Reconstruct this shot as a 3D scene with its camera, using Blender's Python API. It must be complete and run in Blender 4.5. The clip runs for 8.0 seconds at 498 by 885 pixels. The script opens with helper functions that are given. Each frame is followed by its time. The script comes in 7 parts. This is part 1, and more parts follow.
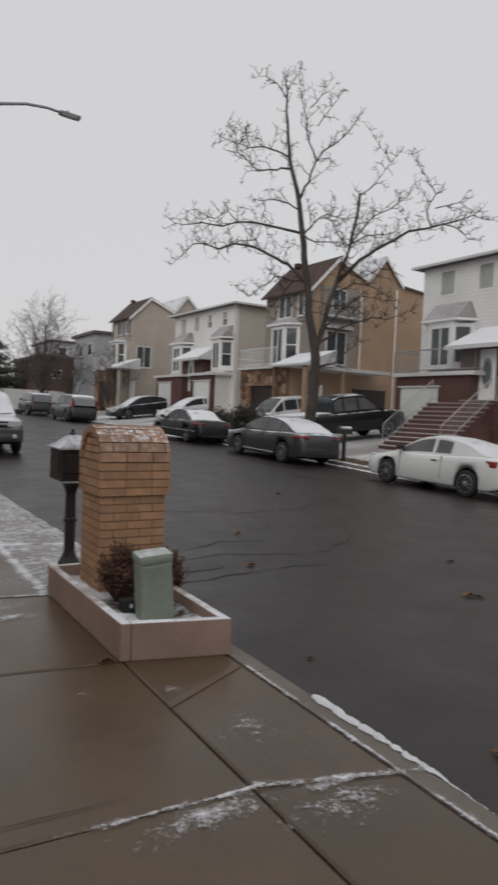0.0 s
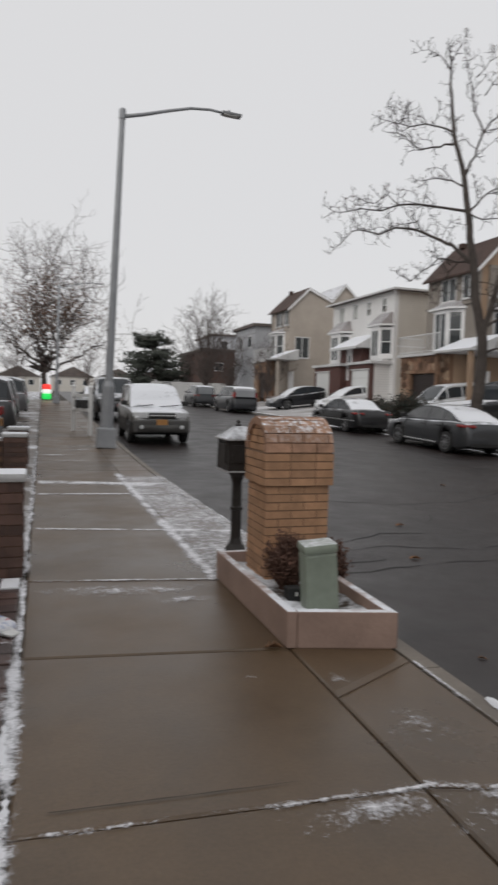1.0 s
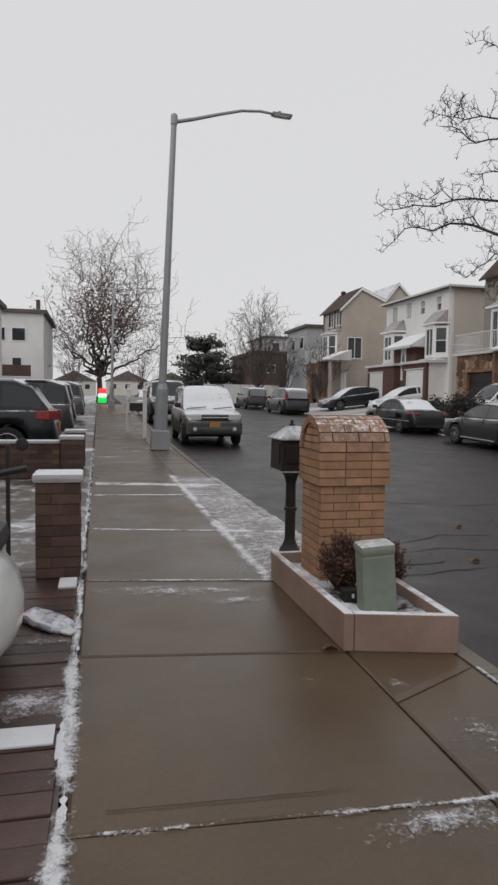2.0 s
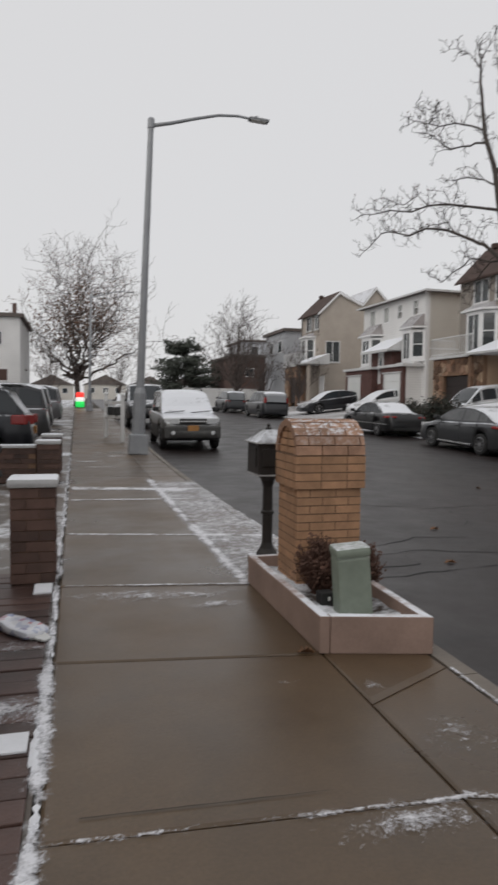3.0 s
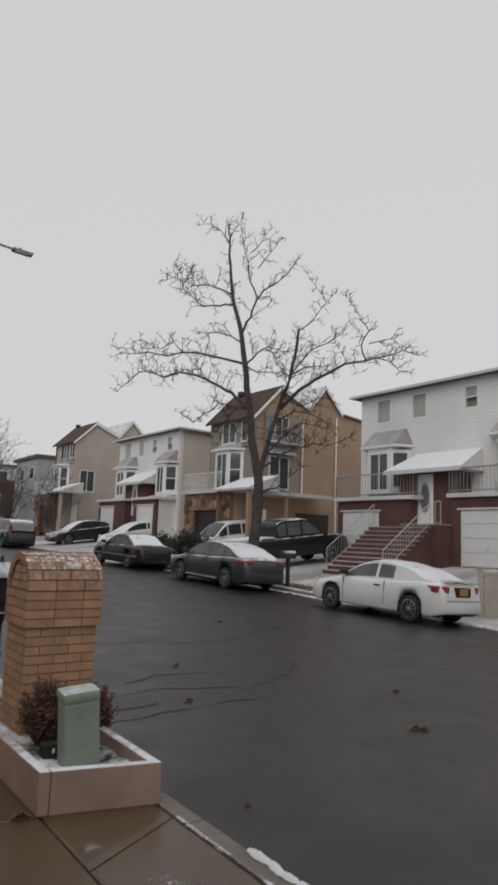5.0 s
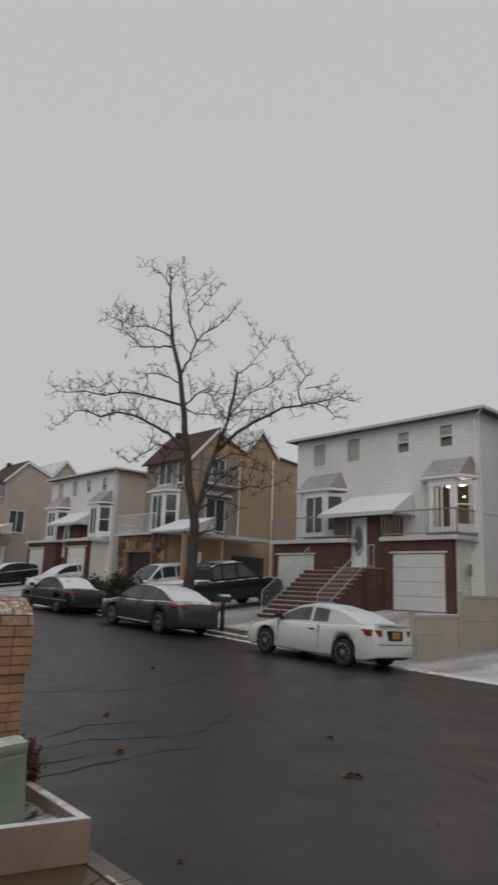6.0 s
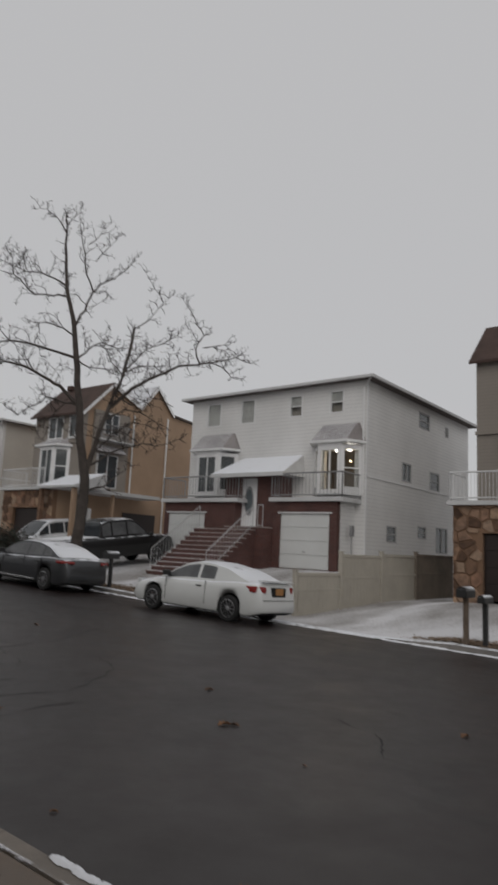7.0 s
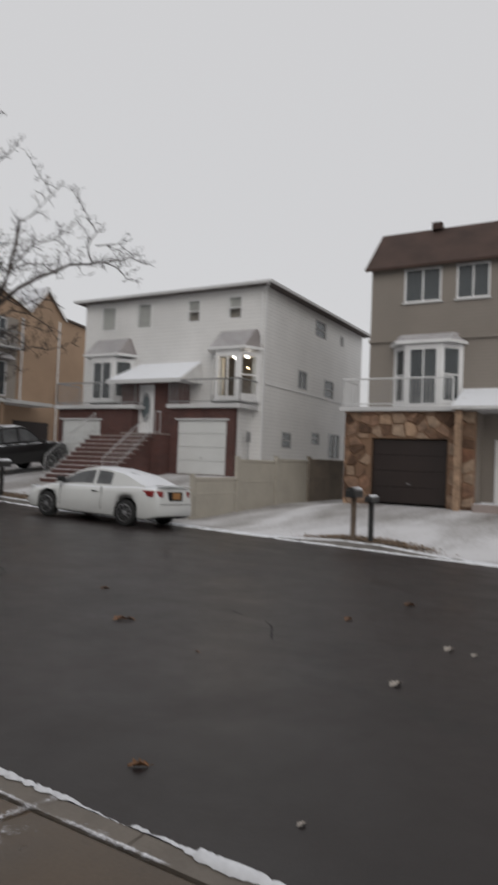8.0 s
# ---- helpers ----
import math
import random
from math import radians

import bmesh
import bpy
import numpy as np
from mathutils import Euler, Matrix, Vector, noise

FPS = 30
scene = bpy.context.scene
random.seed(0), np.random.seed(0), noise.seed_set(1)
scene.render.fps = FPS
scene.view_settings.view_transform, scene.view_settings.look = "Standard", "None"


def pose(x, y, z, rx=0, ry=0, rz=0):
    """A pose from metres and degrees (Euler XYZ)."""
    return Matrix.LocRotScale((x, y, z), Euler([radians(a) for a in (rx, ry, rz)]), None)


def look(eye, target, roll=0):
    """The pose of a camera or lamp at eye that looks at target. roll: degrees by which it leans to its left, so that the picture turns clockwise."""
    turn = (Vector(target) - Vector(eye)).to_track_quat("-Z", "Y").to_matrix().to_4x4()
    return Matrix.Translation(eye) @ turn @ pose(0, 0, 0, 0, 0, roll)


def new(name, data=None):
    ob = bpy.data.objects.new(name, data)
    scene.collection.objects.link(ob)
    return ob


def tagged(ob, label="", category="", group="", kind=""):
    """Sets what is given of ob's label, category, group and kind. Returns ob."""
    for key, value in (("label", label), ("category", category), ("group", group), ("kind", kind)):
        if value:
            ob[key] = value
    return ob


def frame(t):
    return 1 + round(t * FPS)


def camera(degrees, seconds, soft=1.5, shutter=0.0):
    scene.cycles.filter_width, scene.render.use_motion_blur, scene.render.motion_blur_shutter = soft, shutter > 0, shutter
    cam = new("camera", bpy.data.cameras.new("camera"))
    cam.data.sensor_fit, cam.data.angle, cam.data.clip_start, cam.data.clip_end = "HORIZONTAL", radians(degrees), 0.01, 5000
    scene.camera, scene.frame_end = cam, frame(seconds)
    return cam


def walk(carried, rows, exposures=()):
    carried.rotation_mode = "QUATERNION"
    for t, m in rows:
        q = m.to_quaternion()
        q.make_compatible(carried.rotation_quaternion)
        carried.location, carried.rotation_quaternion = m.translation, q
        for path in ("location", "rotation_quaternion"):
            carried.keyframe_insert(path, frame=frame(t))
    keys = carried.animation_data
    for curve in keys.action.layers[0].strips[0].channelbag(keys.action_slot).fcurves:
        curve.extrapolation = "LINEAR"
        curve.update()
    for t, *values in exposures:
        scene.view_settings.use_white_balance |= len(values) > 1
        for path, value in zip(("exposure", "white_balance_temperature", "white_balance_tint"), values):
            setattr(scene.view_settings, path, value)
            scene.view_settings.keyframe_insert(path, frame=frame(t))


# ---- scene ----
cam = camera(41.05, 8.0, soft=2.6, shutter=0.6)


def aim(x, y, z, yaw, pitch, roll):
    """A camera pose: yaw clockwise from the street's direction, pitch up, roll, in degrees."""
    a, b = radians(yaw), radians(pitch)
    way = Vector((math.sin(a) * math.cos(b), math.cos(a) * math.cos(b), math.sin(b)))
    return look((x, y, z), Vector((x, y, z)) + way * 10, roll)


PATH = [
    (0.0, aim(0.042, -0.035, 1.403, 30.83, -2.37, 2.40)),
    (0.5, aim(0.017, -0.029, 1.404, 24.88, -2.73, 2.07)),
    (1.0, aim(0.002, -0.023, 1.409, 17.32, -3.72, 1.54)),
    (1.5, aim(-0.000, 0.000, 1.400, 13.28, -3.39, 0.88)),
    (1.7, aim(0.000, 0.010, 1.395, 12.78, -3.58, 0.85)),
    (2.8, aim(0.026, 0.030, 1.380, 13.45, -3.68, 0.80)),
    (3.0, aim(0.023, 0.009, 1.390, 14.59, -3.30, 0.72)),
    (3.5, aim(0.054, 0.005, 1.388, 20.56, -1.93, 0.78)),
    (4.0, aim(0.084, -0.027, 1.392, 27.95, -0.14, 1.17)),
    (4.5, aim(0.073, -0.073, 1.416, 32.74, 4.79, 2.03)),
    (4.7, aim(0.090, -0.073, 1.413, 33.82, 6.53, 2.14)),
    (5.8, aim(0.063, -0.073, 1.411, 38.97, 11.72, 2.15)),
    (6.0, aim(0.050, -0.088, 1.416, 40.51, 12.27, 2.21)),
    (6.5, aim(0.046, -0.122, 1.433, 45.72, 11.20, 2.51)),
    (7.0, aim(0.048, -0.159, 1.435, 49.76, 9.11, 2.83)),
    (7.5, aim(0.067, -0.200, 1.406, 53.03, 5.66, 3.33)),
    (8.0, aim(0.145, -0.131, 1.346, 58.85, 1.68, 2.20)),
]
walk(cam, PATH, exposures=((0.0, -0.08), (0.5, 0.05), (1.0, 0.08), (1.5, 0.05), (3.0, 0.05), (3.5, 0.1), (4.0, 0.05), (4.7, -0.04), (5.8, -0.34), (6.5, -0.46), (7.0, -0.44), (7.5, -0.33), (8.0, -0.1)))

# ---- light: a closed winter sky ----
world = bpy.data.worlds.new("overcast_sky")
scene.world = world
world.use_nodes = True
wn, wl = world.node_tree.nodes, world.node_tree.links
wn.clear()
w_sky = wn.new("ShaderNodeTexSky")
w_sky.sky_type, w_sky.sun_disc = "NISHITA", False
w_sky.sun_elevation, w_sky.sun_rotation = radians(32), radians(235)
w_sky.dust_density = 4.0
w_grey = wn.new("ShaderNodeMix")
w_grey.data_type = "RGBA"
w_grey.inputs[0].default_value = 0.93
w_grey.inputs[7].default_value = (7.12, 7.08, 7.16, 1)
w_bg = wn.new("ShaderNodeBackground")
w_bg.inputs[1].default_value = 0.1
w_out = wn.new("ShaderNodeOutputWorld")
wl.new(w_sky.outputs[0], w_grey.inputs[6])
wl.new(w_grey.outputs[2], w_bg.inputs[0])
wl.new(w_bg.outputs[0], w_out.inputs[0])
sun = new("sun", bpy.data.lights.new("sun", "SUN"))
sun.data.energy, sun.data.angle, sun.data.color = 0.75, radians(50), (1.0, 0.97, 0.93)
sun.matrix_world = pose(0, 0, 40, 58, 0, -55)


# ---- materials ----
def shader(name):
    m = bpy.data.materials.new(name)
    m.use_nodes = True
    return m, m.node_tree.nodes, m.node_tree.links, m.node_tree.nodes["Principled BSDF"]


def noise_node(n, l, scale, detail=4.0, rough=0.55, coord="Object"):
    tc = n.new("ShaderNodeTexCoord")
    tex = n.new("ShaderNodeTexNoise")
    tex.inputs["Scale"].default_value = scale
    tex.inputs["Detail"].default_value = detail
    tex.inputs["Roughness"].default_value = rough
    l.new(tc.outputs[coord], tex.inputs["Vector"])
    return tex


def ramp_node(n, l, src, stops):
    r = n.new("ShaderNodeValToRGB")
    while len(r.color_ramp.elements) < len(stops):
        r.color_ramp.elements.new(0.5)
    for el, (p, c) in zip(r.color_ramp.elements, stops):
        el.position, el.color = p, (*c, 1) if len(c) == 3 else c
    l.new(src, r.inputs[0])
    return r


def mix_node(n, l, fac, a, b, blend="MIX"):
    m = n.new("ShaderNodeMix")
    m.data_type, m.blend_type = "RGBA", blend
    for k, v in ((0, fac), (6, a), (7, b)):
        if isinstance(v, (int, float)):
            m.inputs[k].default_value = v
        elif isinstance(v, tuple):
            m.inputs[k].default_value = (*v, 1)
        else:
            l.new(v, m.inputs[k])
    return m.outputs[2]


def bump_node(n, l, p, src, strength, dist):
    b = n.new("ShaderNodeBump")
    b.inputs["Strength"].default_value, b.inputs["Distance"].default_value = strength, dist
    l.new(src, b.inputs["Height"])
    l.new(b.outputs[0], p.inputs["Normal"])


def surface(name, col, rough=0.6, var=0.25, big=0.6, fine=30.0, bump=0.15, metal=0.0, piece=0.0, snow=0.0, coat=0.0, bump_m=0.01, coord="Object", spec=0.5, flake=2.2):
    """A plain surface: a base colour with blotches, grain and relief; snow lies on what faces up."""
    m, n, l, p = shader(name)
    a, b = noise_node(n, l, big, 5, 0.6, coord), noise_node(n, l, fine, 3, 0.6, coord)
    dark, light = tuple(c * (1 - var) for c in col), tuple(min(1, c * (1 + var * 0.8)) for c in col)
    base = ramp_node(n, l, a.outputs[0], ((0.3, dark), (0.7, light))).outputs[0]
    grain = ramp_node(n, l, b.outputs[0], ((0.3, (1 - var * 0.5,) * 3), (0.7, (1.0, 1.0, 1.0)))).outputs[0]
    out = mix_node(n, l, 1.0, base, grain, "MULTIPLY")
    if piece:
        info = n.new("ShaderNodeObjectInfo")
        tone = ramp_node(n, l, info.outputs["Random"], ((0.0, (1 - piece,) * 3), (1.0, (1 + piece * 0.4, 1 + piece * 0.3, 1 + piece * 0.2)))).outputs[0]
        out = mix_node(n, l, 1.0, out, tone, "MULTIPLY")
    if snow:
        geo, sep = n.new("ShaderNodeNewGeometry"), n.new("ShaderNodeSeparateXYZ")
        l.new(geo.outputs["True Normal"], sep.inputs[0])
        up = ramp_node(n, l, sep.outputs[2], ((0.35, (0, 0, 0)), (0.75, (1, 1, 1)))).outputs[0]
        patch = ramp_node(n, l, noise_node(n, l, flake, 6, 0.7, coord).outputs[0], ((0.62 - 0.4 * snow, (0, 0, 0)), (0.72 - 0.3 * snow, (1, 1, 1)))).outputs[0]
        out = mix_node(n, l, mix_node(n, l, 1.0, up, patch, "MULTIPLY"), out, (0.8, 0.82, 0.86))
    l.new(out, p.inputs["Base Color"])
    p.inputs["Roughness"].default_value, p.inputs["Metallic"].default_value = rough, metal
    p.inputs["Coat Weight"].default_value = coat
    p.inputs["Specular IOR Level"].default_value = spec
    if bump:
        bump_node(n, l, p, b.outputs[0], bump, bump_m)
    return m


def asphalt_material():
    m, n, l, p = shader("wet_asphalt")
    a, b, c = noise_node(n, l, 0.25, 6, 0.6), noise_node(n, l, 90, 3, 0.7), noise_node(n, l, 1.3, 6, 0.65)
    base = ramp_node(n, l, a.outputs[0], ((0.32, (0.0115, 0.0072, 0.0066)), (0.5, (0.0158, 0.0101, 0.0092)), (0.68, (0.0208, 0.0134, 0.0122)))).outputs[0]
    base = mix_node(n, l, 1.0, base, ramp_node(n, l, b.outputs[0], ((0.3, (0.7, 0.7, 0.7)), (0.75, (1.25, 1.25, 1.25)))).outputs[0], "MULTIPLY")
    base = mix_node(n, l, 1.0, base, ramp_node(n, l, c.outputs[0], ((0.3, (0.88, 0.88, 0.88)), (0.7, (1.06, 1.06, 1.06)))).outputs[0], "MULTIPLY")
    # a few thin cracks
    vor = n.new("ShaderNodeTexVoronoi")
    vor.feature = "DISTANCE_TO_EDGE"
    vor.inputs["Scale"].default_value = 0.16
    tc = n.new("ShaderNodeTexCoord")
    warp = mix_node(n, l, 0.9, tc.outputs["Object"], noise_node(n, l, 0.8, 8, 0.7).outputs[1], "ADD")
    l.new(warp, vor.inputs["Vector"])
    crack = ramp_node(n, l, vor.outputs["Distance"], ((0.0, (0.45, 0.45, 0.45)), (0.006, (1, 1, 1)))).outputs[0]
    base = mix_node(n, l, 1.0, base, crack, "MULTIPLY")
    l.new(base, p.inputs["Base Color"])
    l.new(ramp_node(n, l, c.outputs[0], ((0.3, (0.32, 0.32, 0.32)), (0.7, (0.5, 0.5, 0.5)))).outputs[0], p.inputs["Roughness"])
    p.inputs["Specular IOR Level"].default_value = 0.54
    bump_node(n, l, p, b.outputs[0], 0.3, 0.005)
    return m


def pavement_material(name, col, dust, wet=0.5):
    """Damp concrete, darker in wet blotches, with drifts of thin snow."""
    m, n, l, p = shader(name)
    a, b, c = noise_node(n, l, 0.7, 6, 0.6, "Object"), noise_node(n, l, 60, 4, 0.65), noise_node(n, l, 3.0, 6, 0.7)
    base = ramp_node(n, l, a.outputs[0], ((0.3, tuple(v * 0.66 for v in col)), (0.5, col), (0.72, tuple(v * 1.25 for v in col)))).outputs[0]
    base = mix_node(n, l, 1.0, base, ramp_node(n, l, b.outputs[0], ((0.3, (0.84, 0.84, 0.84)), (0.7, (1.08, 1.08, 1.08)))).outputs[0], "MULTIPLY")
    base = mix_node(n, l, 1.0, base, ramp_node(n, l, c.outputs[0], ((0.35, (0.86, 0.85, 0.84)), (0.65, (1.06, 1.06, 1.06)))).outputs[0], "MULTIPLY")
    info = n.new("ShaderNodeObjectInfo")
    base = mix_node(n, l, 1.0, base, ramp_node(n, l, info.outputs["Random"], ((0.0, (0.86, 0.86, 0.86)), (1.0, (1.08, 1.07, 1.06)))).outputs[0], "MULTIPLY")
    if dust:
        d = noise_node(n, l, 0.9, 8, 0.68)
        e = noise_node(n, l, 9, 6, 0.75)
        mask = mix_node(n, l, 0.35, d.outputs[0], e.outputs[0])
        fac = ramp_node(n, l, mask, ((0.62 - 0.2 * dust, (0, 0, 0)), (0.72 - 0.18 * dust, (1, 1, 1)))).outputs[0]
        base = mix_node(n, l, fac, base, (0.8, 0.82, 0.86))
    l.new(base, p.inputs["Base Color"])
    l.new(ramp_node(n, l, a.outputs[0], ((0.3, (0.22,) * 3), (0.7, (0.22 + 0.4 * wet + 0.1,) * 3))).outputs[0], p.inputs["Roughness"])
    p.inputs["Specular IOR Level"].default_value = 0.5
    bump_node(n, l, p, b.outputs[0], 0.2, 0.004)
    return m


ASPHALT = asphalt_material()
CONCRETE = pavement_material("damp_concrete", (0.104, 0.069, 0.040), 0.0, 0.5)
CONCRETE_DUSTED = pavement_material("dusted_concrete", (0.125, 0.092, 0.066), 0.12, 0.6)


def drive_material():
    """Concrete under a thin even fall of snow, worn thin in long soft drifts."""
    m, n, l, p = shader("snow_dusted_drive")
    tc, mp = n.new("ShaderNodeTexCoord"), n.new("ShaderNodeMapping")
    mp.inputs["Scale"].default_value = (0.22, 0.6, 1)
    l.new(tc.outputs["Object"], mp.inputs[0])
    drift = n.new("ShaderNodeTexNoise")
    drift.inputs["Scale"].default_value, drift.inputs["Detail"].default_value = 1.0, 5
    l.new(mp.outputs[0], drift.inputs["Vector"])
    grain = noise_node(n, l, 14, 6, 0.7)
    fac = ramp_node(n, l, mix_node(n, l, 0.3, drift.outputs[0], grain.outputs[0]), ((0.38, (0.1,) * 3), (0.5, (0.5,) * 3), (0.6, (0.9,) * 3))).outputs[0]
    base = ramp_node(n, l, grain.outputs[0], ((0.3, (0.15, 0.135, 0.12)), (0.7, (0.22, 0.2, 0.18)))).outputs[0]
    l.new(mix_node(n, l, fac, base, (0.72, 0.72, 0.74)), p.inputs["Base Color"])
    p.inputs["Roughness"].default_value = 0.7
    bump_node(n, l, p, grain.outputs[0], 0.3, 0.01)
    return m


CONCRETE_SNOWY = drive_material()
JOINT = surface("joint_dirt", (0.06, 0.047, 0.034), 0.9)
SNOW = surface("thin_snow", (0.76, 0.77, 0.80), 0.75, var=0.08, big=4, fine=40, bump=0.4)


def powder_material():
    """Wind-blown snow dust: the mesh tells how thick it lies, and a fine grain breaks it up."""
    m, n, l, p = shader("snow_powder")
    at = n.new("ShaderNodeAttribute")
    at.attribute_name = "thickness"
    grain = mix_node(n, l, 0.5, noise_node(n, l, 11, 6, 0.75).outputs[0], noise_node(n, l, 70, 4, 0.7).outputs[0])
    grain = ramp_node(n, l, grain, ((0.36, (0, 0, 0)), (0.64, (1, 1, 1)))).outputs[0]
    both = mix_node(n, l, 0.5, at.outputs["Color"], grain)
    fac = ramp_node(n, l, both, ((0.4, (0, 0, 0)), (0.56, (0.45, 0.45, 0.45)), (0.78, (1, 1, 1)))).outputs[0]
    clear, mixed = n.new("ShaderNodeBsdfTransparent"), n.new("ShaderNodeMixShader")
    l.new(fac, mixed.inputs[0])
    l.new(clear.outputs[0], mixed.inputs[1])
    l.new(p.outputs[0], mixed.inputs[2])
    l.new(mixed.outputs[0], n["Material Output"].inputs["Surface"])
    p.inputs["Base Color"].default_value = (0.74, 0.74, 0.77, 1)
    p.inputs["Roughness"].default_value = 0.8
    return m


POWDER = powder_material()
SOIL = surface("planter_soil", (0.05, 0.035, 0.025), 0.9, snow=0.55, bump=0.6, bump_m=0.03)
LEAF_LITTER = surface("leaf_litter", (0.25, 0.18, 0.125), 0.9, var=0.6, big=9, fine=25, bump=0.3)


# ---- mesh helpers ----
def mesh_of(bm, name, material, smooth=False):
    me = bpy.data.meshes.new(name)
    bm.normal_update()
    bm.to_mesh(me)
    bm.free()
    if material:
        for m in material if isinstance(material, (list, tuple)) else (material,):
            me.materials.append(m)
    if smooth:
        for p in me.polygons:
            p.use_smooth = True
    return me


def part(name, bm, material, parent=None, label="", smooth=False, at=None):
    ob = new(name, mesh_of(bm, name, material, smooth))
    ob.parent = parent
    if at is not None:
        ob.matrix_local = at
    return tagged(ob, label)


def thing(name, label, category, at=None, group="", kind=""):
    ob = new(name)
    if at is not None:
        ob.matrix_world = at
    return tagged(ob, label, category, group, kind)


def add_box(bm, x0, x1, y0, y1, z0, z1, bevel=0.0, m=None, mat=0):
    r = bmesh.ops.create_cube(bm, size=1.0, matrix=Matrix.Translation(((x0 + x1) / 2, (y0 + y1) / 2, (z0 + z1) / 2)) @ Matrix.Diagonal((abs(x1 - x0), abs(y1 - y0), abs(z1 - z0), 1)))
    vs = r["verts"]
    if bevel:
        es = list({e for v in vs for e in v.link_edges})
        r2 = bmesh.ops.bevel(bm, geom=es, offset=bevel, segments=2, affect="EDGES", profile=0.6)
        vs = list({v for fc in r2["faces"] for v in fc.verts} | {v for v in vs if v.is_valid})
    if m is not None:
        bmesh.ops.transform(bm, matrix=m, verts=vs)
    if mat:
        for fc in {fc for v in vs for fc in v.link_faces}:
            fc.material_index = mat
    return vs


def box(x0, x1, y0, y1, z0, z1, bevel=0.0):
    bm = bmesh.new()
    add_box(bm, x0, x1, y0, y1, z0, z1, bevel)
    return bm


def add_prism(bm, poly, axis, a, b, mat=0):
    """Extrudes a polygon of pairs along an axis from a to b. Pairs fill the two other axes in order."""
    def at(u, v, w):
        return {"x": (w, u, v), "y": (u, w, v), "z": (u, v, w)}[axis]
    lo, hi = [bm.verts.new(at(u, v, a)) for u, v in poly], [bm.verts.new(at(u, v, b)) for u, v in poly]
    k = len(poly)
    fs = [bm.faces.new(lo), bm.faces.new(hi)] + [bm.faces.new((lo[i], lo[(i + 1) % k], hi[(i + 1) % k], hi[i])) for i in range(k)]
    for fc in fs:
        fc.material_index = mat
    bmesh.ops.recalc_face_normals(bm, faces=fs)
    return lo + hi


def prism(poly, axis, a, b):
    bm = bmesh.new()
    add_prism(bm, poly, axis, a, b)
    return bm


def add_tube(bm, pts, radii, sides=8, cap=True):
    """A tapered tube along a line of points."""
    rings, pts = [], [Vector(p) for p in pts]
    ref = Vector((0.3, 0.2, 1)).normalized()
    for i, p in enumerate(pts):
        d = (pts[min(i + 1, len(pts) - 1)] - pts[max(i - 1, 0)]).normalized()
        u = d.cross(ref if abs(d.dot(ref)) < 0.95 else Vector((1, 0, 0))).normalized()
        v = d.cross(u)
        r = radii[i] if isinstance(radii, (list, tuple)) else radii
        rings.append([bm.verts.new(p + (u * math.cos(t) + v * math.sin(t)) * r) for t in [2 * math.pi * k / sides for k in range(sides)]])
    for a, b in zip(rings, rings[1:]):
        for k in range(sides):
            bm.faces.new((a[k], a[(k + 1) % sides], b[(k + 1) % sides], b[k]))
    if cap:
        bm.faces.new(rings[0][::-1])
        bm.faces.new(rings[-1])


def tube(pts, radii, sides=8):
    bm = bmesh.new()
    add_tube(bm, pts, radii, sides)
    return bm


def add_lathe(bm, prof, sides=20, axis="z", centre=(0, 0, 0)):
    """Turns a profile of (radius, height) pairs about an axis."""
    rings = []
    for r, h in prof:
        ring = []
        for k in range(sides):
            a = 2 * math.pi * k / sides
            c, s = r * math.cos(a), r * math.sin(a)
            q = {"z": (c, s, h), "y": (c, h, s), "x": (h, c, s)}[axis]
            ring.append(bm.verts.new(Vector(q) + Vector(centre)))
        rings.append(ring)
    fs = []
    for a, b in zip(rings, rings[1:]):
        for k in range(sides):
            fs.append(bm.faces.new((a[k], a[(k + 1) % sides], b[(k + 1) % sides], b[k])))
    fs += [bm.faces.new(rings[0][::-1]), bm.faces.new(rings[-1])]
    bmesh.ops.recalc_face_normals(bm, faces=fs)


def lathe(prof, sides=20, axis="z"):
    bm = bmesh.new()
    add_lathe(bm, prof, sides, axis)
    return bm


def sheet(xs, ys, z, bottom=None):
    """A grid over xs(y) and ys with heights z(x, y). xs: a list, or a function of y."""
    bm = bmesh.new()
    rows = [[bm.verts.new((x, y, z(x, y))) for x in (xs(y) if callable(xs) else xs)] for y in ys]
    for a, b in zip(rows, rows[1:]):
        for k in range(len(a) - 1):
            bm.faces.new((a[k], a[k + 1], b[k + 1], b[k]))
    return bm


# ---- the lie of the land: the street climbs gently away from the camera ----
def clamp(v, a=0.0, b=1.0):
    return max(a, min(b, v))


def rise(y):
    """Height of the near pavement."""
    if y < 11:
        return 0.0
    if y < 15:
        return 0.0025 * (y - 11) ** 2
    return 0.04 + 0.02 * (min(y, 110) - 15)


def far_gutter(y):
    lo = -0.66 + 0.025 * max(y, -16)
    hi = rise(y) - 0.13
    w = clamp((y - 14) / 12)
    return lo * (1 - w) + hi * w


NEAR_KERB = 2.07


def far_kerb(y):
    return 14.35 - 0.031 * (y - 8)


def road_z(x, y):
    k = clamp((x - NEAR_KERB) / (far_kerb(y) - NEAR_KERB))
    return (rise(y) - 0.11) * (1 - k) + far_gutter(y) * k + 0.10 * 4 * k * (1 - k) * 0.5


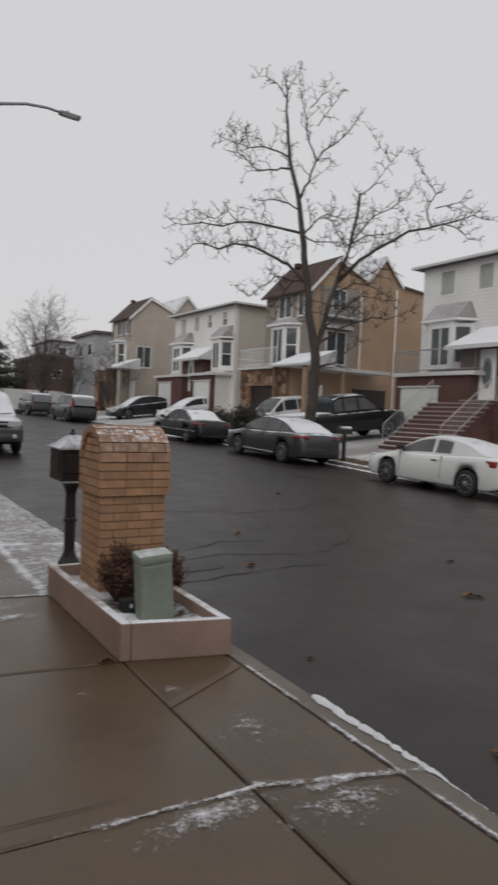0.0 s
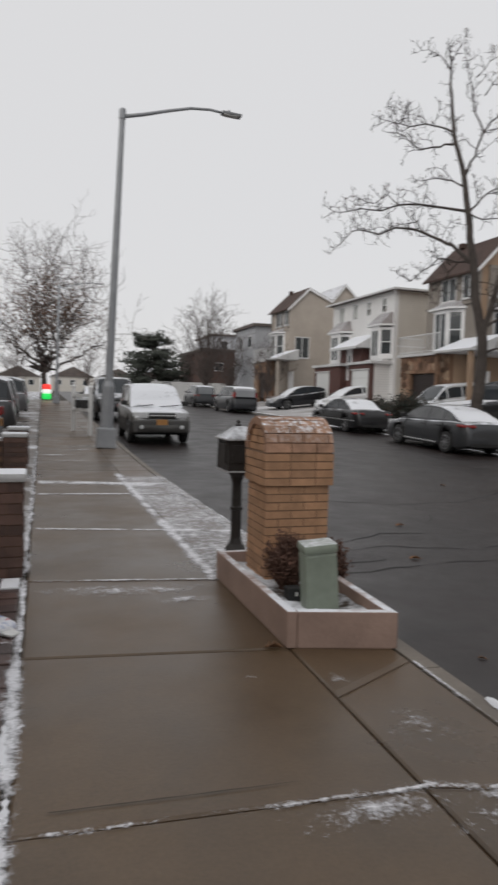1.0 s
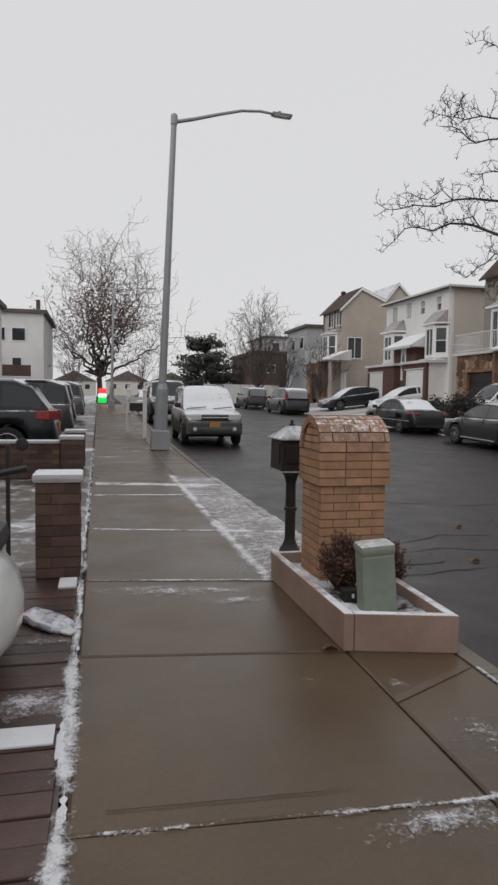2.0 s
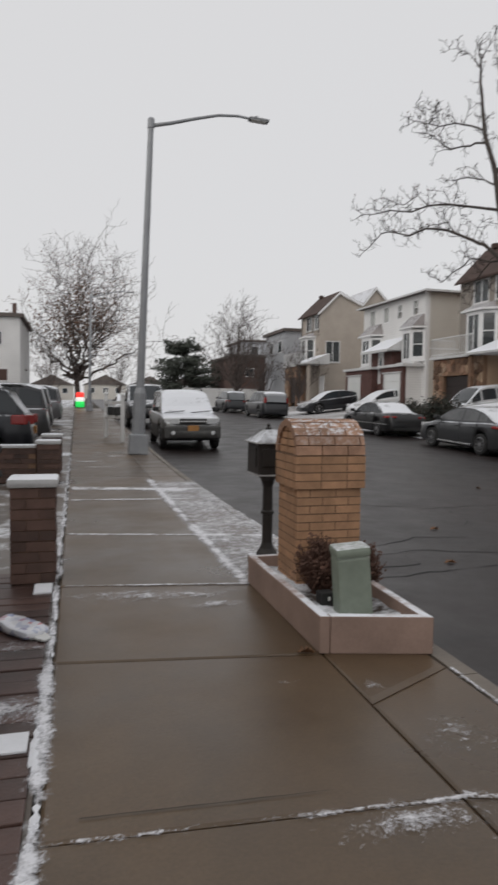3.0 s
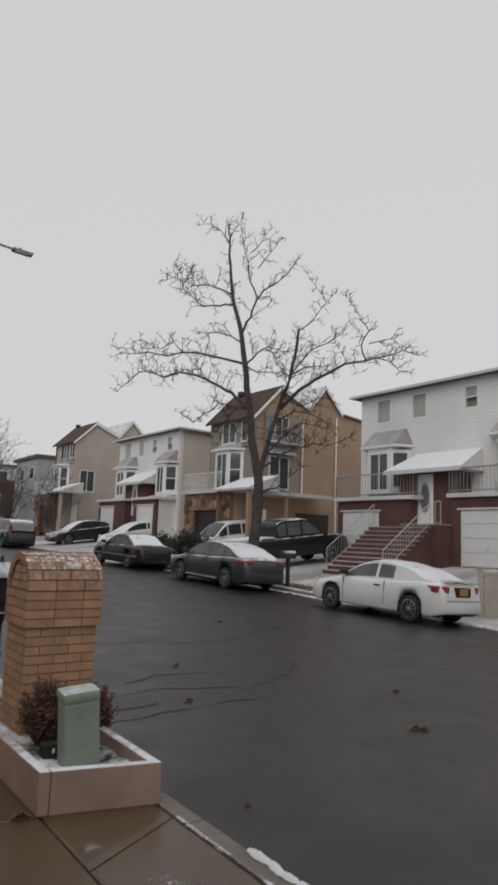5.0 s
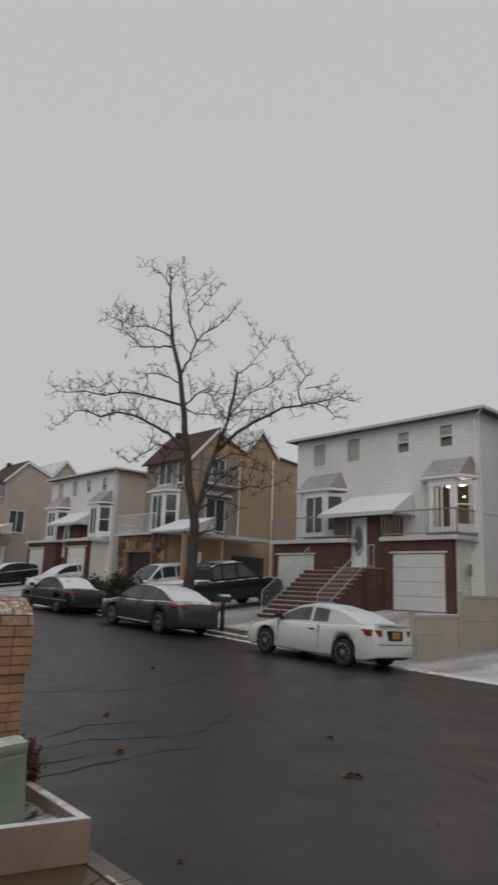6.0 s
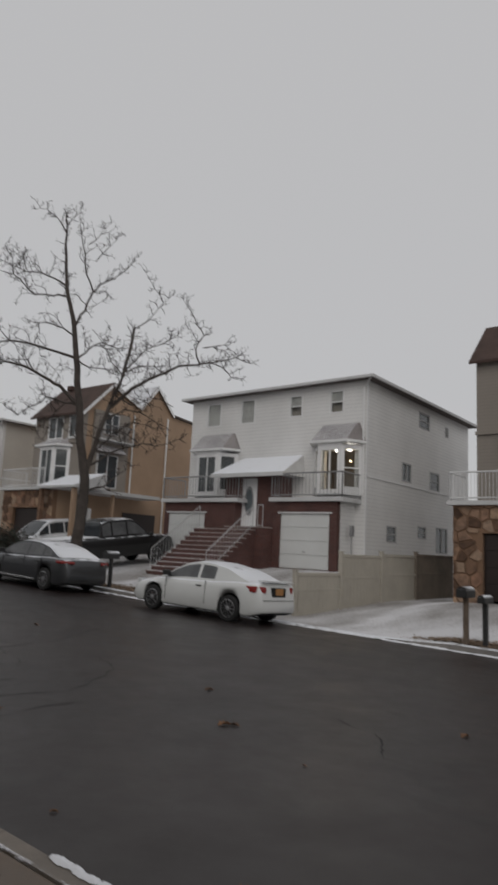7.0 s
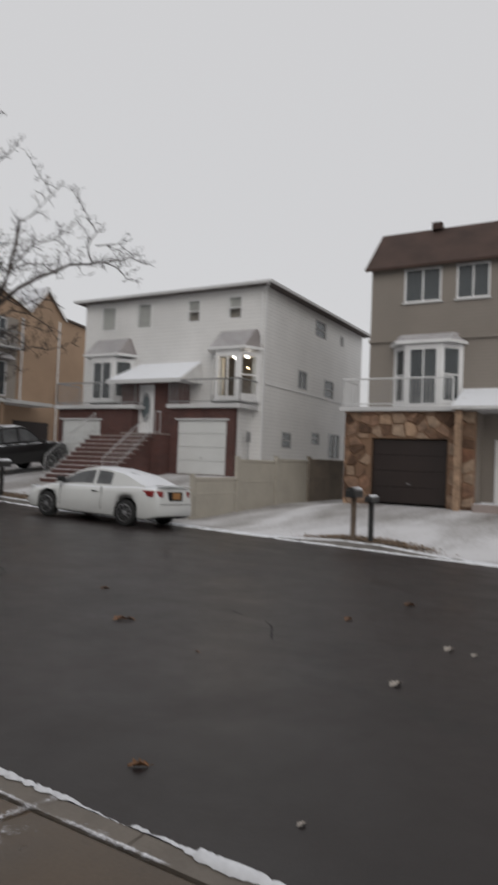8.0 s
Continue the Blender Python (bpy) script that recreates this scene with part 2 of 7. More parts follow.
def lot_level(y):
    """Height of the ground at the far house fronts."""
    stops = ((-20, -0.1), (2, 0.08), (8.6, 0.1), (10.2, -0.1), (11.1, -0.1), (11.5, 0.7), (13, 0.78), (22, 0.8), (26, 0.85), (34, 1.0), (45, 1.35), (60, 1.6), (110, 2.4))
    for (a, p), (b, q) in zip(stops, stops[1:]):
        if y <= b:
            return p + (q - p) * clamp((y - a) / (b - a))
    return 2.4


def kerb_rise(y):
    """The far kerb is dropped where drives cross it."""
    low = max(clamp((y - 6.2) / 1.2) * clamp((11.8 - y) / 0.8), clamp((4.8 - y) / 1.2))
    return 0.14 - 0.105 * low


def lot_z(x, y):
    k = clamp((x - far_kerb(y) - 1.6) / (21.0 - far_kerb(y) - 1.6))
    return (far_gutter(y) + kerb_rise(y)) * (1 - k) + lot_level(y) * k

# ---- ground, road, kerbs, pavements ----
YS = [-60, -40, -25, -16] + [y * 1.0 for y in range(-12, 60)] + [60 + 5 * k for k in range(12)] + [130, 180, 300, 600]
GXS = [-600, -200, -60, -20, -8, -0.3, 2.0, 14.5, 22, 40, 80, 200, 600]


def ground_z(x, y):
    if x <= 2.0:
        return rise(y) - 0.25
    if x <= 14.5:
        return road_z(x, y) - 0.25
    return lot_z(x, y) - 0.25


tagged(new("ground", mesh_of(sheet(GXS, YS, ground_z), "ground", SOIL)), "wide bare ground under the street and the lots", "ground", kind="structure")


def road_row(y):
    a, b = NEAR_KERB - 0.02, far_kerb(y) + 0.02
    return [a + (b - a) * k / 12 for k in range(13)]


RY = [y for y in YS if -60 <= y <= 130]
tagged(new("road", mesh_of(sheet(road_row, RY, road_z), "road", ASPHALT, True)), "damp dark asphalt road with thin cracks", "road", kind="structure")

# far lots: snow-dusted drives and front yards
tagged(new("far_lots", mesh_of(sheet(lambda y: [far_kerb(y) + 0.14] + [far_kerb(y) + 0.8 + k * 0.9 for k in range(9)] + [24, 34, 60], RY, lot_z), "far_lots", CONCRETE_SNOWY, True)), "snow-dusted concrete drives and front yards", "pavement", kind="structure")

# ---- near pavement: flags, kerb, pavers ----
pavement = tagged(new("pavement_near", mesh_of(sheet([-0.12, 1.0, 2.05], [y for y in YS if -12 <= y <= 110], lambda x, y: rise(y) - 0.017), "pavement_near", JOINT)), "damp concrete pavement of large flags along the kerb", "pavement", kind="structure")


# joints run a little askew across the pavement: y where x is 0, and slope
JOINTS = [(-4.0, -0.03), (-2.45, -0.03), (-0.95, -0.03), (0.57, -0.04), (2.113, -0.054), (3.61, -0.125), (5.125, -0.155), (7.16, -0.22), (9.67, -0.08), (11.0, -0.22)] + [(12.8 + 1.52 * k, -0.15) for k in range(30)]


def flag(x0, x1, lo, hi, material, gap=0.004, top=0.0):
    """One flag with softened edges that follows the slope. lo, hi: its near and far joints, as lines or as pairs of heights at x0 and x1."""
    bm = bmesh.new()
    ends = [(j[0] + j[1] * x0, j[0] + j[1] * x1) for j in (lo, hi)]
    ring = [(x0 + gap, ends[0][0] + gap), (x1 - gap, ends[0][1] + gap), (x1 - gap, ends[1][1] - gap), (x0 + gap, ends[1][0] - gap)]
    c = (sum(p[0] for p in ring) / 4, sum(p[1] for p in ring) / 4)
    low, mid, high = [], [], []
    for x, y in ring:
        dx, dy = (c[0] - x), (c[1] - y)
        k = 0.012 / max(0.1, min(abs(dx), abs(dy)))
        z = rise(y) + top
        low.append(bm.verts.new((x, y, z - 0.09)))
        mid.append(bm.verts.new((x, y, z - 0.007)))
        high.append(bm.verts.new((x + dx * k, y + dy * k, z)))
    for a, b in ((low, mid), (mid, high)):
        for k in range(4):
            bm.faces.new((a[k], a[(k + 1) % 4], b[(k + 1) % 4], b[k]))
    bm.faces.new(high)
    return part("flagstone", bm, material, pavement)


def line_through(xa, ya, xb, yb):
    k = (yb - ya) / (xb - xa)
    return (ya - k * xa, k)


random.seed(4)
for lo, hi in zip(JOINTS, JOINTS[1:]):
    flag(-0.10, 1.36, lo, hi, CONCRETE, top=random.uniform(-0.003, 0.003))
SKEW, OBLIQUE, CLOSE = line_through(1.36, 2.04, 1.94, 1.866), line_through(1.36, 2.80, 1.94, 3.115), (5.25, 0.0)
for lo, hi in (((-4.0, 0.0), (-1.2, 0.0)), ((-1.2, 0.0), (0.5, -0.03)), ((0.5, -0.03), SKEW), (SKEW, OBLIQUE), (OBLIQUE, CLOSE)):
    flag(1.36, 1.94, lo, hi, CONCRETE)
for lo, hi in zip([CLOSE] + JOINTS[7:], JOINTS[7:]):
    flag(1.36, 1.94, lo, hi, CONCRETE_DUSTED)

kerb = tagged(new("kerb_near", mesh_of(sheet([1.95, 2.06], [y for y in YS if -12 <= y <= 110], lambda x, y: rise(y) - 0.03), "kerb_near", JOINT)), "low concrete kerb with thin snow at its foot", "kerb", kind="structure")
KERB = surface("kerb_concrete", (0.17, 0.145, 0.12), 0.6, var=0.3, big=1.5, fine=40, bump=0.2)
for k in range(40):
    y0 = -5 + 1.6 * k
    bm = bmesh.new()
    add_prism(bm, [(1.946, -0.3), (2.085, -0.3), (2.072, -0.02), (2.055, 0.0), (1.95, 0.0)], "y", y0 + 0.004, y0 + 1.596)
    for v in bm.verts:
        v.co.z += rise(v.co.y)
    part("kerbstone", bm, KERB, kerb)
far_edge = tagged(new("kerb_far", mesh_of(sheet(lambda y: [far_kerb(y) - 0.0, far_kerb(y) + 0.15], [y for y in YS if -16 <= y <= 110], lambda x, y: far_gutter(y) + kerb_rise(y) - 0.02), "kerb_far", KERB)), "low concrete kerb dusted with snow", "kerb", kind="structure")
KERB_SNOWY = surface("snowy_kerb", (0.2, 0.185, 0.17), 0.6, var=0.3, big=1.5, fine=40, bump=0.2, snow=0.75)
for k in range(68):
    y0 = -12 + 1.0 * k
    bm = bmesh.new()
    add_prism(bm, [(-0.015, -0.25), (0.155, -0.25), (0.155, 0.0), (0.02, 0.0), (0.0, -0.02)], "y", y0 + 0.004, y0 + 0.996)
    for v in bm.verts:
        v.co.x += far_kerb(v.co.y)
        v.co.z += far_gutter(v.co.y) + kerb_rise(v.co.y)
    part("kerbstone", bm, KERB_SNOWY, far_edge)

# the neighbour's brick-paved forecourt
forecourt = tagged(new("forecourt", mesh_of(sheet([-9.0, -4, -0.13], [y for y in YS if -12 <= y <= 60], lambda x, y: rise(y) - 0.02), "forecourt", pavement_material("dusted_forecourt", (0.13, 0.105, 0.085), 0.6, 0.6))), "snow-dusted forecourt beside the pavement", "forecourt", kind="structure")
PAVER = surface("dark_red_paver", (0.085, 0.048, 0.040), 0.45, var=0.3, big=5, fine=60, bump=0.25, piece=0.45)
paver_bm = bmesh.new()
add_box(paver_bm, -0.225, 0.225, -0.0685, 0.0685, -0.06, 0.0, 0.006)
paver_me = mesh_of(paver_bm, "paver", PAVER)
random.seed(9)
for row in range(34):
    for col in range(4):
        ob = new("paver", paver_me)
        ob.parent = forecourt
        ob.location = (-0.375 - 0.462 * col, 0.7 + 0.147 * row, random.uniform(-0.004, 0.004))

# ---- snow lying in joints, along edges and in the gutter ----
def snow_field(name, label, cover, x0, x1, y0, y1, cell, base, parent=None, lump=0.012, material=SNOW):
    bm, verts = bmesh.new(), {}
    nx, ny = int((x1 - x0) / cell), int((y1 - y0) / cell)

    def value(i, j):
        x, y = x0 + i * cell, y0 + j * cell
        n = noise.fractal(Vector((x * 3.5, y * 3.5, 2.0)), 0.8, 2.2, 4) * 0.5 + noise.noise(Vector((x * 16, y * 30, 5))) * 0.42 + noise.noise(Vector((x * 55, y * 55, 8))) * 0.2
        return cover(x, y) + n

    grid = {}
    for i in range(nx + 1):
        for j in range(ny + 1):
            c = cover(x0 + i * cell, y0 + j * cell)
            if c > -0.9:
                grid[i, j] = value(i, j)

    def vert(key, x, y, v):
        if key not in verts:
            verts[key] = bm.verts.new((x, y, base(x, y) + 0.002 + lump * clamp(v * 1.6)))
        return verts[key]

    for (i, j), v in list(grid.items()):
        q = [(i, j), (i + 1, j), (i + 1, j + 1), (i, j + 1)]
        if not all(k in grid for k in q) or not any(grid[k] > 0 for k in q):
            continue
        ring = []
        for a, b in zip(q, q[1:] + q[:1]):
            va, vb = grid[a], grid[b]
            xa, ya, xb, yb = x0 + a[0] * cell, y0 + a[1] * cell, x0 + b[0] * cell, y0 + b[1] * cell
            if va > 0:
                ring.append(vert(a, xa, ya, va))
            if (va > 0) != (vb > 0):
                t = va / (va - vb)
                ring.append(vert((min(a, b), max(a, b)), xa + (xb - xa) * t, ya + (yb - ya) * t, 0.0))
        if len(ring) >= 3 and len(set(ring)) == len(ring):
            try:
                bm.faces.new(ring)
            except ValueError:
                pass
    ob = new(name, mesh_of(bm, name, material, True))
    ob.parent = parent
    return tagged(ob, label, "snow", kind="stuff")


def edge_cover(x, y):
    ragged = 0.03 * noise.noise(Vector((0.3, y * 2.5, 0.7)))
    return (0.32 if y < 4.2 else 0.2) - (abs(x + 0.125 + ragged) / (0.03 if y < 3.6 else 0.02)) ** 2 * 1.2


snow_field("pavement_edge_snow", "ragged line of snow along the pavement's inner edge", edge_cover, -0.24, -0.02, 0.9, 12.2, 0.016, lambda x, y: rise(y), lump=0.008)


def powder_field(name, label, thickness, x0, x1, y0, y1, cell, base):
    """A skin of snow dust over the places where thickness(x, y) is above nothing."""
    nx, ny = int((x1 - x0) / cell), int((y1 - y0) / cell)
    t = {(i, j): clamp(thickness(x0 + i * cell, y0 + j * cell)) for i in range(nx + 1) for j in range(ny + 1)}
    verts, index, faces, depth = [], {}, [], []
    for i in range(nx):
        for j in range(ny):
            q = ((i, j), (i + 1, j), (i + 1, j + 1), (i, j + 1))
            if max(t[k] for k in q) < 0.04:
                continue
            for k in q:
                if k not in index:
                    index[k] = len(verts)
                    x, y = x0 + k[0] * cell, y0 + k[1] * cell
                    verts.append((x, y, base(x, y) + 0.0045 + 0.004 * t[k]))
                    depth.append(t[k])
            faces.append([index[k] for k in q])
    me = bpy.data.meshes.new(name)
    me.from_pydata(verts, [], faces)
    me.materials.append(POWDER)
    at = me.attributes.new("thickness", "FLOAT", "POINT")
    at.data.foreach_set("value", depth)
    return tagged(new(name, me), label, "snow", kind="stuff")


def drifted(x, y):
    """Thickness of the snow dust on the pavement, from nothing to one."""
    wob = 0.5 + noise.fractal(Vector((x * 2.6, y * 2.6, 3.0)), 0.9, 2.1, 4) * 0.6
    c = 0.0

    def blot(cx, cy, rx, ry, s):
        return s * math.exp(-((x - cx) / rx) ** 2 - ((y - cy) / ry) ** 2) * clamp(0.25 + wob)

    def seam(d, w, s):
        return s * math.exp(-(d / w) ** 2) * clamp(0.35 + wob)

    def joint(k):
        return y - JOINTS[k][0] - JOINTS[k][1] * x

    if x < -0.06:
        c = max(c, seam(x + 0.118 + 0.02 * noise.noise(Vector((0.3, y * 4, 0.7))), 0.036 if y < 3.6 else 0.02, 1.4) * clamp(0.4 + wob))
        if x < -0.13:
            c = max(c, 0.75 * clamp(1.2 - abs(y - 3.08) / 0.16) * clamp(0.3 + wob), 0.45 * clamp(1.2 - abs(y - 3.9) / 0.2) * wob)
    elif x < 1.36:
        c = max(c, seam(joint(4) + 0.012, 0.012, 1.05 if x > 0.75 or 0.02 < x < 0.3 else 0.5))
        c = max(c, seam(joint(6), 0.02, 1.15), seam(joint(7), 0.04, 1.2), seam(joint(8), 0.05, 1.3), seam(joint(9), 0.2, 1.25))
    elif y < 3.0:
        c = max(c, seam(y - SKEW[0] - SKEW[1] * x, 0.018, 0.9))
    c = max(c, blot(1.16, 1.95, 0.24, 0.075, 0.82), blot(1.62, 1.80, 0.2, 0.09, 0.6), blot(1.6, 2.45, 0.12, 0.12, 0.45), blot(1.62, 1.92, 0.25, 0.03, 0.6))
    c = max(c, blot(0.62, 4.74, 0.4, 0.11, 1.0), blot(0.98, 4.46, 0.22, 0.07, 0.85), blot(0.3, 4.85, 0.3, 0.07, 0.75))
    c = max(c, blot(1.45, 2.98, 0.05, 0.05, 0.5), blot(1.05, 3.1, 0.04, 0.04, 0.4))
    if y < 3.1:
        c = max(c, seam(x - 1.948, 0.013, 0.95))
    if y > 4.9:
        c = max(c, seam(x - 1.30, 0.06 + 0.015 * (y > 7), 1.3) * clamp((12.3 - y) * 2))
        if 1.3 < x < 2.08:
            c = max(c, (0.46 + 0.3 * wob) * clamp((12.0 - y) * 2), seam(joint(7), 0.07, 1.3), seam(joint(8), 0.07, 1.3))
            c = max(c, blot(1.6, 10.6, 0.5, 0.7, 1.2), blot(1.6, 5.6, 0.5, 0.5, 0.95), seam(x - 2.04, 0.05, 0.7) * clamp((12.0 - y) * 2))
    c = max(c, blot(0.3, 15.4, 0.35, 0.12, 1.0), blot(0.55, 14.3, 0.35, 0.1, 1.0), blot(0.9, 16.6, 0.3, 0.1, 0.8))
    return c


powder_field("pavement_snow", "thin blown snow in the joints of the near flags", drifted, -0.6, 2.06, 1.2, 5.25, 0.017, lambda x, y: rise(y))
powder_field("pavement_snow", "thin blown snow on the pavement farther up", drifted, -0.2, 2.06, 5.25, 17.4, 0.033, lambda x, y: rise(y))
bm = bmesh.new()
rows = []
for k in range(46):
    x = 0.03 + 0.02 * k
    y = 2.222 - 0.046 * x + 0.006 * noise.noise(Vector((x * 5, 0, 1)))
    w = 0.003 * (1.0 + 0.6 * noise.noise(Vector((x * 9, 3, 1)))) * min(1.0, (46 - k) / 12)
    rows.append((bm.verts.new((x, y - w, 0.0042)), bm.verts.new((x, y + w, 0.0042))))
for a, b in zip(rows, rows[1:]):
    bm.faces.new((a[0], b[0], b[1], a[1]))
tagged(new("pavement_crack", mesh_of(bm, "pavement_crack", JOINT)), "hairline crack along a pavement flag", "crack", kind="stuff")
snow_field("gutter_snow", "ragged line of snow along the kerb's outer edge", lambda x, y: (0.42 if y < 2.6 else 0.0) - ((x - 2.085 - 0.05 * noise.noise(Vector((1, y * 1.5, 3)))) / 0.06) ** 2 if y < 3.0 or y > 5.4 else -0.35, 1.98, 2.3, -1.5, 9.0, 0.016, lambda x, y: (-0.1 if x > 2.16 else 0.002 - 0.1 * clamp((x - 2.06) / 0.1)) + rise(y), lump=0.025)
bm = bmesh.new()
add_box(bm, -0.56, -0.17, 2.70, 2.86, 0.0, 0.012, 0.005)
add_box(bm, -0.28, -0.15, 4.95, 5.2, 0.0, 0.02, 0.008)
tagged(new("paver_snow", mesh_of(bm, "paver_snow", SNOW)), "flat patches of snow on the pavers", "snow", kind="stuff")
snow_field("far_gutter_snow", "line of snow along the far gutter", lambda x, y: 0.5 - ((x - far_kerb(y) + 0.1) / 0.17) ** 2, 12.6, 14.7, -2, 34, 0.09, lambda x, y: road_z(min(x, far_kerb(y)), y), lump=0.03)

# ---- brick mailbox pillar in its planter ----
SLAB = surface("pink_concrete", (0.34, 0.235, 0.19), 0.75, var=0.18, big=2.5, fine=45, bump=0.2, snow=0.62)
planter = thing("planter", "low pinkish concrete planter with snow on its rims", "planter")
PLAN = [Vector(q) for q in ((1.337, 3.435), (1.958, 3.283), (1.985, 4.985), (1.318, 4.965))]
INNER = [Vector(q) for q in ((1.394, 3.483), (1.902, 3.352), (1.928, 4.93), (1.374, 4.912))]
for nm, k in (("front_panel", 0), ("side_panel", 1), ("back_panel", 2), ("side_panel", 3)):
    a, b, c, d = PLAN[k], PLAN[(k + 1) % 4], INNER[(k + 1) % 4], INNER[k]
    way = (b - a).normalized() * 0.003
    if k == 0:
        quad = [a.lerp(b, 0.09) + way, b - way, c - way, d + way]
    elif k == 1:
        quad = [a, b, c, d]
    elif k == 2:
        quad = [a + way, b - way, c - way, d + way]
    else:
        quad = [a, b, PLAN[0].lerp(PLAN[1], 0.09), d]
    bm = bmesh.new()
    add_prism(bm, [(q.x, q.y) for q in quad], "z", 0.0, 0.215 - 0.002 * (k == 1))
    bmesh.ops.bevel(bm, geom=bm.edges[:], offset=0.008, segments=2, affect="EDGES", profile=0.6)
    part(nm, bm, SLAB, planter)
bm = sheet([1.385 + 0.0535 * k for k in range(11)], [3.44 + 0.074 * k for k in range(21)], lambda x, y: 0.135 + 0.03 * noise.noise(Vector((x * 6, y * 6, 1))))
part("soil", bm, SOIL, planter, "dark soil dusted with snow", smooth=True)

YBRICK = surface("yellow_brick", (0.46, 0.262, 0.148), 0.7, var=0.2, big=7, fine=70, bump=0.35, piece=0.18, bump_m=0.004)
MORTAR = surface("dark_mortar", (0.20, 0.12, 0.075), 0.9, var=0.2)
BRICK_SNOW = surface("yellow_brick_frosted", (0.42, 0.245, 0.16), 0.7, var=0.3, big=9, fine=70, bump=0.5, piece=0.2, snow=0.34, flake=26, bump_m=0.006)
PX0, PX1, PY0, PY1, PZA, PZB, PZC = 1.505, 1.988, 4.36, 4.80, 0.10, 0.78, 1.04
pillar = thing("brick_mailbox_pillar", "yellow brick mailbox pillar with an arched top", "mailbox")
core = bmesh.new()
add_box(core, PX0 + 0.006, PX1 - 0.006, PY0 + 0.006, PY1 - 0.006, PZA, PZC)
add_box(core, PX0 - 0.015, PX1 + 0.015, PY0 - 0.015, PY1 + 0.015, PZB + 0.03, PZC - 0.002)
arc = [(PY0 + 0.23 - 0.235 * math.cos(a), PZC + 0.225 * math.sin(a)) for a in [math.pi * k / 14 for k in range(15)]]
add_prism(core, arc, "x", PX0 + 0.012, PX1 - 0.012)
part("core", core, MORTAR, pillar)
COURSE, BL = 0.0585, 0.1925


def pillar_brick(x0, x1, y0, y1, z0, z1, mat=YBRICK):
    part("brick", box(x0 + 0.004, x1 - 0.004, y0 + 0.004, y1 - 0.004, z0 + 0.0045, z1 - 0.0045), mat, pillar)


row, z = 0, PZA
while z < PZC - 0.02:
    out = 0.022 if z > PZB else 0.0
    for lo, hi, fixed, along in ((PX0 - out, PX1 + out, PY0 - out, "x"), (PY0 - out, PY1 + out, PX0 - out, "y"), (PY0 - out, PY1 + out, PX1 + out - 0.06, "y")):
        u = lo + (0.0 if along == "x" else 0.062) - (BL / 2 if row % 2 and not out else 0.0)
        while u < hi - 0.01:
            a, b = max(u, lo + (0.0 if along == "x" else 0.062)), min(u + BL, hi)
            if b - a > 0.02:
                if along == "x":
                    pillar_brick(a, b, fixed, fixed + 0.06, z, z + COURSE)
                else:
                    pillar_brick(fixed, fixed + 0.06, a, b, z, z + COURSE)
            u += BL
    row, z = row + 1, z + COURSE
# the barrel of the top: rows of bricks laid over the arch
for k in range(11):
    a0, a1 = math.pi * k / 11, math.pi * (k + 1) / 11
    u, off = PX0 - 0.018, (BL / 2 if k % 2 else 0.0)
    while u < PX1 + 0.018 - 0.01:
        b = min(u + BL - off, PX1 + 0.018)
        off = 0.0
        bm = bmesh.new()
        ring = []
        for ang in (a0 + 0.012, a1 - 0.012):
            for r in (0.20, 0.25 + 0.004 * ((k * 7) % 3)):
                ring.append((PY0 + 0.23 - r * math.cos(ang), PZC + r * 0.98 * math.sin(ang)))
        add_prism(bm, [ring[0], ring[1], ring[3], ring[2]], "x", u + 0.004, b - 0.004)
        part("brick", bm, BRICK_SNOW, pillar)
        u = b
# the flat arch faces
for k in range(4):
    z0 = PZC + k * COURSE * 0.9
    half = math.sqrt(max(0.01, 0.205 ** 2 - ((k + 0.9) * COURSE * 0.9) ** 2)) * 0.98
    for xf in (PX0 - 0.002, PX1 - 0.04):
        for s in (-1, 0):
            pillar_brick(xf, xf + 0.05, PY0 + 0.23 + s * half, PY0 + 0.23 + (s + 1) * half, z0, z0 + COURSE * 0.9)

# green utility pedestal, leaning a little
GREEN = surface("faded_green_paint", (0.25, 0.29, 0.235), 0.5, var=0.15, big=4, fine=30, bump=0.08, snow=0.5)
DARKP = surface("black_plastic", (0.02, 0.02, 0.02), 0.5)
WHITEP = surface("white_plastic", (0.72, 0.72, 0.7), 0.45, var=0.06)
ped = thing("utility_pedestal", "faded green plastic utility pedestal leaning in the planter", "utility box", pose(1.662, 3.72, 0.10, 2, -5, -5))
bm = bmesh.new()
add_box(bm, -0.1, 0.1, -0.08, 0.08, 0.0, 0.395, 0.022)
for v in bm.verts:
    v.co.x *= 1.06 - 0.1 * v.co.z
part("body", bm, GREEN, ped, smooth=False)
bm = bmesh.new()
add_box(bm, -0.108, 0.108, -0.088, 0.088, 0.388, 0.45, 0.024)
part("cap", bm, GREEN, ped, "green cap with a trace of snow")
part("hasp", box(0.103, 0.117, -0.02, 0.01, 0.24, 0.37, 0.003), WHITEP, ped, "white plastic tag")

# dry brown shrubs
TWIG = surface("dry_brown_twigs", (0.115, 0.058, 0.04), 0.85, var=0.4, big=9, fine=40)


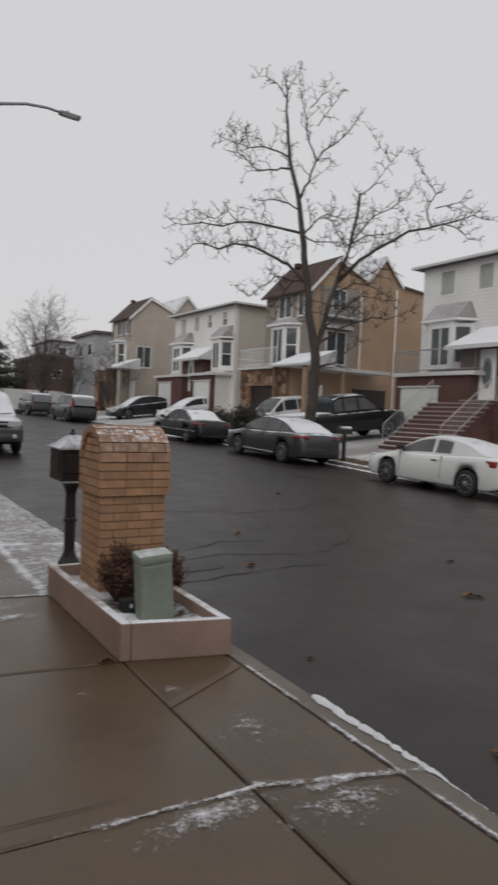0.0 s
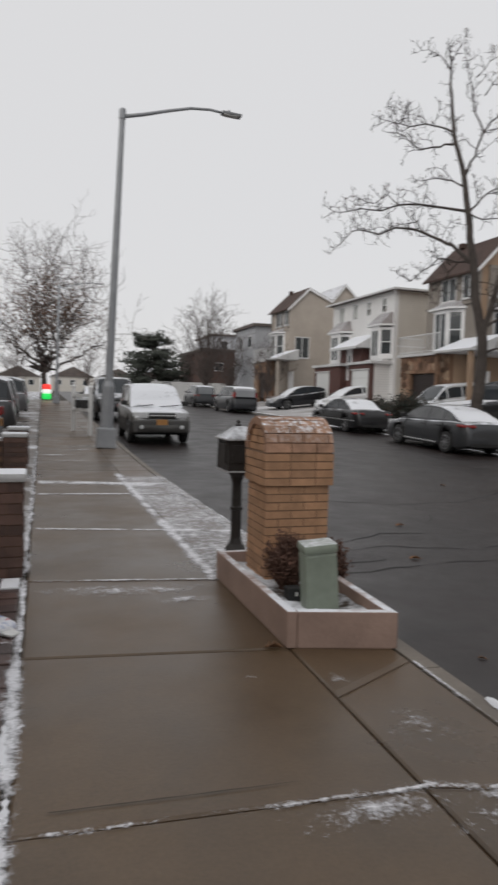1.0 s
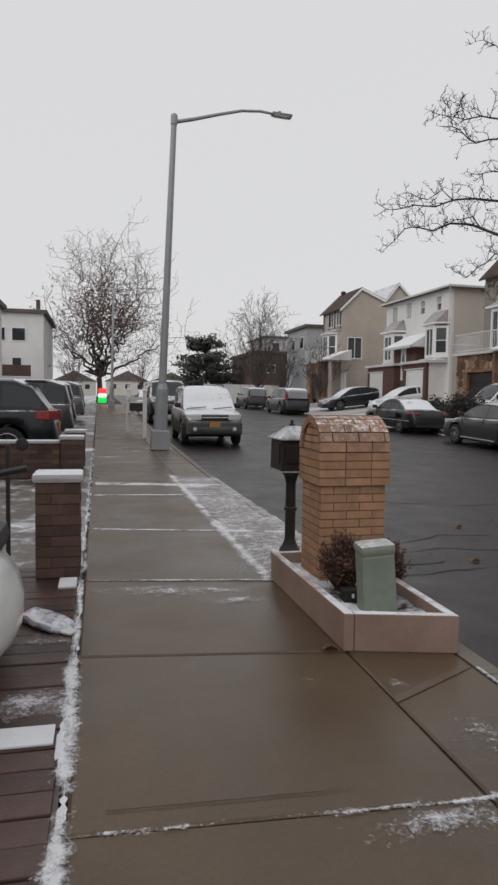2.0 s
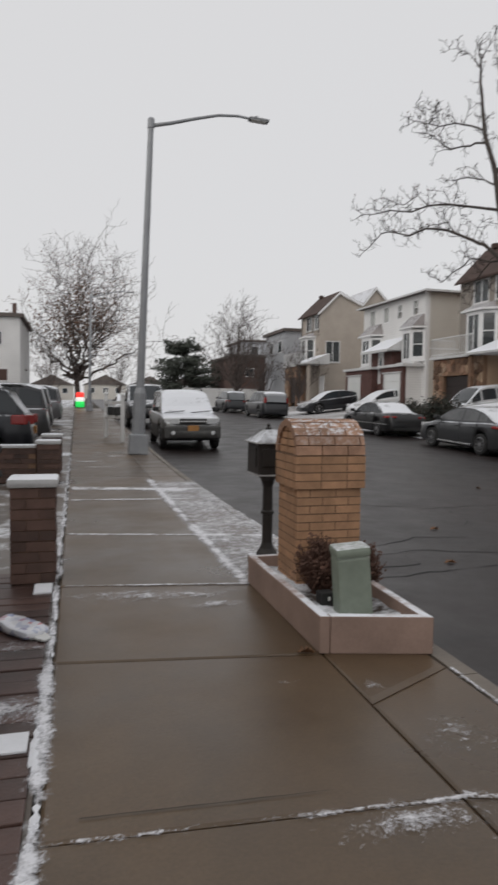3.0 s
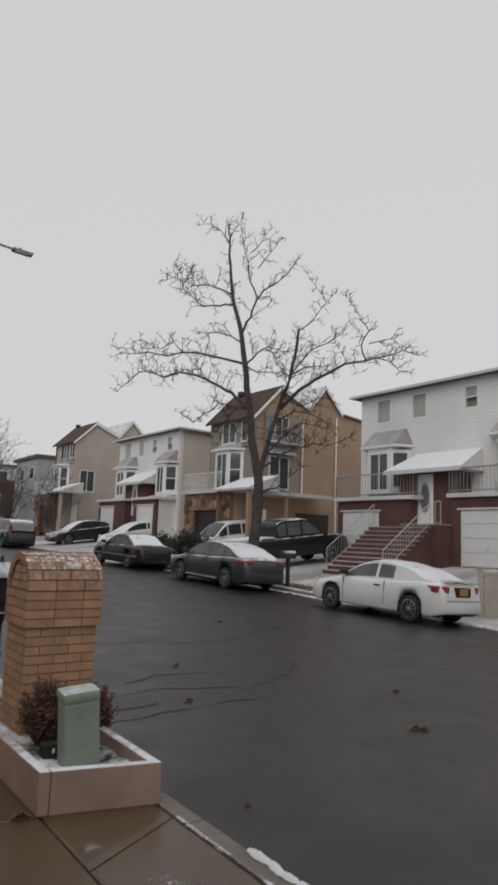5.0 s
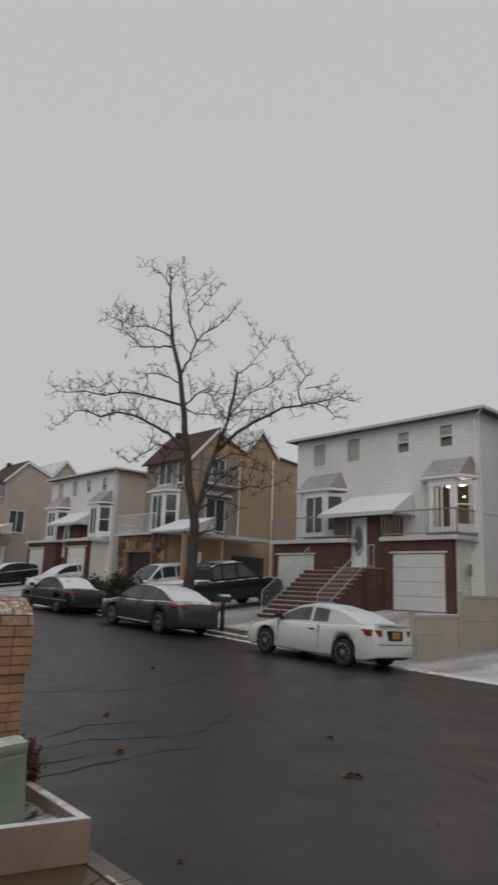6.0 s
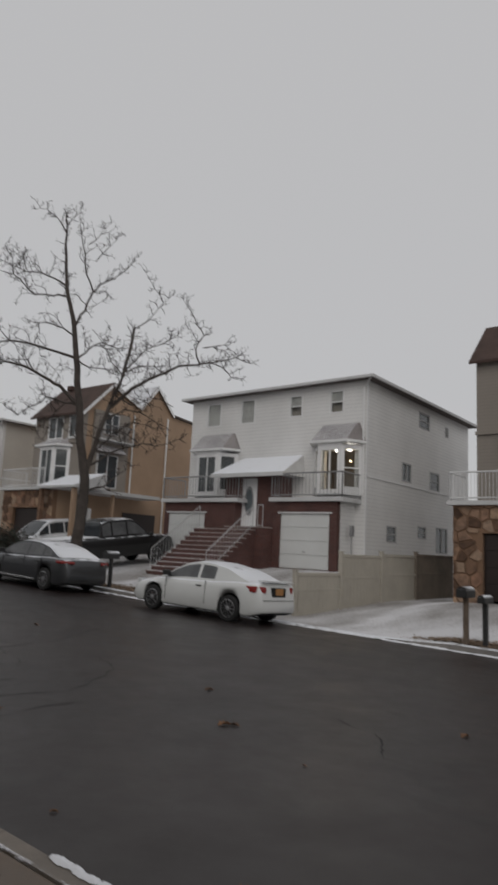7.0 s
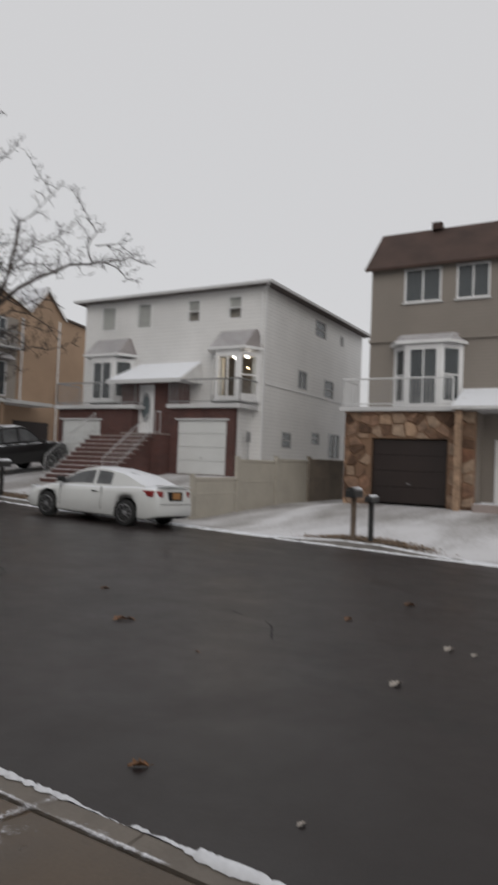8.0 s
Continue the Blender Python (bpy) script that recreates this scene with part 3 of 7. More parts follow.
def shrub(name, at, r, h, count, material, label, seed, leaf=0.035):
    rnd = random.Random(seed)
    ob = thing(name, label, "shrub", at)
    stem, crown = bmesh.new(), bmesh.new()
    for k in range(count):
        a, e = rnd.uniform(0, 2 * math.pi), rnd.uniform(0.25, 1.45)
        tip = Vector((math.cos(a) * math.cos(e) * r, math.sin(a) * math.cos(e) * r, h * (0.25 + 0.75 * math.sin(e)))) * rnd.uniform(0.5, 1.12)
        root = Vector((rnd.uniform(-0.05, 0.05), rnd.uniform(-0.05, 0.05), 0))
        mid = root.lerp(tip, 0.55) + Vector((rnd.uniform(-1, 1), rnd.uniform(-1, 1), rnd.uniform(-1, 1))) * 0.08 * r
        add_tube(stem, [root, mid, tip], [0.006, 0.004, 0.002], 3, False)
        for j in range(5):
            p = mid.lerp(tip, rnd.uniform(0.1, 1.05)) + Vector((rnd.gauss(0, 1), rnd.gauss(0, 1), rnd.gauss(0, 1))) * 0.09 * r
            u = Vector((rnd.gauss(0, 1), rnd.gauss(0, 1), rnd.gauss(0, 1))).normalized()
            w = u.orthogonal().normalized() * leaf * 0.5
            u = u * leaf
            crown.faces.new([crown.verts.new(p - u), crown.verts.new(p + w), crown.verts.new(p + u), crown.verts.new(p - w)])
    part("stem_mass", stem, TWIG, ob)
    part("foliage", crown, material, ob)
    return ob


shrub("shrub", pose(1.6, 4.14, 0.13), 0.19, 0.37, 420, TWIG, "dry brown shrub in the planter", 1, 0.015)
shrub("shrub", pose(1.93, 4.16, 0.13), 0.15, 0.31, 300, TWIG, "dry brown shrub behind the utility pedestal", 2, 0.015)
bm = bmesh.new()
add_box(bm, 1.50, 1.595, 3.86, 3.95, 0.12, 0.215, 0.012)
lamp_low = thing("garden_light", "small black garden light in the soil", "garden light")
part("housing", bm, DARKP, lamp_low)
part("label_plate", box(1.55, 1.565, 3.854, 3.859, 0.165, 0.19), WHITEP, lamp_low, "tiny white plate")

# ornate dark mailbox on its post
IRON = surface("dark_cast_iron", (0.035, 0.03, 0.027), 0.45, var=0.3, big=8, fine=60, bump=0.2, metal=0.3)
IRON_SNOW = surface("dark_iron_frosted", (0.05, 0.045, 0.04), 0.5, var=0.3, big=8, fine=60, bump=0.2, metal=0.2, snow=0.5)
mb = thing("mailbox", "ornate dark metal mailbox on a fluted post", "mailbox", pose(1.625, 5.50, 0.0, 0, 0, 0))
part("plinth", box(-0.14, 0.14, -0.14, 0.14, 0.0, 0.075, 0.012), surface("pale_plinth", (0.45, 0.43, 0.42), 0.7, snow=0.8), mb, "pale plinth with snow on it")
part("post", lathe([(0.09, 0.075), (0.095, 0.1), (0.062, 0.15), (0.046, 0.2), (0.046, 0.44), (0.058, 0.45), (0.058, 0.47), (0.046, 0.48), (0.043, 0.68), (0.06, 0.74), (0.1, 0.80)], 12), IRON, mb, smooth=False)
bm = bmesh.new()
add_prism(bm, [(-0.185, 0.80), (0.185, 0.80), (0.17, 1.075), (-0.17, 1.075)], "x", -0.135, 0.135)
part("box", bm, IRON, mb)
bm = bmesh.new()
base = [bm.verts.new((sx * 0.155, sy * 0.205, 1.07)) for sx, sy in ((-1, -1), (1, -1), (1, 1), (-1, 1))]
tops = [bm.verts.new((sx * 0.045, sy * 0.11, 1.175)) for sx, sy in ((-1, -1), (1, -1), (1, 1), (-1, 1))]
bm.faces.new(base[::-1]), bm.faces.new(tops)
for k in range(4):
    bm.faces.new((base[k], base[(k + 1) % 4], tops[(k + 1) % 4], tops[k]))
part("roof", bm, IRON_SNOW, mb, "little hipped lid with frost")
part("finial", lathe([(0.02, 1.17), (0.03, 1.185), (0.012, 1.2), (0.018, 1.215), (0.002, 1.23)], 8), IRON, mb)
FROST = surface("frosted_rim", (0.42, 0.41, 0.41), 0.6, var=0.4, big=20, fine=60)
for z in (0.797, 1.068):
    rim = bmesh.new()
    hy = 0.19 if z < 1 else 0.207
    hx = 0.142 if z < 1 else 0.157
    for y in (-hy, hy):
        add_box(rim, -hx, hx, y - 0.006, y + 0.006, z - 0.006, z + 0.006)
    for x in (-hx, hx):
        add_box(rim, x - 0.006, x + 0.006, -hy, hy, z - 0.0055, z + 0.0055)
    part("rim", rim, FROST, mb, "frosted rim")
part("letter_flap", box(-0.1, 0.1, -0.196, -0.186, 0.87, 1.02, 0.004), IRON, mb)
for sx in (-1, 1):
    part("rib", box(sx * 0.138 - 0.006, sx * 0.138 + 0.006, -0.12, 0.12, 0.86, 1.03, 0.004), IRON, mb)

# ---- brick gate pillars and low wall ----
DBRICK = surface("brown_brick", (0.115, 0.068, 0.055), 0.7, var=0.3, big=6, fine=60, bump=0.35, piece=0.5)
CAPSTONE = surface("capstone", (0.5, 0.5, 0.5), 0.7, snow=1.0)


def gate_pillar(x0, y0, w, h, label):
    ob = thing("gate_pillar", label, "pillar", pose(x0, y0, rise(y0)), "brick pillars along the pavement")
    part("core", box(0.012, w - 0.012, 0.012, w - 0.012, 0, h), MORTAR, ob)
    z, row = 0.0, 0
    while z < h - 0.03:
        for side in range(4):
            cut = [0, w * (0.36 if row % 2 else 0.64), w]
            for a, b in zip(cut, cut[1:]):
                e = 0.003 * ((row * 5 + side * 3) % 3)
                q = {0: (a, b, -e, 0.06), 1: (a, b, w - 0.06, w + e), 2: (-e, 0.06, max(a, 0.064), min(b, w - 0.064)), 3: (w - 0.06, w + e, max(a, 0.064), min(b, w - 0.064))}[side]
                part("brick", box(q[0] + 0.003, q[1] - 0.003, q[2] + 0.003, q[3] - 0.003, z + 0.004, min(z + 0.082, h) - 0.004), DBRICK, ob)
        z, row = z + 0.082, row + 1
    part("cap", box(-0.022, w + 0.022, -0.022, w + 0.022, h, h + 0.072, 0.03), CAPSTONE, ob, "rounded pale cap under snow")
    return ob


gate_pillar(-0.465, 5.26, 0.335, 0.735, "brown brick gate pillar with a snow-covered cap")
gate_pillar(-0.63, 11.8, 0.38, 0.66, "brown brick gate pillar joined to a low wall")
gate_pillar(-0.63, 13.7, 0.38, 0.66, "brown brick gate pillar farther up the pavement")
wall = thing("low_wall", "low brown brick garden wall topped with snow", "wall")
part("core", box(-5.5, -0.64, 11.87, 12.07, 0.0, 0.60), MORTAR, wall)
for row in range(7):
    x = -0.645 - (0.12 if row % 2 else 0.0)
    while x > -3.4:
        part("brick", box(x - 0.236, x, 11.855, 11.92, 0.01 + row * 0.082, 0.085 + row * 0.082), DBRICK, wall)
        x -= 0.243
part("coping", box(-5.5, -0.635, 11.83, 12.11, 0.6, 0.65, 0.012), CAPSTONE, wall, "coping under snow")

gate = thing("iron_gate", "black iron railing post beside the brick pillar", "railing")
part("post", box(-0.672, -0.642, 5.25, 5.28, 0.012, 1.02, 0.004), IRON, gate)
part("foot_plate", box(-0.73, -0.58, 5.18, 5.35, 0.0, 0.012, 0.004), IRON, gate)
part("top_rail", tube([(-0.64, 5.265, 1.02), (-0.9, 5.28, 1.03), (-2.2, 5.3, 1.03)], 0.016, 8), IRON, gate)
part("lower_rail", tube([(-0.66, 5.265, 0.15), (-2.2, 5.3, 0.15)], 0.012, 8), IRON, gate)

# bagged newspaper on the pavers
bag = thing("newspaper", "folded newspaper in a clear plastic bag", "newspaper", pose(-0.31, 4.17, 0.0, 0, 0, -52))
bm = bmesh.new()
add_box(bm, -0.19, 0.19, -0.085, 0.085, 0.004, 0.06, 0.024)
bmesh.ops.subdivide_edges(bm, edges=bm.edges[:], cuts=3, use_grid_fill=True)
for v in bm.verts:
    v.co += Vector((0, 0.012, 0.014)) * noise.noise(v.co * 14) + Vector((0, 0, -0.35 * max(0, v.co.x - 0.1) * v.co.z * 8))
    v.co.z = max(v.co.z, 0.003)
m, n, l, p = shader("newsprint_in_plastic")
br = n.new("ShaderNodeTexVoronoi")
br.inputs["Scale"].default_value = 26
tc = n.new("ShaderNodeTexCoord")
l.new(tc.outputs["Object"], br.inputs["Vector"])
l.new(ramp_node(n, l, br.outputs["Color"], ((0.2, (0.62, 0.63, 0.68)), (0.55, (0.7, 0.7, 0.72)), (0.72, (0.28, 0.33, 0.5)), (0.9, (0.55, 0.25, 0.26)))).outputs[0], p.inputs["Base Color"])
p.inputs["Roughness"].default_value, p.inputs["Coat Weight"].default_value = 0.35, 0.6
part("paper", bm, m, bag, smooth=True)
bm = bmesh.new()
add_box(bm, 0.15, 0.27, -0.05, 0.05, 0.003, 0.02, 0.006)
bmesh.ops.subdivide_edges(bm, edges=bm.edges[:], cuts=3, use_grid_fill=True)
for v in bm.verts:
    v.co.z = 0.003 + max(0.0, v.co.z + 0.018 * noise.noise(v.co * 40))
    v.co.y *= 1 - 2.2 * (v.co.x - 0.15)
part("bag_end", bm, WHITEP, bag, "crumpled plastic end of the bag", smooth=True)

# fallen leaves
LEAFM = surface("fallen_leaf", (0.22, 0.11, 0.05), 0.7, var=0.4, big=20, fine=90, piece=0.4)


def fallen_leaf(x, y, z, size, turn, curl, label):
    bm = bmesh.new()
    prof = [(0, 0.0), (0.18, 0.22), (0.1, 0.3), (0.34, 0.42), (0.2, 0.52), (0.3, 0.75), (0.12, 0.78), (0.0, 1.0)]
    mid = [bm.verts.new((0, v - 0.5, 0.02)) for _, v in prof]
    for s in (-1, 1):
        edge = [bm.verts.new((s * u, v - 0.5, 0.02 + curl * u * 1.3 + 0.08 * math.sin(v * 7 + s))) for u, v in prof]
        for k in range(len(prof) - 1):
            try:
                bm.faces.new((mid[k], mid[k + 1], edge[k + 1], edge[k]))
            except ValueError:
                pass
    add_tube(bm, [(0, -0.5, 0.03), (0.03, -0.75, 0.06)], 0.012, 4)
    bmesh.ops.scale(bm, vec=(size,) * 3, verts=bm.verts)
    ob = new("fallen_leaf", mesh_of(bm, "fallen_leaf", LEAFM))
    ob.matrix_world = pose(x, y, z + 0.004, 0, 0, turn)
    return tagged(ob, label, "leaf", "fallen leaves")


fallen_leaf(1.265, 3.46, 0, 0.1, 80, 0.8, "curled brown leaf beside the planter")
for x, y, s, tn in ((4.92, 4.1, 0.13, 70), (4.99, 4.03, 0.1, 10), (6.0, 5.3, 0.1, 60), (4.35, 7.4, 0.12, 100), (6.6, 2.5, 0.12, 75), (8.0, 2.3, 0.14, 50), (2.55, 3.3, 0.05, 50), (4.5, 2.9, 0.04, 0), (3.56, 5.73, 0.11, 80), (2.65, 1.93, 0.1, 40), (7.5, 11.2, 0.12, 10)):
    fallen_leaf(x, y, road_z(x, y), s, tn, 0.7, "dry brown leaf lying on the asphalt")

# white motor scooter at the edge of the forecourt
scoot = thing("scooter", "white motor scooter with a black handlebar and mirror", "scooter", pose(-0.57, 3.42, 0.0))
bm = bmesh.new()
bmesh.ops.create_uvsphere(bm, u_segments=20, v_segments=14, radius=1.0)
for v in bm.verts:
    v.co = Vector((v.co.x * 0.21 * (1 - 0.2 * v.co.z), v.co.y * 0.62, 0.38 + v.co.z * 0.26))
part("body", bm, surface("white_gloss_paint", (0.72, 0.73, 0.72), 0.25, var=0.06, coat=0.6), scoot, smooth=True)
for y in (-0.5, 0.55):
    part("wheel", lathe([(0.06, -0.04), (0.16, -0.05), (0.2, -0.03), (0.2, 0.03), (0.16, 0.05), (0.06, 0.04)], 20, "x"), DARKP, scoot, at=Matrix.Translation((0, y, 0.2)))
bm = bmesh.new()
add_box(bm, -0.14, 0.12, -0.35, 0.3, 0.62, 0.74, 0.05)
part("seat", bm, DARKP, scoot, "black padded seat")
part("steering_column", tube([(0, 0.5, 0.3), (0.0, 0.42, 0.95)], [0.05, 0.035], 8), DARKP, scoot)
part("handlebar", tube([(-0.28, 0.36, 1.0), (0, 0.42, 0.96), (0.2, 0.38, 1.0)], 0.018, 8), DARKP, scoot)
part("mirror", lathe([(0.01, -0.01), (0.03, -0.008), (0.035, 0.0), (0.03, 0.008), (0.01, 0.01)], 14, "y"), DARKP, scoot, at=Matrix.Translation((0.17, 0.4, 1.13)))

# ---- street lamp ----
GALV = surface("grey_painted_steel", (0.30, 0.31, 0.325), 0.5, var=0.12, big=3, fine=40, bump=0.06, metal=0.2)


def street_lamp(x, y, lean, label):
    z = rise(y)
    ob = thing("street_lamp", label, "street lamp", pose(x, y, z, 0, lean, 0), "street lamps")
    bm = bmesh.new()
    add_box(bm, -0.24, 0.24, -0.24, 0.24, 0.0, 0.5, 0.03)
    for v in bm.verts:
        v.co.x *= 1 - 0.12 * v.co.z
        v.co.y *= 1 - 0.12 * v.co.z
    part("base", bm, GALV, ob)
    part("shroud", lathe([(0.185, 0.5), (0.17, 0.52), (0.155, 1.55), (0.12, 1.66), (0.11, 1.68)], 8), GALV, ob)
    part("pole", lathe([(0.105, 1.66), (0.10, 2.0), (0.07, 8.15), (0.085, 8.16), (0.085, 8.38), (0.05, 8.42)], 12), GALV, ob, smooth=False)
    arm = [(0, 0, 8.22), (0.5, 0, 8.36), (1.1, 0, 8.56), (1.7, 0, 8.74), (2.2, 0, 8.80), (2.6, 0, 8.78)]
    part("arm", tube(arm, [0.05, 0.045, 0.04, 0.036, 0.033, 0.03], 8), GALV, ob, smooth=True)
    head = bmesh.new()
    add_prism(head, [(-0.1, 0.0), (-0.12, 0.05), (0.12, 0.05), (0.1, 0.0)], "x", 0.0, 0.52)
    for v in head.verts:
        v.co.y *= 1.25 - abs(v.co.x - 0.3) * 0.9
        v.co.z += 0.02
    h = part("luminaire", head, GALV, ob, at=pose(2.5, 0, 8.73, 0, 1, 0))
    part("photocell", lathe([(0.035, 0.0), (0.04, 0.03), (0.04, 0.07), (0.02, 0.085)], 10), GALV, h, at=Matrix.Translation((0.2, 0, 0.07)))
    part("lens", box(0.06, 0.44, -0.09, 0.09, 0.004, 0.02), WHITEP, h, "pale flat lens")
    return ob


street_lamp(1.54, 17.13, 2.15, "grey steel street lamp with a curved arm")
street_lamp(0.95, 50.0, 1.0, "grey steel street lamp farther up the pavement")

# cracks and a sealed seam in the asphalt
TAR = surface("dark_crack", (0.008, 0.0075, 0.007), 0.7, var=0.3)
random.seed(31)
for line in (((2.5, 6.1), (3.6, 6.3), (4.6, 6.0), (5.9, 6.9), (6.4, 7.9)), ((3.9, 9.6), (5.2, 9.0), (6.6, 9.3), (8.6, 10.6)), ((3.2, 6.5), (3.9, 7.0), (4.6, 6.9)), ((5.2, 2.6), (5.9, 3.1), (6.2, 3.9)), ((2.4, 11.0), (4.4, 11.8), (5.2, 13.6)), ((4.96, 9.8), (4.85, 8.7), (4.8, 7.7), (4.85, 7.1)), ((5.5, 9.1), (5.2, 8.1), (4.84, 7.4)), ((2.35, 5.25), (2.76, 5.31), (3.17, 5.43), (3.85, 5.56), (4.7, 5.6)), ((2.6, 5.6), (3.2, 5.7), (3.3, 6.1), (3.35, 6.6))):
    bm = bmesh.new()
    pts = []
    for (ax, ay), (bx, by) in zip(line, line[1:]):
        k = int(math.hypot(bx - ax, by - ay) / 0.07)
        pts += [(ax + (bx - ax) * i / k, ay + (by - ay) * i / k) for i in range(k)]
    rows = []
    for i, (x, y) in enumerate(pts):
        x, y = x + 0.09 * noise.noise(Vector((x * 2.2, y * 2.2, 4))) + random.uniform(-0.012, 0.012), y + 0.09 * noise.noise(Vector((x * 2.2, y * 2.2, 7))) + random.uniform(-0.012, 0.012)
        w = 0.017 * max(0.12, 0.6 + noise.noise(Vector((x * 3, y * 3, 2)))) * min(1, i / 5 + 0.1, (len(pts) - i) / 5)
        rows.append((bm.verts.new((x, y - w, road_z(x, y) + 0.003)), bm.verts.new((x, y + w, road_z(x, y) + 0.003))))
    for a, b in zip(rows, rows[1:]):
        bm.faces.new((a[0], b[0], b[1], a[1]))
    tagged(new("road_crack", mesh_of(bm, "road_crack", TAR)), "thin dark crack in the asphalt", "crack", kind="stuff")

LEAFM = surface("pale_leaf", (0.4, 0.36, 0.32), 0.7, var=0.3, big=20, fine=90)
for x, y, sz in ((6.10, 1.35, 0.14), (6.05, 1.12, 0.09), (4.76, 1.38, 0.13), (2.64, 1.06, 0.05)):
    fallen_leaf(x, y, road_z(x, y), sz, 70, 0.5, "pale dry leaf lying on the asphalt")

# ---- house materials ----
def siding_material(name, col, course=0.15):
    """Horizontal vinyl boards: a shallow relief step at each course, with painted lap shade."""
    m, n, l, p = shader(name)
    tc, sep = n.new("ShaderNodeTexCoord"), n.new("ShaderNodeSeparateXYZ")
    l.new(tc.outputs["Object"], sep.inputs[0])
    a = n.new("ShaderNodeMath")
    a.operation = "MULTIPLY"
    a.inputs[1].default_value = 1 / course
    l.new(sep.outputs[2], a.inputs[0])
    fr = n.new("ShaderNodeMath")
    fr.operation = "FRACT"
    l.new(a.outputs[0], fr.inputs[0])
    big = noise_node(n, l, 0.5, 5, 0.6)
    base = ramp_node(n, l, big.outputs[0], ((0.3, tuple(c * 0.9 for c in col)), (0.7, tuple(min(1, c * 1.05) for c in col)))).outputs[0]
    # shade at the board lap, put into the colour at each course's foot
    lap_shade = ramp_node(n, l, fr.outputs[0], ((0.0, (0.66, 0.66, 0.67)), (0.06, (0.82, 0.82, 0.83)), (0.14, (1, 1, 1)))).outputs[0]
    l.new(mix_node(n, l, 1.0, base, lap_shade, "MULTIPLY"), p.inputs["Base Color"])
    p.inputs["Roughness"].default_value = 0.55
    bump_node(n, l, p, fr.outputs[0], 0.35, 0.02)
    return m


def brickwork_material(name, c1, c2, mortar):
    m, n, l, p = shader(name)
    tc, mp = n.new("ShaderNodeTexCoord"), n.new("ShaderNodeMapping")
    sep, com = n.new("ShaderNodeSeparateXYZ"), n.new("ShaderNodeCombineXYZ")
    l.new(tc.outputs["Object"], sep.inputs[0])
    s = n.new("ShaderNodeMath")
    l.new(sep.outputs[0], s.inputs[0]), l.new(sep.outputs[1], s.inputs[1])
    l.new(s.outputs[0], com.inputs[0]), l.new(sep.outputs[2], com.inputs[1])
    b = n.new("ShaderNodeTexBrick")
    b.inputs["Scale"].default_value = 1.0
    b.inputs["Brick Width"].default_value, b.inputs["Row Height"].default_value, b.inputs["Mortar Size"].default_value = 0.2, 0.067, 0.006
    for k, c in (("Color1", c1), ("Color2", c2), ("Mortar", mortar)):
        b.inputs[k].default_value = (*c, 1)
    l.new(com.outputs[0], b.inputs["Vector"])
    big = noise_node(n, l, 1.2, 5, 0.6)
    l.new(mix_node(n, l, 1.0, b.outputs[0], ramp_node(n, l, big.outputs[0], ((0.3, (0.75, 0.75, 0.75)), (0.7, (1.1, 1.1, 1.1)))).outputs[0], "MULTIPLY"), p.inputs["Base Color"])
    p.inputs["Roughness"].default_value = 0.8
    bump_node(n, l, p, b.outputs["Fac"], -0.3, 0.006)
    return m


def shingle_material(name, col, snow=0.0):
    return surface(name, col, 0.85, var=0.3, big=1.2, fine=14, bump=0.5, bump_m=0.02, snow=snow)


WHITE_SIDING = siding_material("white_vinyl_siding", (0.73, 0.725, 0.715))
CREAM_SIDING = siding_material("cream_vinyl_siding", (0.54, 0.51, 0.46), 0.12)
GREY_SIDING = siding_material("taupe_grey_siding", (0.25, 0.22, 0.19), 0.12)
TAN_STUCCO = surface("tan_stucco", (0.36, 0.25, 0.17), 0.9, var=0.12, big=0.7, fine=40, bump=0.25)
BEIGE_STUCCO = surface("beige_stucco", (0.42, 0.37, 0.32), 0.9, var=0.12, big=0.7, fine=40, bump=0.25)
RED_BRICK = brickwork_material("dark_red_brick", (0.105, 0.038, 0.030), (0.075, 0.028, 0.024), (0.12, 0.09, 0.08))
TRIM = surface("white_trim", (0.74, 0.74, 0.74), 0.5, var=0.06, big=2, fine=30)
GREY_TRIM = surface("weathered_white_trim", (0.55, 0.55, 0.55), 0.6, var=0.12, snow=0.3)
SHINGLE = shingle_material("brown_shingle", (0.062, 0.036, 0.028), 0.0)
SHINGLE_SNOW = shingle_material("snow_covered_shingle", (0.12, 0.1, 0.09), 0.85)
HOOD = surface("frosted_grey_shingle", (0.26, 0.235, 0.23), 0.85, var=0.3, big=1.2, fine=14, bump=0.5, bump_m=0.02, snow=0.36, flake=40)
DARK_FRAME = surface("dull_window_frame", (0.36, 0.36, 0.36), 0.5, var=0.1)
AWNING = surface("snow_covered_awning", (0.6, 0.6, 0.6), 0.6, snow=1.0)
GARAGE_WHITE = surface("white_garage_door", (0.62, 0.63, 0.62), 0.5, var=0.06)
GARAGE_DARK = surface("dark_brown_door", (0.02, 0.0115, 0.0095), 0.5, var=0.3)
CURTAIN = surface("pale_curtain", (0.5, 0.49, 0.47), 0.9, var=0.15, big=3, fine=20)
INTERIOR = surface("dim_room", (0.3, 0.27, 0.24), 0.9, var=0.1)
TREAD = surface("snow_lined_tread", (0.3, 0.25, 0.23), 0.8, snow=0.85)
IRON_RAIL = surface("grey_metal_rail", (0.3, 0.3, 0.305), 0.5, metal=0.2)
PALE_RAIL = surface("pale_painted_rail", (0.66, 0.66, 0.66), 0.5, metal=0.0)
WHITE_RAIL = surface("white_metal_rail", (0.42, 0.42, 0.42), 0.5, metal=0.1)
STONE = surface("brown_field_stone", (0.36, 0.27, 0.2), 0.85, var=0.45, big=4, fine=30, bump=0.6, bump_m=0.02)
n, l = STONE.node_tree.nodes, STONE.node_tree.links
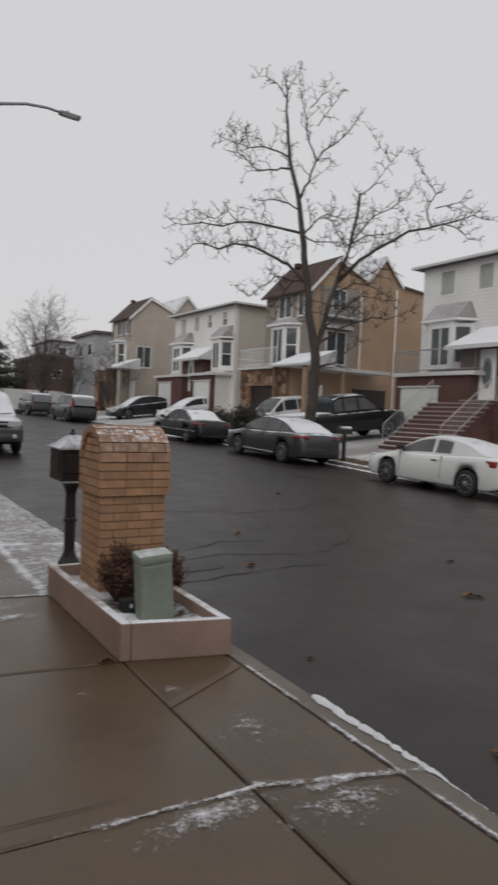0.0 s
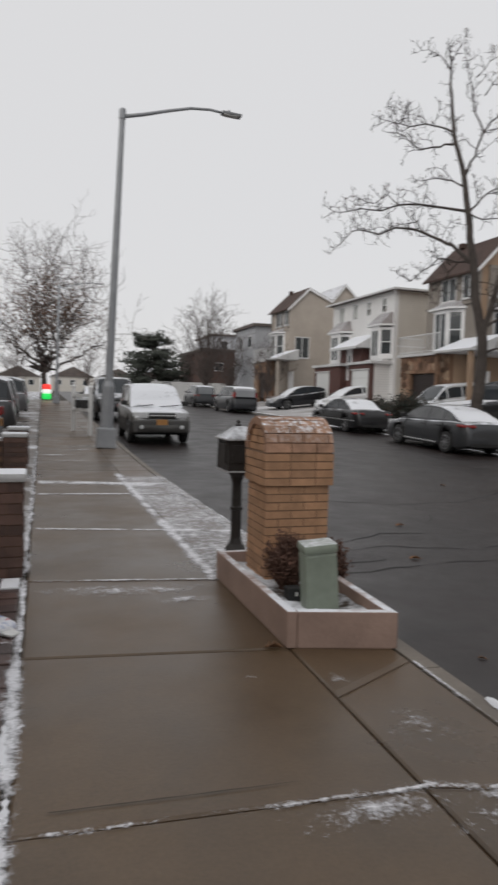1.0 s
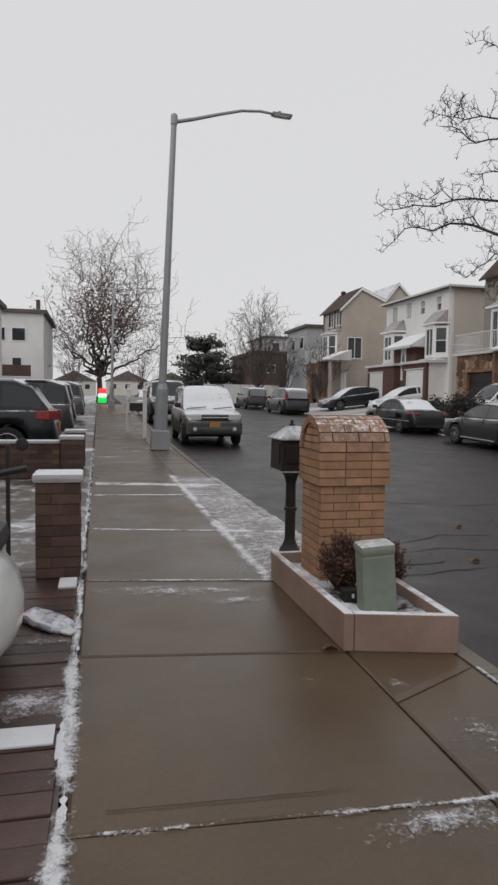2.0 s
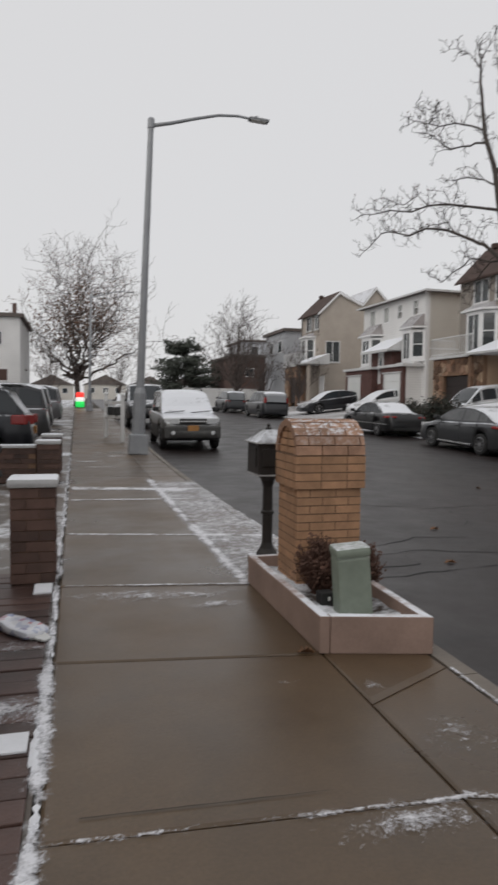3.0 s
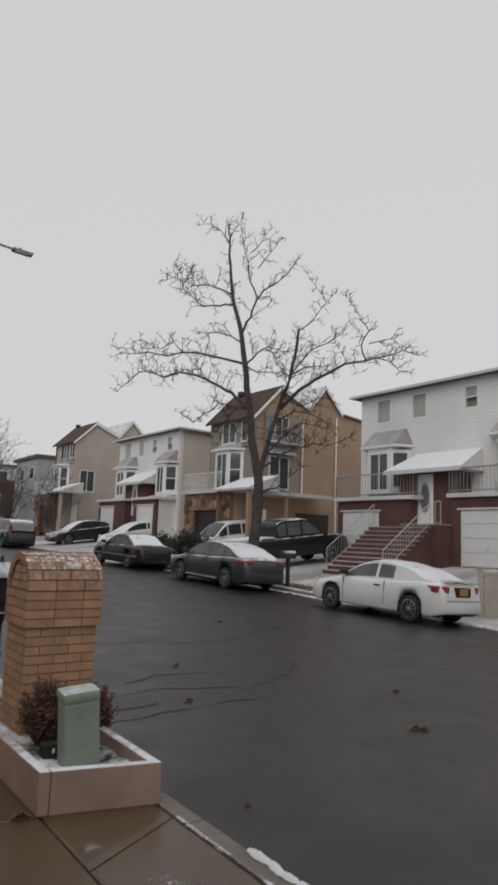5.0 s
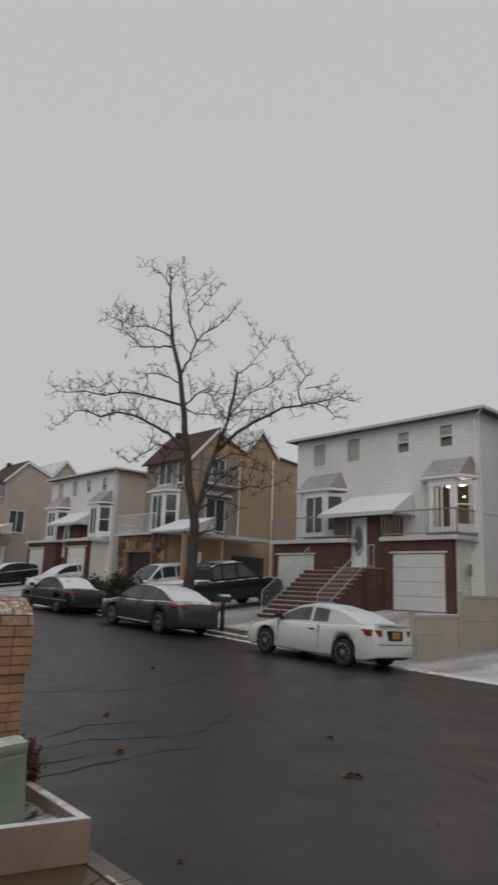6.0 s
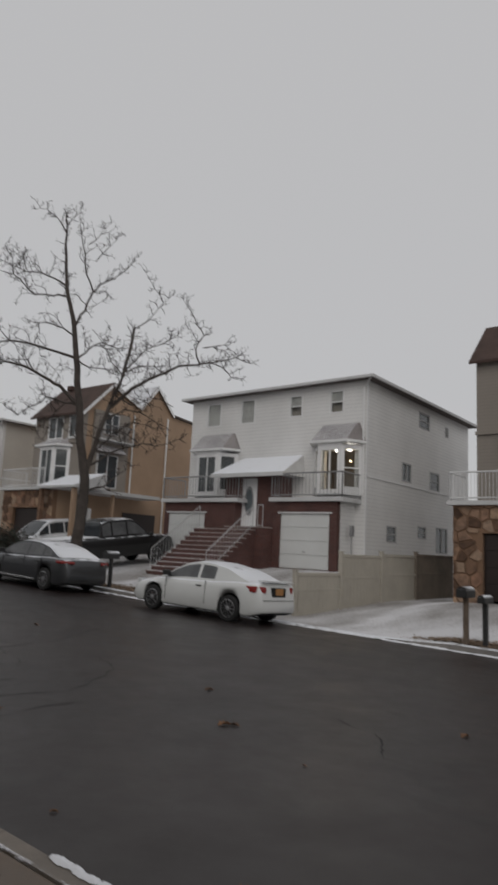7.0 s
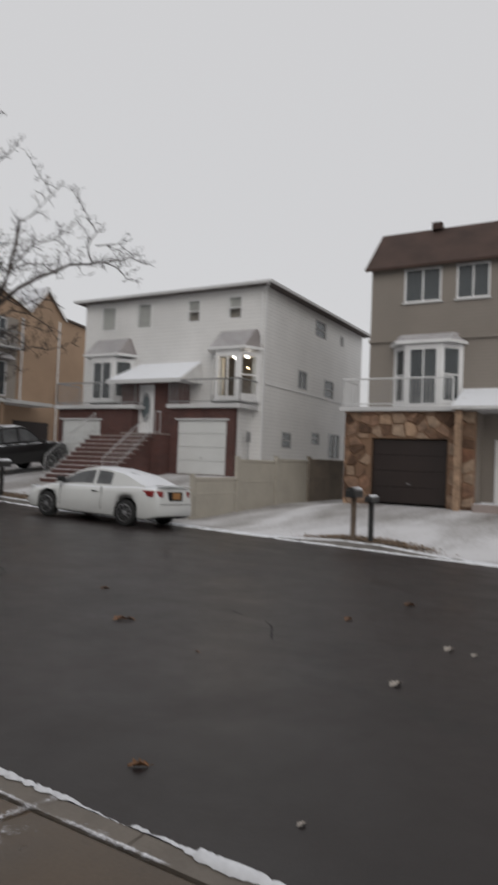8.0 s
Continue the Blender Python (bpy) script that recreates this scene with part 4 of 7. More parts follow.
info = n.new("ShaderNodeObjectInfo")
hues = ramp_node(n, l, info.outputs["Random"], ((0.0, (0.2, 0.14, 0.11)), (0.3, (0.6, 0.47, 0.4)), (0.55, (1.0, 0.98, 0.95)), (0.8, (0.62, 0.4, 0.32)), (1.0, (1.2, 1.15, 1.05)))).outputs[0]
old = n["Principled BSDF"].inputs["Base Color"].links[0].from_socket
l.new(mix_node(n, l, 1.0, old, hues, "MULTIPLY"), n["Principled BSDF"].inputs["Base Color"])
m, n, l, p = shader("window_glass")
p.inputs["Base Color"].default_value = (0.16, 0.18, 0.19, 1)
p.inputs["Roughness"].default_value = 0.04
p.inputs["Transmission Weight"].default_value = 0.75
p.inputs["IOR"].default_value = 1.5
GLASS = m
m, n, l, p = shader("clear_bay_glass")
p.inputs["Base Color"].default_value = (0.8, 0.82, 0.82, 1)
p.inputs["Roughness"].default_value = 0.02
p.inputs["Transmission Weight"].default_value = 1.0
p.inputs["IOR"].default_value = 1.2
CLEAR = m


# ---- house pieces; local x runs away from the street, y up the street ----
def grid_wall(plane, at, thick, a0, a1, z0, z1, holes):
    """A wall with holes through it. plane 'x': at x = at, spanning y; 'y': at y = at, spanning x."""
    bm = bmesh.new()
    us = sorted({a0, a1, *[h[0] for h in holes], *[h[1] for h in holes]})
    zs = sorted({z0, z1, *[h[2] for h in holes], *[h[3] for h in holes]})
    for u, v in zip(us, us[1:]):
        run = None
        for w, q in list(zip(zs, zs[1:])) + [(None, None)]:
            solid = w is not None and not any(h[0] <= (u + v) / 2 <= h[1] and h[2] <= (w + q) / 2 <= h[3] for h in holes)
            if solid:
                run = (run[0], q) if run else (w, q)
            elif run:
                if plane == "x":
                    add_box(bm, at, at + thick, u, v, run[0], run[1])
                else:
                    add_box(bm, u, v, at, at + thick, run[0], run[1])
                run = None
    bmesh.ops.remove_doubles(bm, verts=bm.verts, dist=0.0005)
    return bm


def add_oriented(bm, plane, at, d0, d1, a0, a1, z0, z1):
    if plane == "x":
        add_box(bm, at + d0, at + d1, a0, a1, z0, z1)
    else:
        add_box(bm, a0, a1, at + d0, at + d1, z0, z1)


def window(house, plane, at, a0, a1, z0, z1, split="sash", curtain=True, trim=TRIM, name="window", sill=True, out=0.02, glass=None):
    """Frame, panes and sill set into a hole; the outside lies toward lower values of the plane's axis."""
    fr = bmesh.new()
    w = 0.06
    add_oriented(fr, plane, at, -out, 0.10, a0, a0 + w, z0, z1)
    add_oriented(fr, plane, at, -out, 0.10, a1 - w, a1, z0, z1)
    add_oriented(fr, plane, at, -out, 0.10, a0 + w, a1 - w, z1 - w, z1)
    add_oriented(fr, plane, at, -out, 0.10, a0 + w, a1 - w, z0, z0 + w)
    panes = []
    if split == "sash":
        zm = (z0 + z1) / 2
        add_oriented(fr, plane, at, 0.015, 0.07, a0 + w, a1 - w, zm - 0.025, zm + 0.025)
        panes = [(a0 + w, a1 - w, z0 + w, zm - 0.025), (a0 + w, a1 - w, zm + 0.025, z1 - w)]
    else:
        k = split
        step = (a1 - a0 - 2 * w) / k
        for i in range(k):
            panes.append((a0 + w + i * step + (0.025 if i else 0), a0 + w + (i + 1) * step - (0.025 if i < k - 1 else 0), z0 + w, z1 - w))
            if i:
                add_oriented(fr, plane, at, 0.0, 0.08, a0 + w + i * step - 0.025, a0 + w + i * step + 0.025, z0 + w, z1 - w)
    win = part(name, fr, trim, house)
    for a, b, c, d in panes:
        g = bmesh.new()
        add_oriented(g, plane, at, 0.04, 0.046, a, b, c, d)
        part("pane", g, glass or GLASS, win).visible_shadow = False
    if curtain in ("shade", "half_shade"):
        g = bmesh.new()
        add_oriented(g, plane, at, 0.075, 0.085, a0, a1, z0 if curtain == "shade" else (z0 + z1) / 2, z1)
        part("roller_shade", g, CURTAIN, win, "pale roller shade behind the glass")
        if curtain == "half_shade":
            # plate added behind the lower sash so the pane reads grey, not black
            g = bmesh.new()
            add_oriented(g, plane, at, 0.2, 0.21, a0, a1, z0, (z0 + z1) / 2)
            part("sash_backing", g, INTERIOR, win, "added backing plate that lifts the lower sash from black")
    elif curtain:
        g = bmesh.new()
        cut = a0 + (a1 - a0) * 0.62 if curtain == "half" else a1
        steps = 14
        pts = [(a0 + (cut - a0) * i / steps, 0.16 + 0.025 * math.sin(i * 2.4)) for i in range(steps + 1)]
        lo = [g.verts.new((at + d, u, z0) if plane == "x" else (u, at + d, z0)) for u, d in pts]
        hi = [g.verts.new((at + d, u, z1) if plane == "x" else (u, at + d, z1)) for u, d in pts]
        for i in range(steps):
            g.faces.new((lo[i], lo[i + 1], hi[i + 1], hi[i]))
        part("curtain", g, CURTAIN, win, "pale curtain behind the glass")
    if sill:
        g = bmesh.new()
        add_oriented(g, plane, at, -0.07, 0.02, a0 - 0.05, a1 + 0.05, z0 - 0.05, z0)
        part("sill", g, GREY_TRIM, win)
    return win


def hood_roof(house, x_out, ya, yb, ta, tb, z0, z1, label="little hipped shingle hood dusted with snow"):
    bm = bmesh.new()
    low = [bm.verts.new(q) for q in ((0, ya - 0.05, z0), (x_out, ya + 0.35, z0), (x_out, yb - 0.35, z0), (0, yb + 0.05, z0))]
    top = [bm.verts.new(q) for q in ((0, ta, z1), (-0.06, ta + 0.1, z1), (-0.06, tb - 0.1, z1), (0, tb, z1))]
    for k in range(3):
        bm.faces.new((low[k], low[k + 1], top[k + 1], top[k]))
    bm.faces.new(low[::-1]), bm.faces.new(top), bm.faces.new((low[3], low[0], top[0], top[3]))
    part("hood", bm, HOOD, house, label)
    bm = bmesh.new()
    add_prism(bm, [(0, ya - 0.09), (x_out - 0.04, ya + 0.31), (x_out - 0.04, yb - 0.31), (0, yb + 0.09)], "z", z0 - 0.1, z0 - 0.002)
    part("hood_trim", bm, TRIM, house)


def bay(house, x_out, ya, yb, z0, z1, angle=0.6, curtain=True, split=2, cheek_window=True, glass=None):
    """A three-sided bay on the front wall, with its own windows; ya < yb."""
    fa, fb = ya + angle, yb - angle
    holes = [(fa + 0.1, fb - 0.1, z0 + 0.08, z1 - 0.12)]
    part("bay_front", grid_wall("x", x_out, 0.1, fa, fb, z0, z1, holes), TRIM, house)
    window(house, "x", x_out, *holes[0], split=split, curtain=curtain, sill=False, name="bay_window", glass=glass)
    for s, (y_in, y_out) in ((-1, (ya, fa)), (1, (yb, fb))):
        d = Vector((x_out, y_out - y_in, 0))
        ln = d.length
        m4 = Matrix.Translation((0, y_in, 0)) @ Matrix.Rotation(math.atan2(d.y, d.x), 4, "Z")
        th = 0.1 * s
        hole = (ln * 0.2, ln * 0.85, z0 + 0.25, z1 - 0.15)
        bm = grid_wall("y", 0.0, th, 0.0, ln, z0, z1, [hole] if cheek_window else [])
        bmesh.ops.transform(bm, matrix=m4, verts=bm.verts)
        bmesh.ops.recalc_face_normals(bm, faces=bm.faces)
        part("bay_cheek", bm, TRIM, house)
        if cheek_window:
            g = bmesh.new()
            add_box(g, hole[0], hole[1], th * 0.4, th * 0.5, hole[2], hole[3])
            bmesh.ops.transform(g, matrix=m4, verts=g.verts)
            pane = part("bay_pane", g, glass or GLASS, house)
            pane.visible_shadow = False
            g = bmesh.new()
            add_box(g, hole[0], hole[1], th * 0.2, th * 0.7, (hole[2] + hole[3]) / 2 - 0.025, (hole[2] + hole[3]) / 2 + 0.025)
            bmesh.ops.transform(g, matrix=m4, verts=g.verts)
            part("bay_bar", g, TRIM, house)
    bm = bmesh.new()
    add_prism(bm, [(0, ya), (x_out, fa), (x_out, fb), (0, yb)], "z", z0 - 0.06, z0 + 0.005)
    part("bay_floor", bm, TRIM, house)


def railing(house, pts, height, material, spacing=0.14, name="railing", rail=0.03):
    """A rail with posts and balusters along a line of points."""
    bm = bmesh.new()
    for a, b in zip(pts, pts[1:]):
        a, b = Vector(a), Vector(b)
        up = Vector((0, 0, height))
        add_tube(bm, [a + up, b + up], rail, 6)
        add_tube(bm, [a + Vector((0, 0, 0.1)), b + Vector((0, 0, 0.1))], rail * 0.7, 6)
    ob = part(name, bm, material, house)
    for a, b in zip(pts, pts[1:]):
        a, b = Vector(a), Vector(b)
        n = max(1, int((b - a).length / spacing))
        for k in range(n + 1):
            p = a.lerp(b, k / n)
            thick = (0.03 if k in (0, n) else 0.01) if name == "railing" else (0.018 if k in (0, n) else 0.007)
            part("baluster", tube([p, p + Vector((0, 0, height))], thick, 5), material, ob)
    return ob


def garage_door(house, x, y0, y1, z0, z1, material, label=""):
    bm = box(x + 0.06, x + 0.09, y0, y1, z0, z1)
    door = part("garage_door", bm, material, house, label)
    rows = 4
    h = (z1 - z0) / rows
    for r in range(rows):
        part("panel", box(x + 0.035, x + 0.058, y0 + 0.04, y1 - 0.04, z0 + r * h + 0.012, z0 + (r + 1) * h - 0.012, 0.01), material, door)
    part("handle", box(x + 0.015, x + 0.034, (y0 + y1) / 2 - 0.06, (y0 + y1) / 2 + 0.06, z0 + h * 1.2, z0 + h * 1.2 + 0.03), IRON_RAIL, door)
    return door


def flat_box_shell(house, x0, x1, y0, y1, z0, z1, material, front_holes=(), side_holes=(), side_material=None):
    """Four walls; the front and the near side have holes."""
    part("front_wall", grid_wall("x", x0, 0.2, y0, y1, z0, z1, list(front_holes)), material, house)
    part("side_wall", grid_wall("y", y0, 0.2, x0 + 0.2, x1, z0, z1, list(side_holes)), side_material or material, house)
    part("side_wall", box(x0 + 0.2, x1, y1 - 0.2, y1, z0, z1), side_material or material, house)
    part("back_wall", box(x1 - 0.2, x1, y0 + 0.2, y1 - 0.2, z0, z1), material, house)
    for k, z in enumerate((z0 + 0.02, 3.4, 6.0)):
        part("storey_floor", box(x0 + 0.2, x1 - 0.2, y0 + 0.2, y1 - 0.2, z, z + 0.12), INTERIOR, house)
    part("inner_wall", box(x0 + 3.0, x0 + 3.1, y0 + 0.2, y1 - 0.2, z0 + 0.15, z1 - 0.1), INTERIOR, house)


TILT = 1.79


def semi_house(x, y, length, depth, floor, eave, dz, label, side_material, detail=True):
    """A two-family house: siding above, brick garages below, bays with hoods, steps to a door under an awning."""
    h = thing("house", label, "house", pose(x, y, 0, 0, 0, TILT), "houses across the street")
    L = length
    wins = [(L - 1.81, L - 0.94, eave - 1.32, eave - 0.2), (L - 3.79, L - 2.97, eave - 1.32, eave - 0.2), (3.04, 3.71, eave - 1.23, eave - 0.28), (1.05, 1.71, eave - 1.23, eave - 0.28)]
    b0, b1 = 3.75 + dz, 5.62 + dz
    fh = list(wins) + [(0.5, 1.9, b0 + 0.1, b1 - 0.1), (L - 2.55, L - 0.9, b0 + 0.1, b1 - 0.1)]
    sh = [(4.86, 6.04, 7.2, 7.95), (7.9, 8.3, 7.25, 7.75), (3.18, 4.1, 4.6, 5.42), (6.06, 7.2, 4.5, 5.36), (1.8, 2.7, 1.98, 2.65), (4.8, 5.7, 2.25, 2.8), (6.8, 8.2, 1.65, 2.85)] if detail else []
    flat_box_shell(h, 0, depth, 0, L, floor - 0.5, eave, WHITE_SIDING, fh, sh, side_material)
    for k, wdw in enumerate(wins):
        window(h, "x", 0, *wdw, split=1 if k < 2 else "sash", curtain="shade" if k < 2 else "half_shade", glass=CLEAR, sill=False)
    for k, wdw in enumerate(sh):
        window(h, "y", 0, *wdw, split="sash" if k in (0, 3, 4, 5) else 2, curtain=False, trim=DARK_FRAME, sill=False, out=0.008)
    # hipped low roof with gutters
    bm = bmesh.new()
    o = 0.38
    low = [bm.verts.new(q) for q in ((-o, -o, eave), (depth + o, -o, eave), (depth + o, L + o, eave), (-o, L + o, eave))]
    edge = [bm.verts.new((v.co.x, v.co.y, eave + 0.12)) for v in low]
    top = [bm.verts.new(q) for q in ((1.5, 1.6, eave + 0.5), (depth - 2, 1.6, eave + 0.5), (depth - 2, L - 1.6, eave + 0.5), (1.5, L - 1.6, eave + 0.5))]
    bm.faces.new(low[::-1]), bm.faces.new(top)
    for a, b in ((low, edge), (edge, top)):
        for k in range(4):
            bm.faces.new((a[k], a[(k + 1) % 4], b[(k + 1) % 4], b[k]))
    part("roof", bm, SHINGLE_SNOW, h, "low roof dusted with snow")
    bm = bmesh.new()
    add_box(bm, -o - 0.09, -o - 0.002, -o - 0.09, L + o, eave - 0.02, eave + 0.1, 0.02)
    part("gutter", bm, GREY_TRIM, h)
    bm = bmesh.new()
    add_box(bm, -o, depth + o, -o - 0.09, -o - 0.002, eave - 0.02, eave + 0.1, 0.02)
    part("gutter", bm, GREY_TRIM, h)
    part("downspout", tube([(-0.3, -0.3, eave), (-0.07, 0.12, eave - 0.3), (-0.06, 0.1, floor + 2.9)], 0.04, 6), TRIM, h)
    for k, (vx, vy) in enumerate(((5.5, 1.4), (8.2, 1.4))):
        part("vent_pipe", tube([(vx, vy, eave + 0.3), (vx, vy, eave + 0.75 - 0.1 * k)], 0.06, 8), IRON_RAIL, h)
    part("trim_band", box(-0.012, depth, -0.03, -0.001, 4.42 + dz, 4.5 + dz), TRIM, h)
    part("corner_board", box(-0.03, 0.06, -0.03, -0.002, floor + 0.2, eave), TRIM, h)
    # bays
    bay(h, -0.68, 0.12, 2.38, b0, b1, curtain=False, split=2, glass=CLEAR if detail else None)
    hood_roof(h, -0.78, 0.08, 2.42, 0.3, 2.0, b1 + 0.2, b1 + 0.95)
    bay(h, -0.68, L - 2.95, L - 0.45, b0, b1, curtain=False)
    hood_roof(h, -0.78, L - 3.0, L - 0.4, L - 2.7, L - 0.75, b1 + 0.2, b1 + 0.95)
    part("bay_fascia", box(-0.7, 0, 0.7, 1.8, b1, b1 + 0.1), TRIM, h)
    part("bay_fascia", box(-0.7, 0, L - 2.4, L - 1.0, b1, b1 + 0.1), TRIM, h)
    # brick garages with balcony slabs
    sl = 3.36 + dz
    g0, g1 = floor, floor + 2.1
    for ya, yb, ga, gb in ((0.45, 3.4, 0.78, 3.05), (L - 3.95, L + 0.15, L - 2.3, L - 0.1)):
        part("garage_front", grid_wall("x", -1.3, 0.2, ya, yb, floor - 0.6, sl, [(ga, gb, g0, g1)]), RED_BRICK, h)
        part("garage_side", box(-1.1, 0, ya, ya + 0.2, floor - 0.6, sl), WHITE_SIDING if ya < 1 else RED_BRICK, h)
        part("garage_side", box(-1.1, 0, yb - 0.2, yb, floor - 0.6, sl), RED_BRICK, h)
        garage_door(h, -1.3, ga, gb, g0, g1, GARAGE_WHITE, "white panelled garage door")
        part("lintel", box(-1.335, -1.302, ga - 0.1, gb + 0.1, g1, g1 + 0.07), GREY_TRIM, h)
        part("balcony_slab", box(-1.48, 0.0, ya - 0.3, yb + 0.12, sl, sl + 0.16, 0.012), GREY_TRIM, h, "pale slab edged with snow")
        if detail:
            railing(h, [(0, ya - 0.24, sl + 0.16), (-1.4, ya - 0.24, sl + 0.16), (-1.4, yb + 0.04, sl + 0.16), (0, yb + 0.04, sl + 0.16)], 0.95, IRON_RAIL, 0.16)
        else:
            part("bay_apron", box(-0.62, 0, max(ya, 0.2), min(yb - 0.8, L - 0.6), sl + 0.162, b0 - 0.07), TRIM, h)
    # entry
    e0, e1 = L - 5.95, L - 3.05
    d0, d1 = L - 4.75, L - 3.9
    land = floor + 1.5
    part("entry_wall", grid_wall("x", -0.85, 0.2, e0, L - 3.95, floor - 0.4, sl + 1.15, [(d0, d1, land, land + 2.1)]), RED_BRICK, h)
    part("entry_cheek", box(-0.65, 0, e0, e0 + 0.2, floor - 0.4, sl + 1.15), RED_BRICK, h)
    part("entry_pier", box(-0.845, 0, L - 3.95, L - 3.0, sl + 0.17, sl + 1.15), RED_BRICK, h)
    door = part("front_door", box(-0.82, -0.77, d0, d1, land, land + 2.1), TRIM, h, "white front door with an oval glass")
    oval = lathe([(0.2, -0.012), (0.24, 0.0), (0.2, 0.012)], 24, "x")
    for v in oval.verts:
        v.co.z *= 2.6
    part("oval_frame", oval, IRON_RAIL, door, at=Matrix.Translation((-0.825, (d0 + d1) / 2, land + 1.15)))
    oval = lathe([(0.19, -0.016), (0.19, 0.0)], 24, "x")
    for v in oval.verts:
        v.co.z *= 2.6
    part("oval_glass", oval, surface("etched_glass", (0.12, 0.14, 0.15), 0.15, var=0.2), door, at=Matrix.Translation((-0.826, (d0 + d1) / 2, land + 1.15)))
    bm = bmesh.new()
    add_prism(bm, [(0, 0), (0, 0.95), (-1.55, 0.08), (-1.55, 0)], "y", e0 - 0.6, L - 2.75)
    for v in bm.verts:
        v.co.z += sl + 1.1
        if v.co.x > -0.5 and v.co.z > sl + 1.6:
            v.co.y = min(max(v.co.y, e0 - 0.5), L - 3.3)
    part("awning", bm, AWNING, h, "sloping awning covered with snow")
    part("awning_fascia", box(-1.58, -1.552, e0 - 0.6, L - 2.75, sl + 1.02, sl + 1.18), GREY_TRIM, h)
    if not detail:
        return h
    # landing and steps
    y0, y1 = L - 5.55, L - 2.5
    part("landing", box(-1.9, -0.852, e0 + 0.02, L - 3.96, floor - 0.5, land), RED_BRICK, h)
    part("landing_slab", box(-1.94, -0.85, e0, L - 3.96, land, land + 0.05), TREAD, h)
    stair = part("stair_block", prism([(-1.9, floor - 0.6), (-1.9, land - 0.16), (-4.7, floor - 0.45), (-4.7, floor - 0.9)], "y", y0 + 0.03, y1 - 0.03), RED_BRICK, h, "brick steps lined with snow")
    n = 11
    run, risr = 2.8 / n, (land - floor + 0.42) / n
    for k in range(n):
        xk, zk = -1.92 - run * k, land - risr * (k + 1) + 0.1
        part("riser", box(xk - run, xk, y0 + 0.02, y1 - 0.02, zk - risr - 0.05, zk - 0.04), RED_BRICK, stair)
        part("tread", box(xk - run - 0.03, xk, y0, y1, zk - 0.04, zk, 0.006), TREAD, stair)
    for yr in (y0 + 0.1, y1 - 0.1):
        railing(h, [(-4.6, yr, floor - 0.35), (-1.95, yr, land)], 0.85, WHITE_RAIL, 0.18, "stair_rail", 0.02)
    railing(h, [(-1.85, e0 + 0.1, land), (-1.85, y0 - 0.05, land)], 0.9, WHITE_RAIL, 0.16, "landing_rail", 0.022)
    return h


white_house = semi_house(22.5, 12.85, 9.35, 11.0, 0.79, 8.28, 0.0, "white vinyl-sided two-family house with red brick garages", WHITE_SIDING)
BULB = shader("lit_bulb")
BULB[3].inputs["Emission Color"].default_value, BULB[3].inputs["Emission Strength"].default_value = (1.0, 0.94, 0.86, 1), 9.0
lit = thing("ceiling_lights", "two lit ceiling lamps behind the bay window", "lamp", pose(22.5, 12.85, 0, 0, 0, TILT))
for k, (lx, ly) in enumerate(((0.0, 1.3), (-0.05, 0.72))):
    b = part("bulb", lathe([(0.03, 0.05), (0.085, 0.025), (0.085, -0.025), (0.03, -0.04)], 12), BULB[0], lit, "glowing bulb", at=Matrix.Translation((lx, ly, 5.5)))
    part("stem", tube([(lx, ly, 5.55), (lx, ly, 5.98)], 0.012, 6), IRON_RAIL, lit)
room = new("room_lamp", bpy.data.lights.new("room_lamp", "POINT"))
room.data.energy, room.data.color, room.data.shadow_soft_size = 22, (1.0, 0.75, 0.45), 0.03
room.matrix_world = pose(22.5, 12.85, 0, 0, 0, TILT) @ Matrix.Translation((0.9, 1.2, 5.2))
semi_house(20.6, 36.6, 8.6, 10.0, 1.35, 8.3, 0.45, "white two-family house with cream side wall", CREAM_SIDING, False)


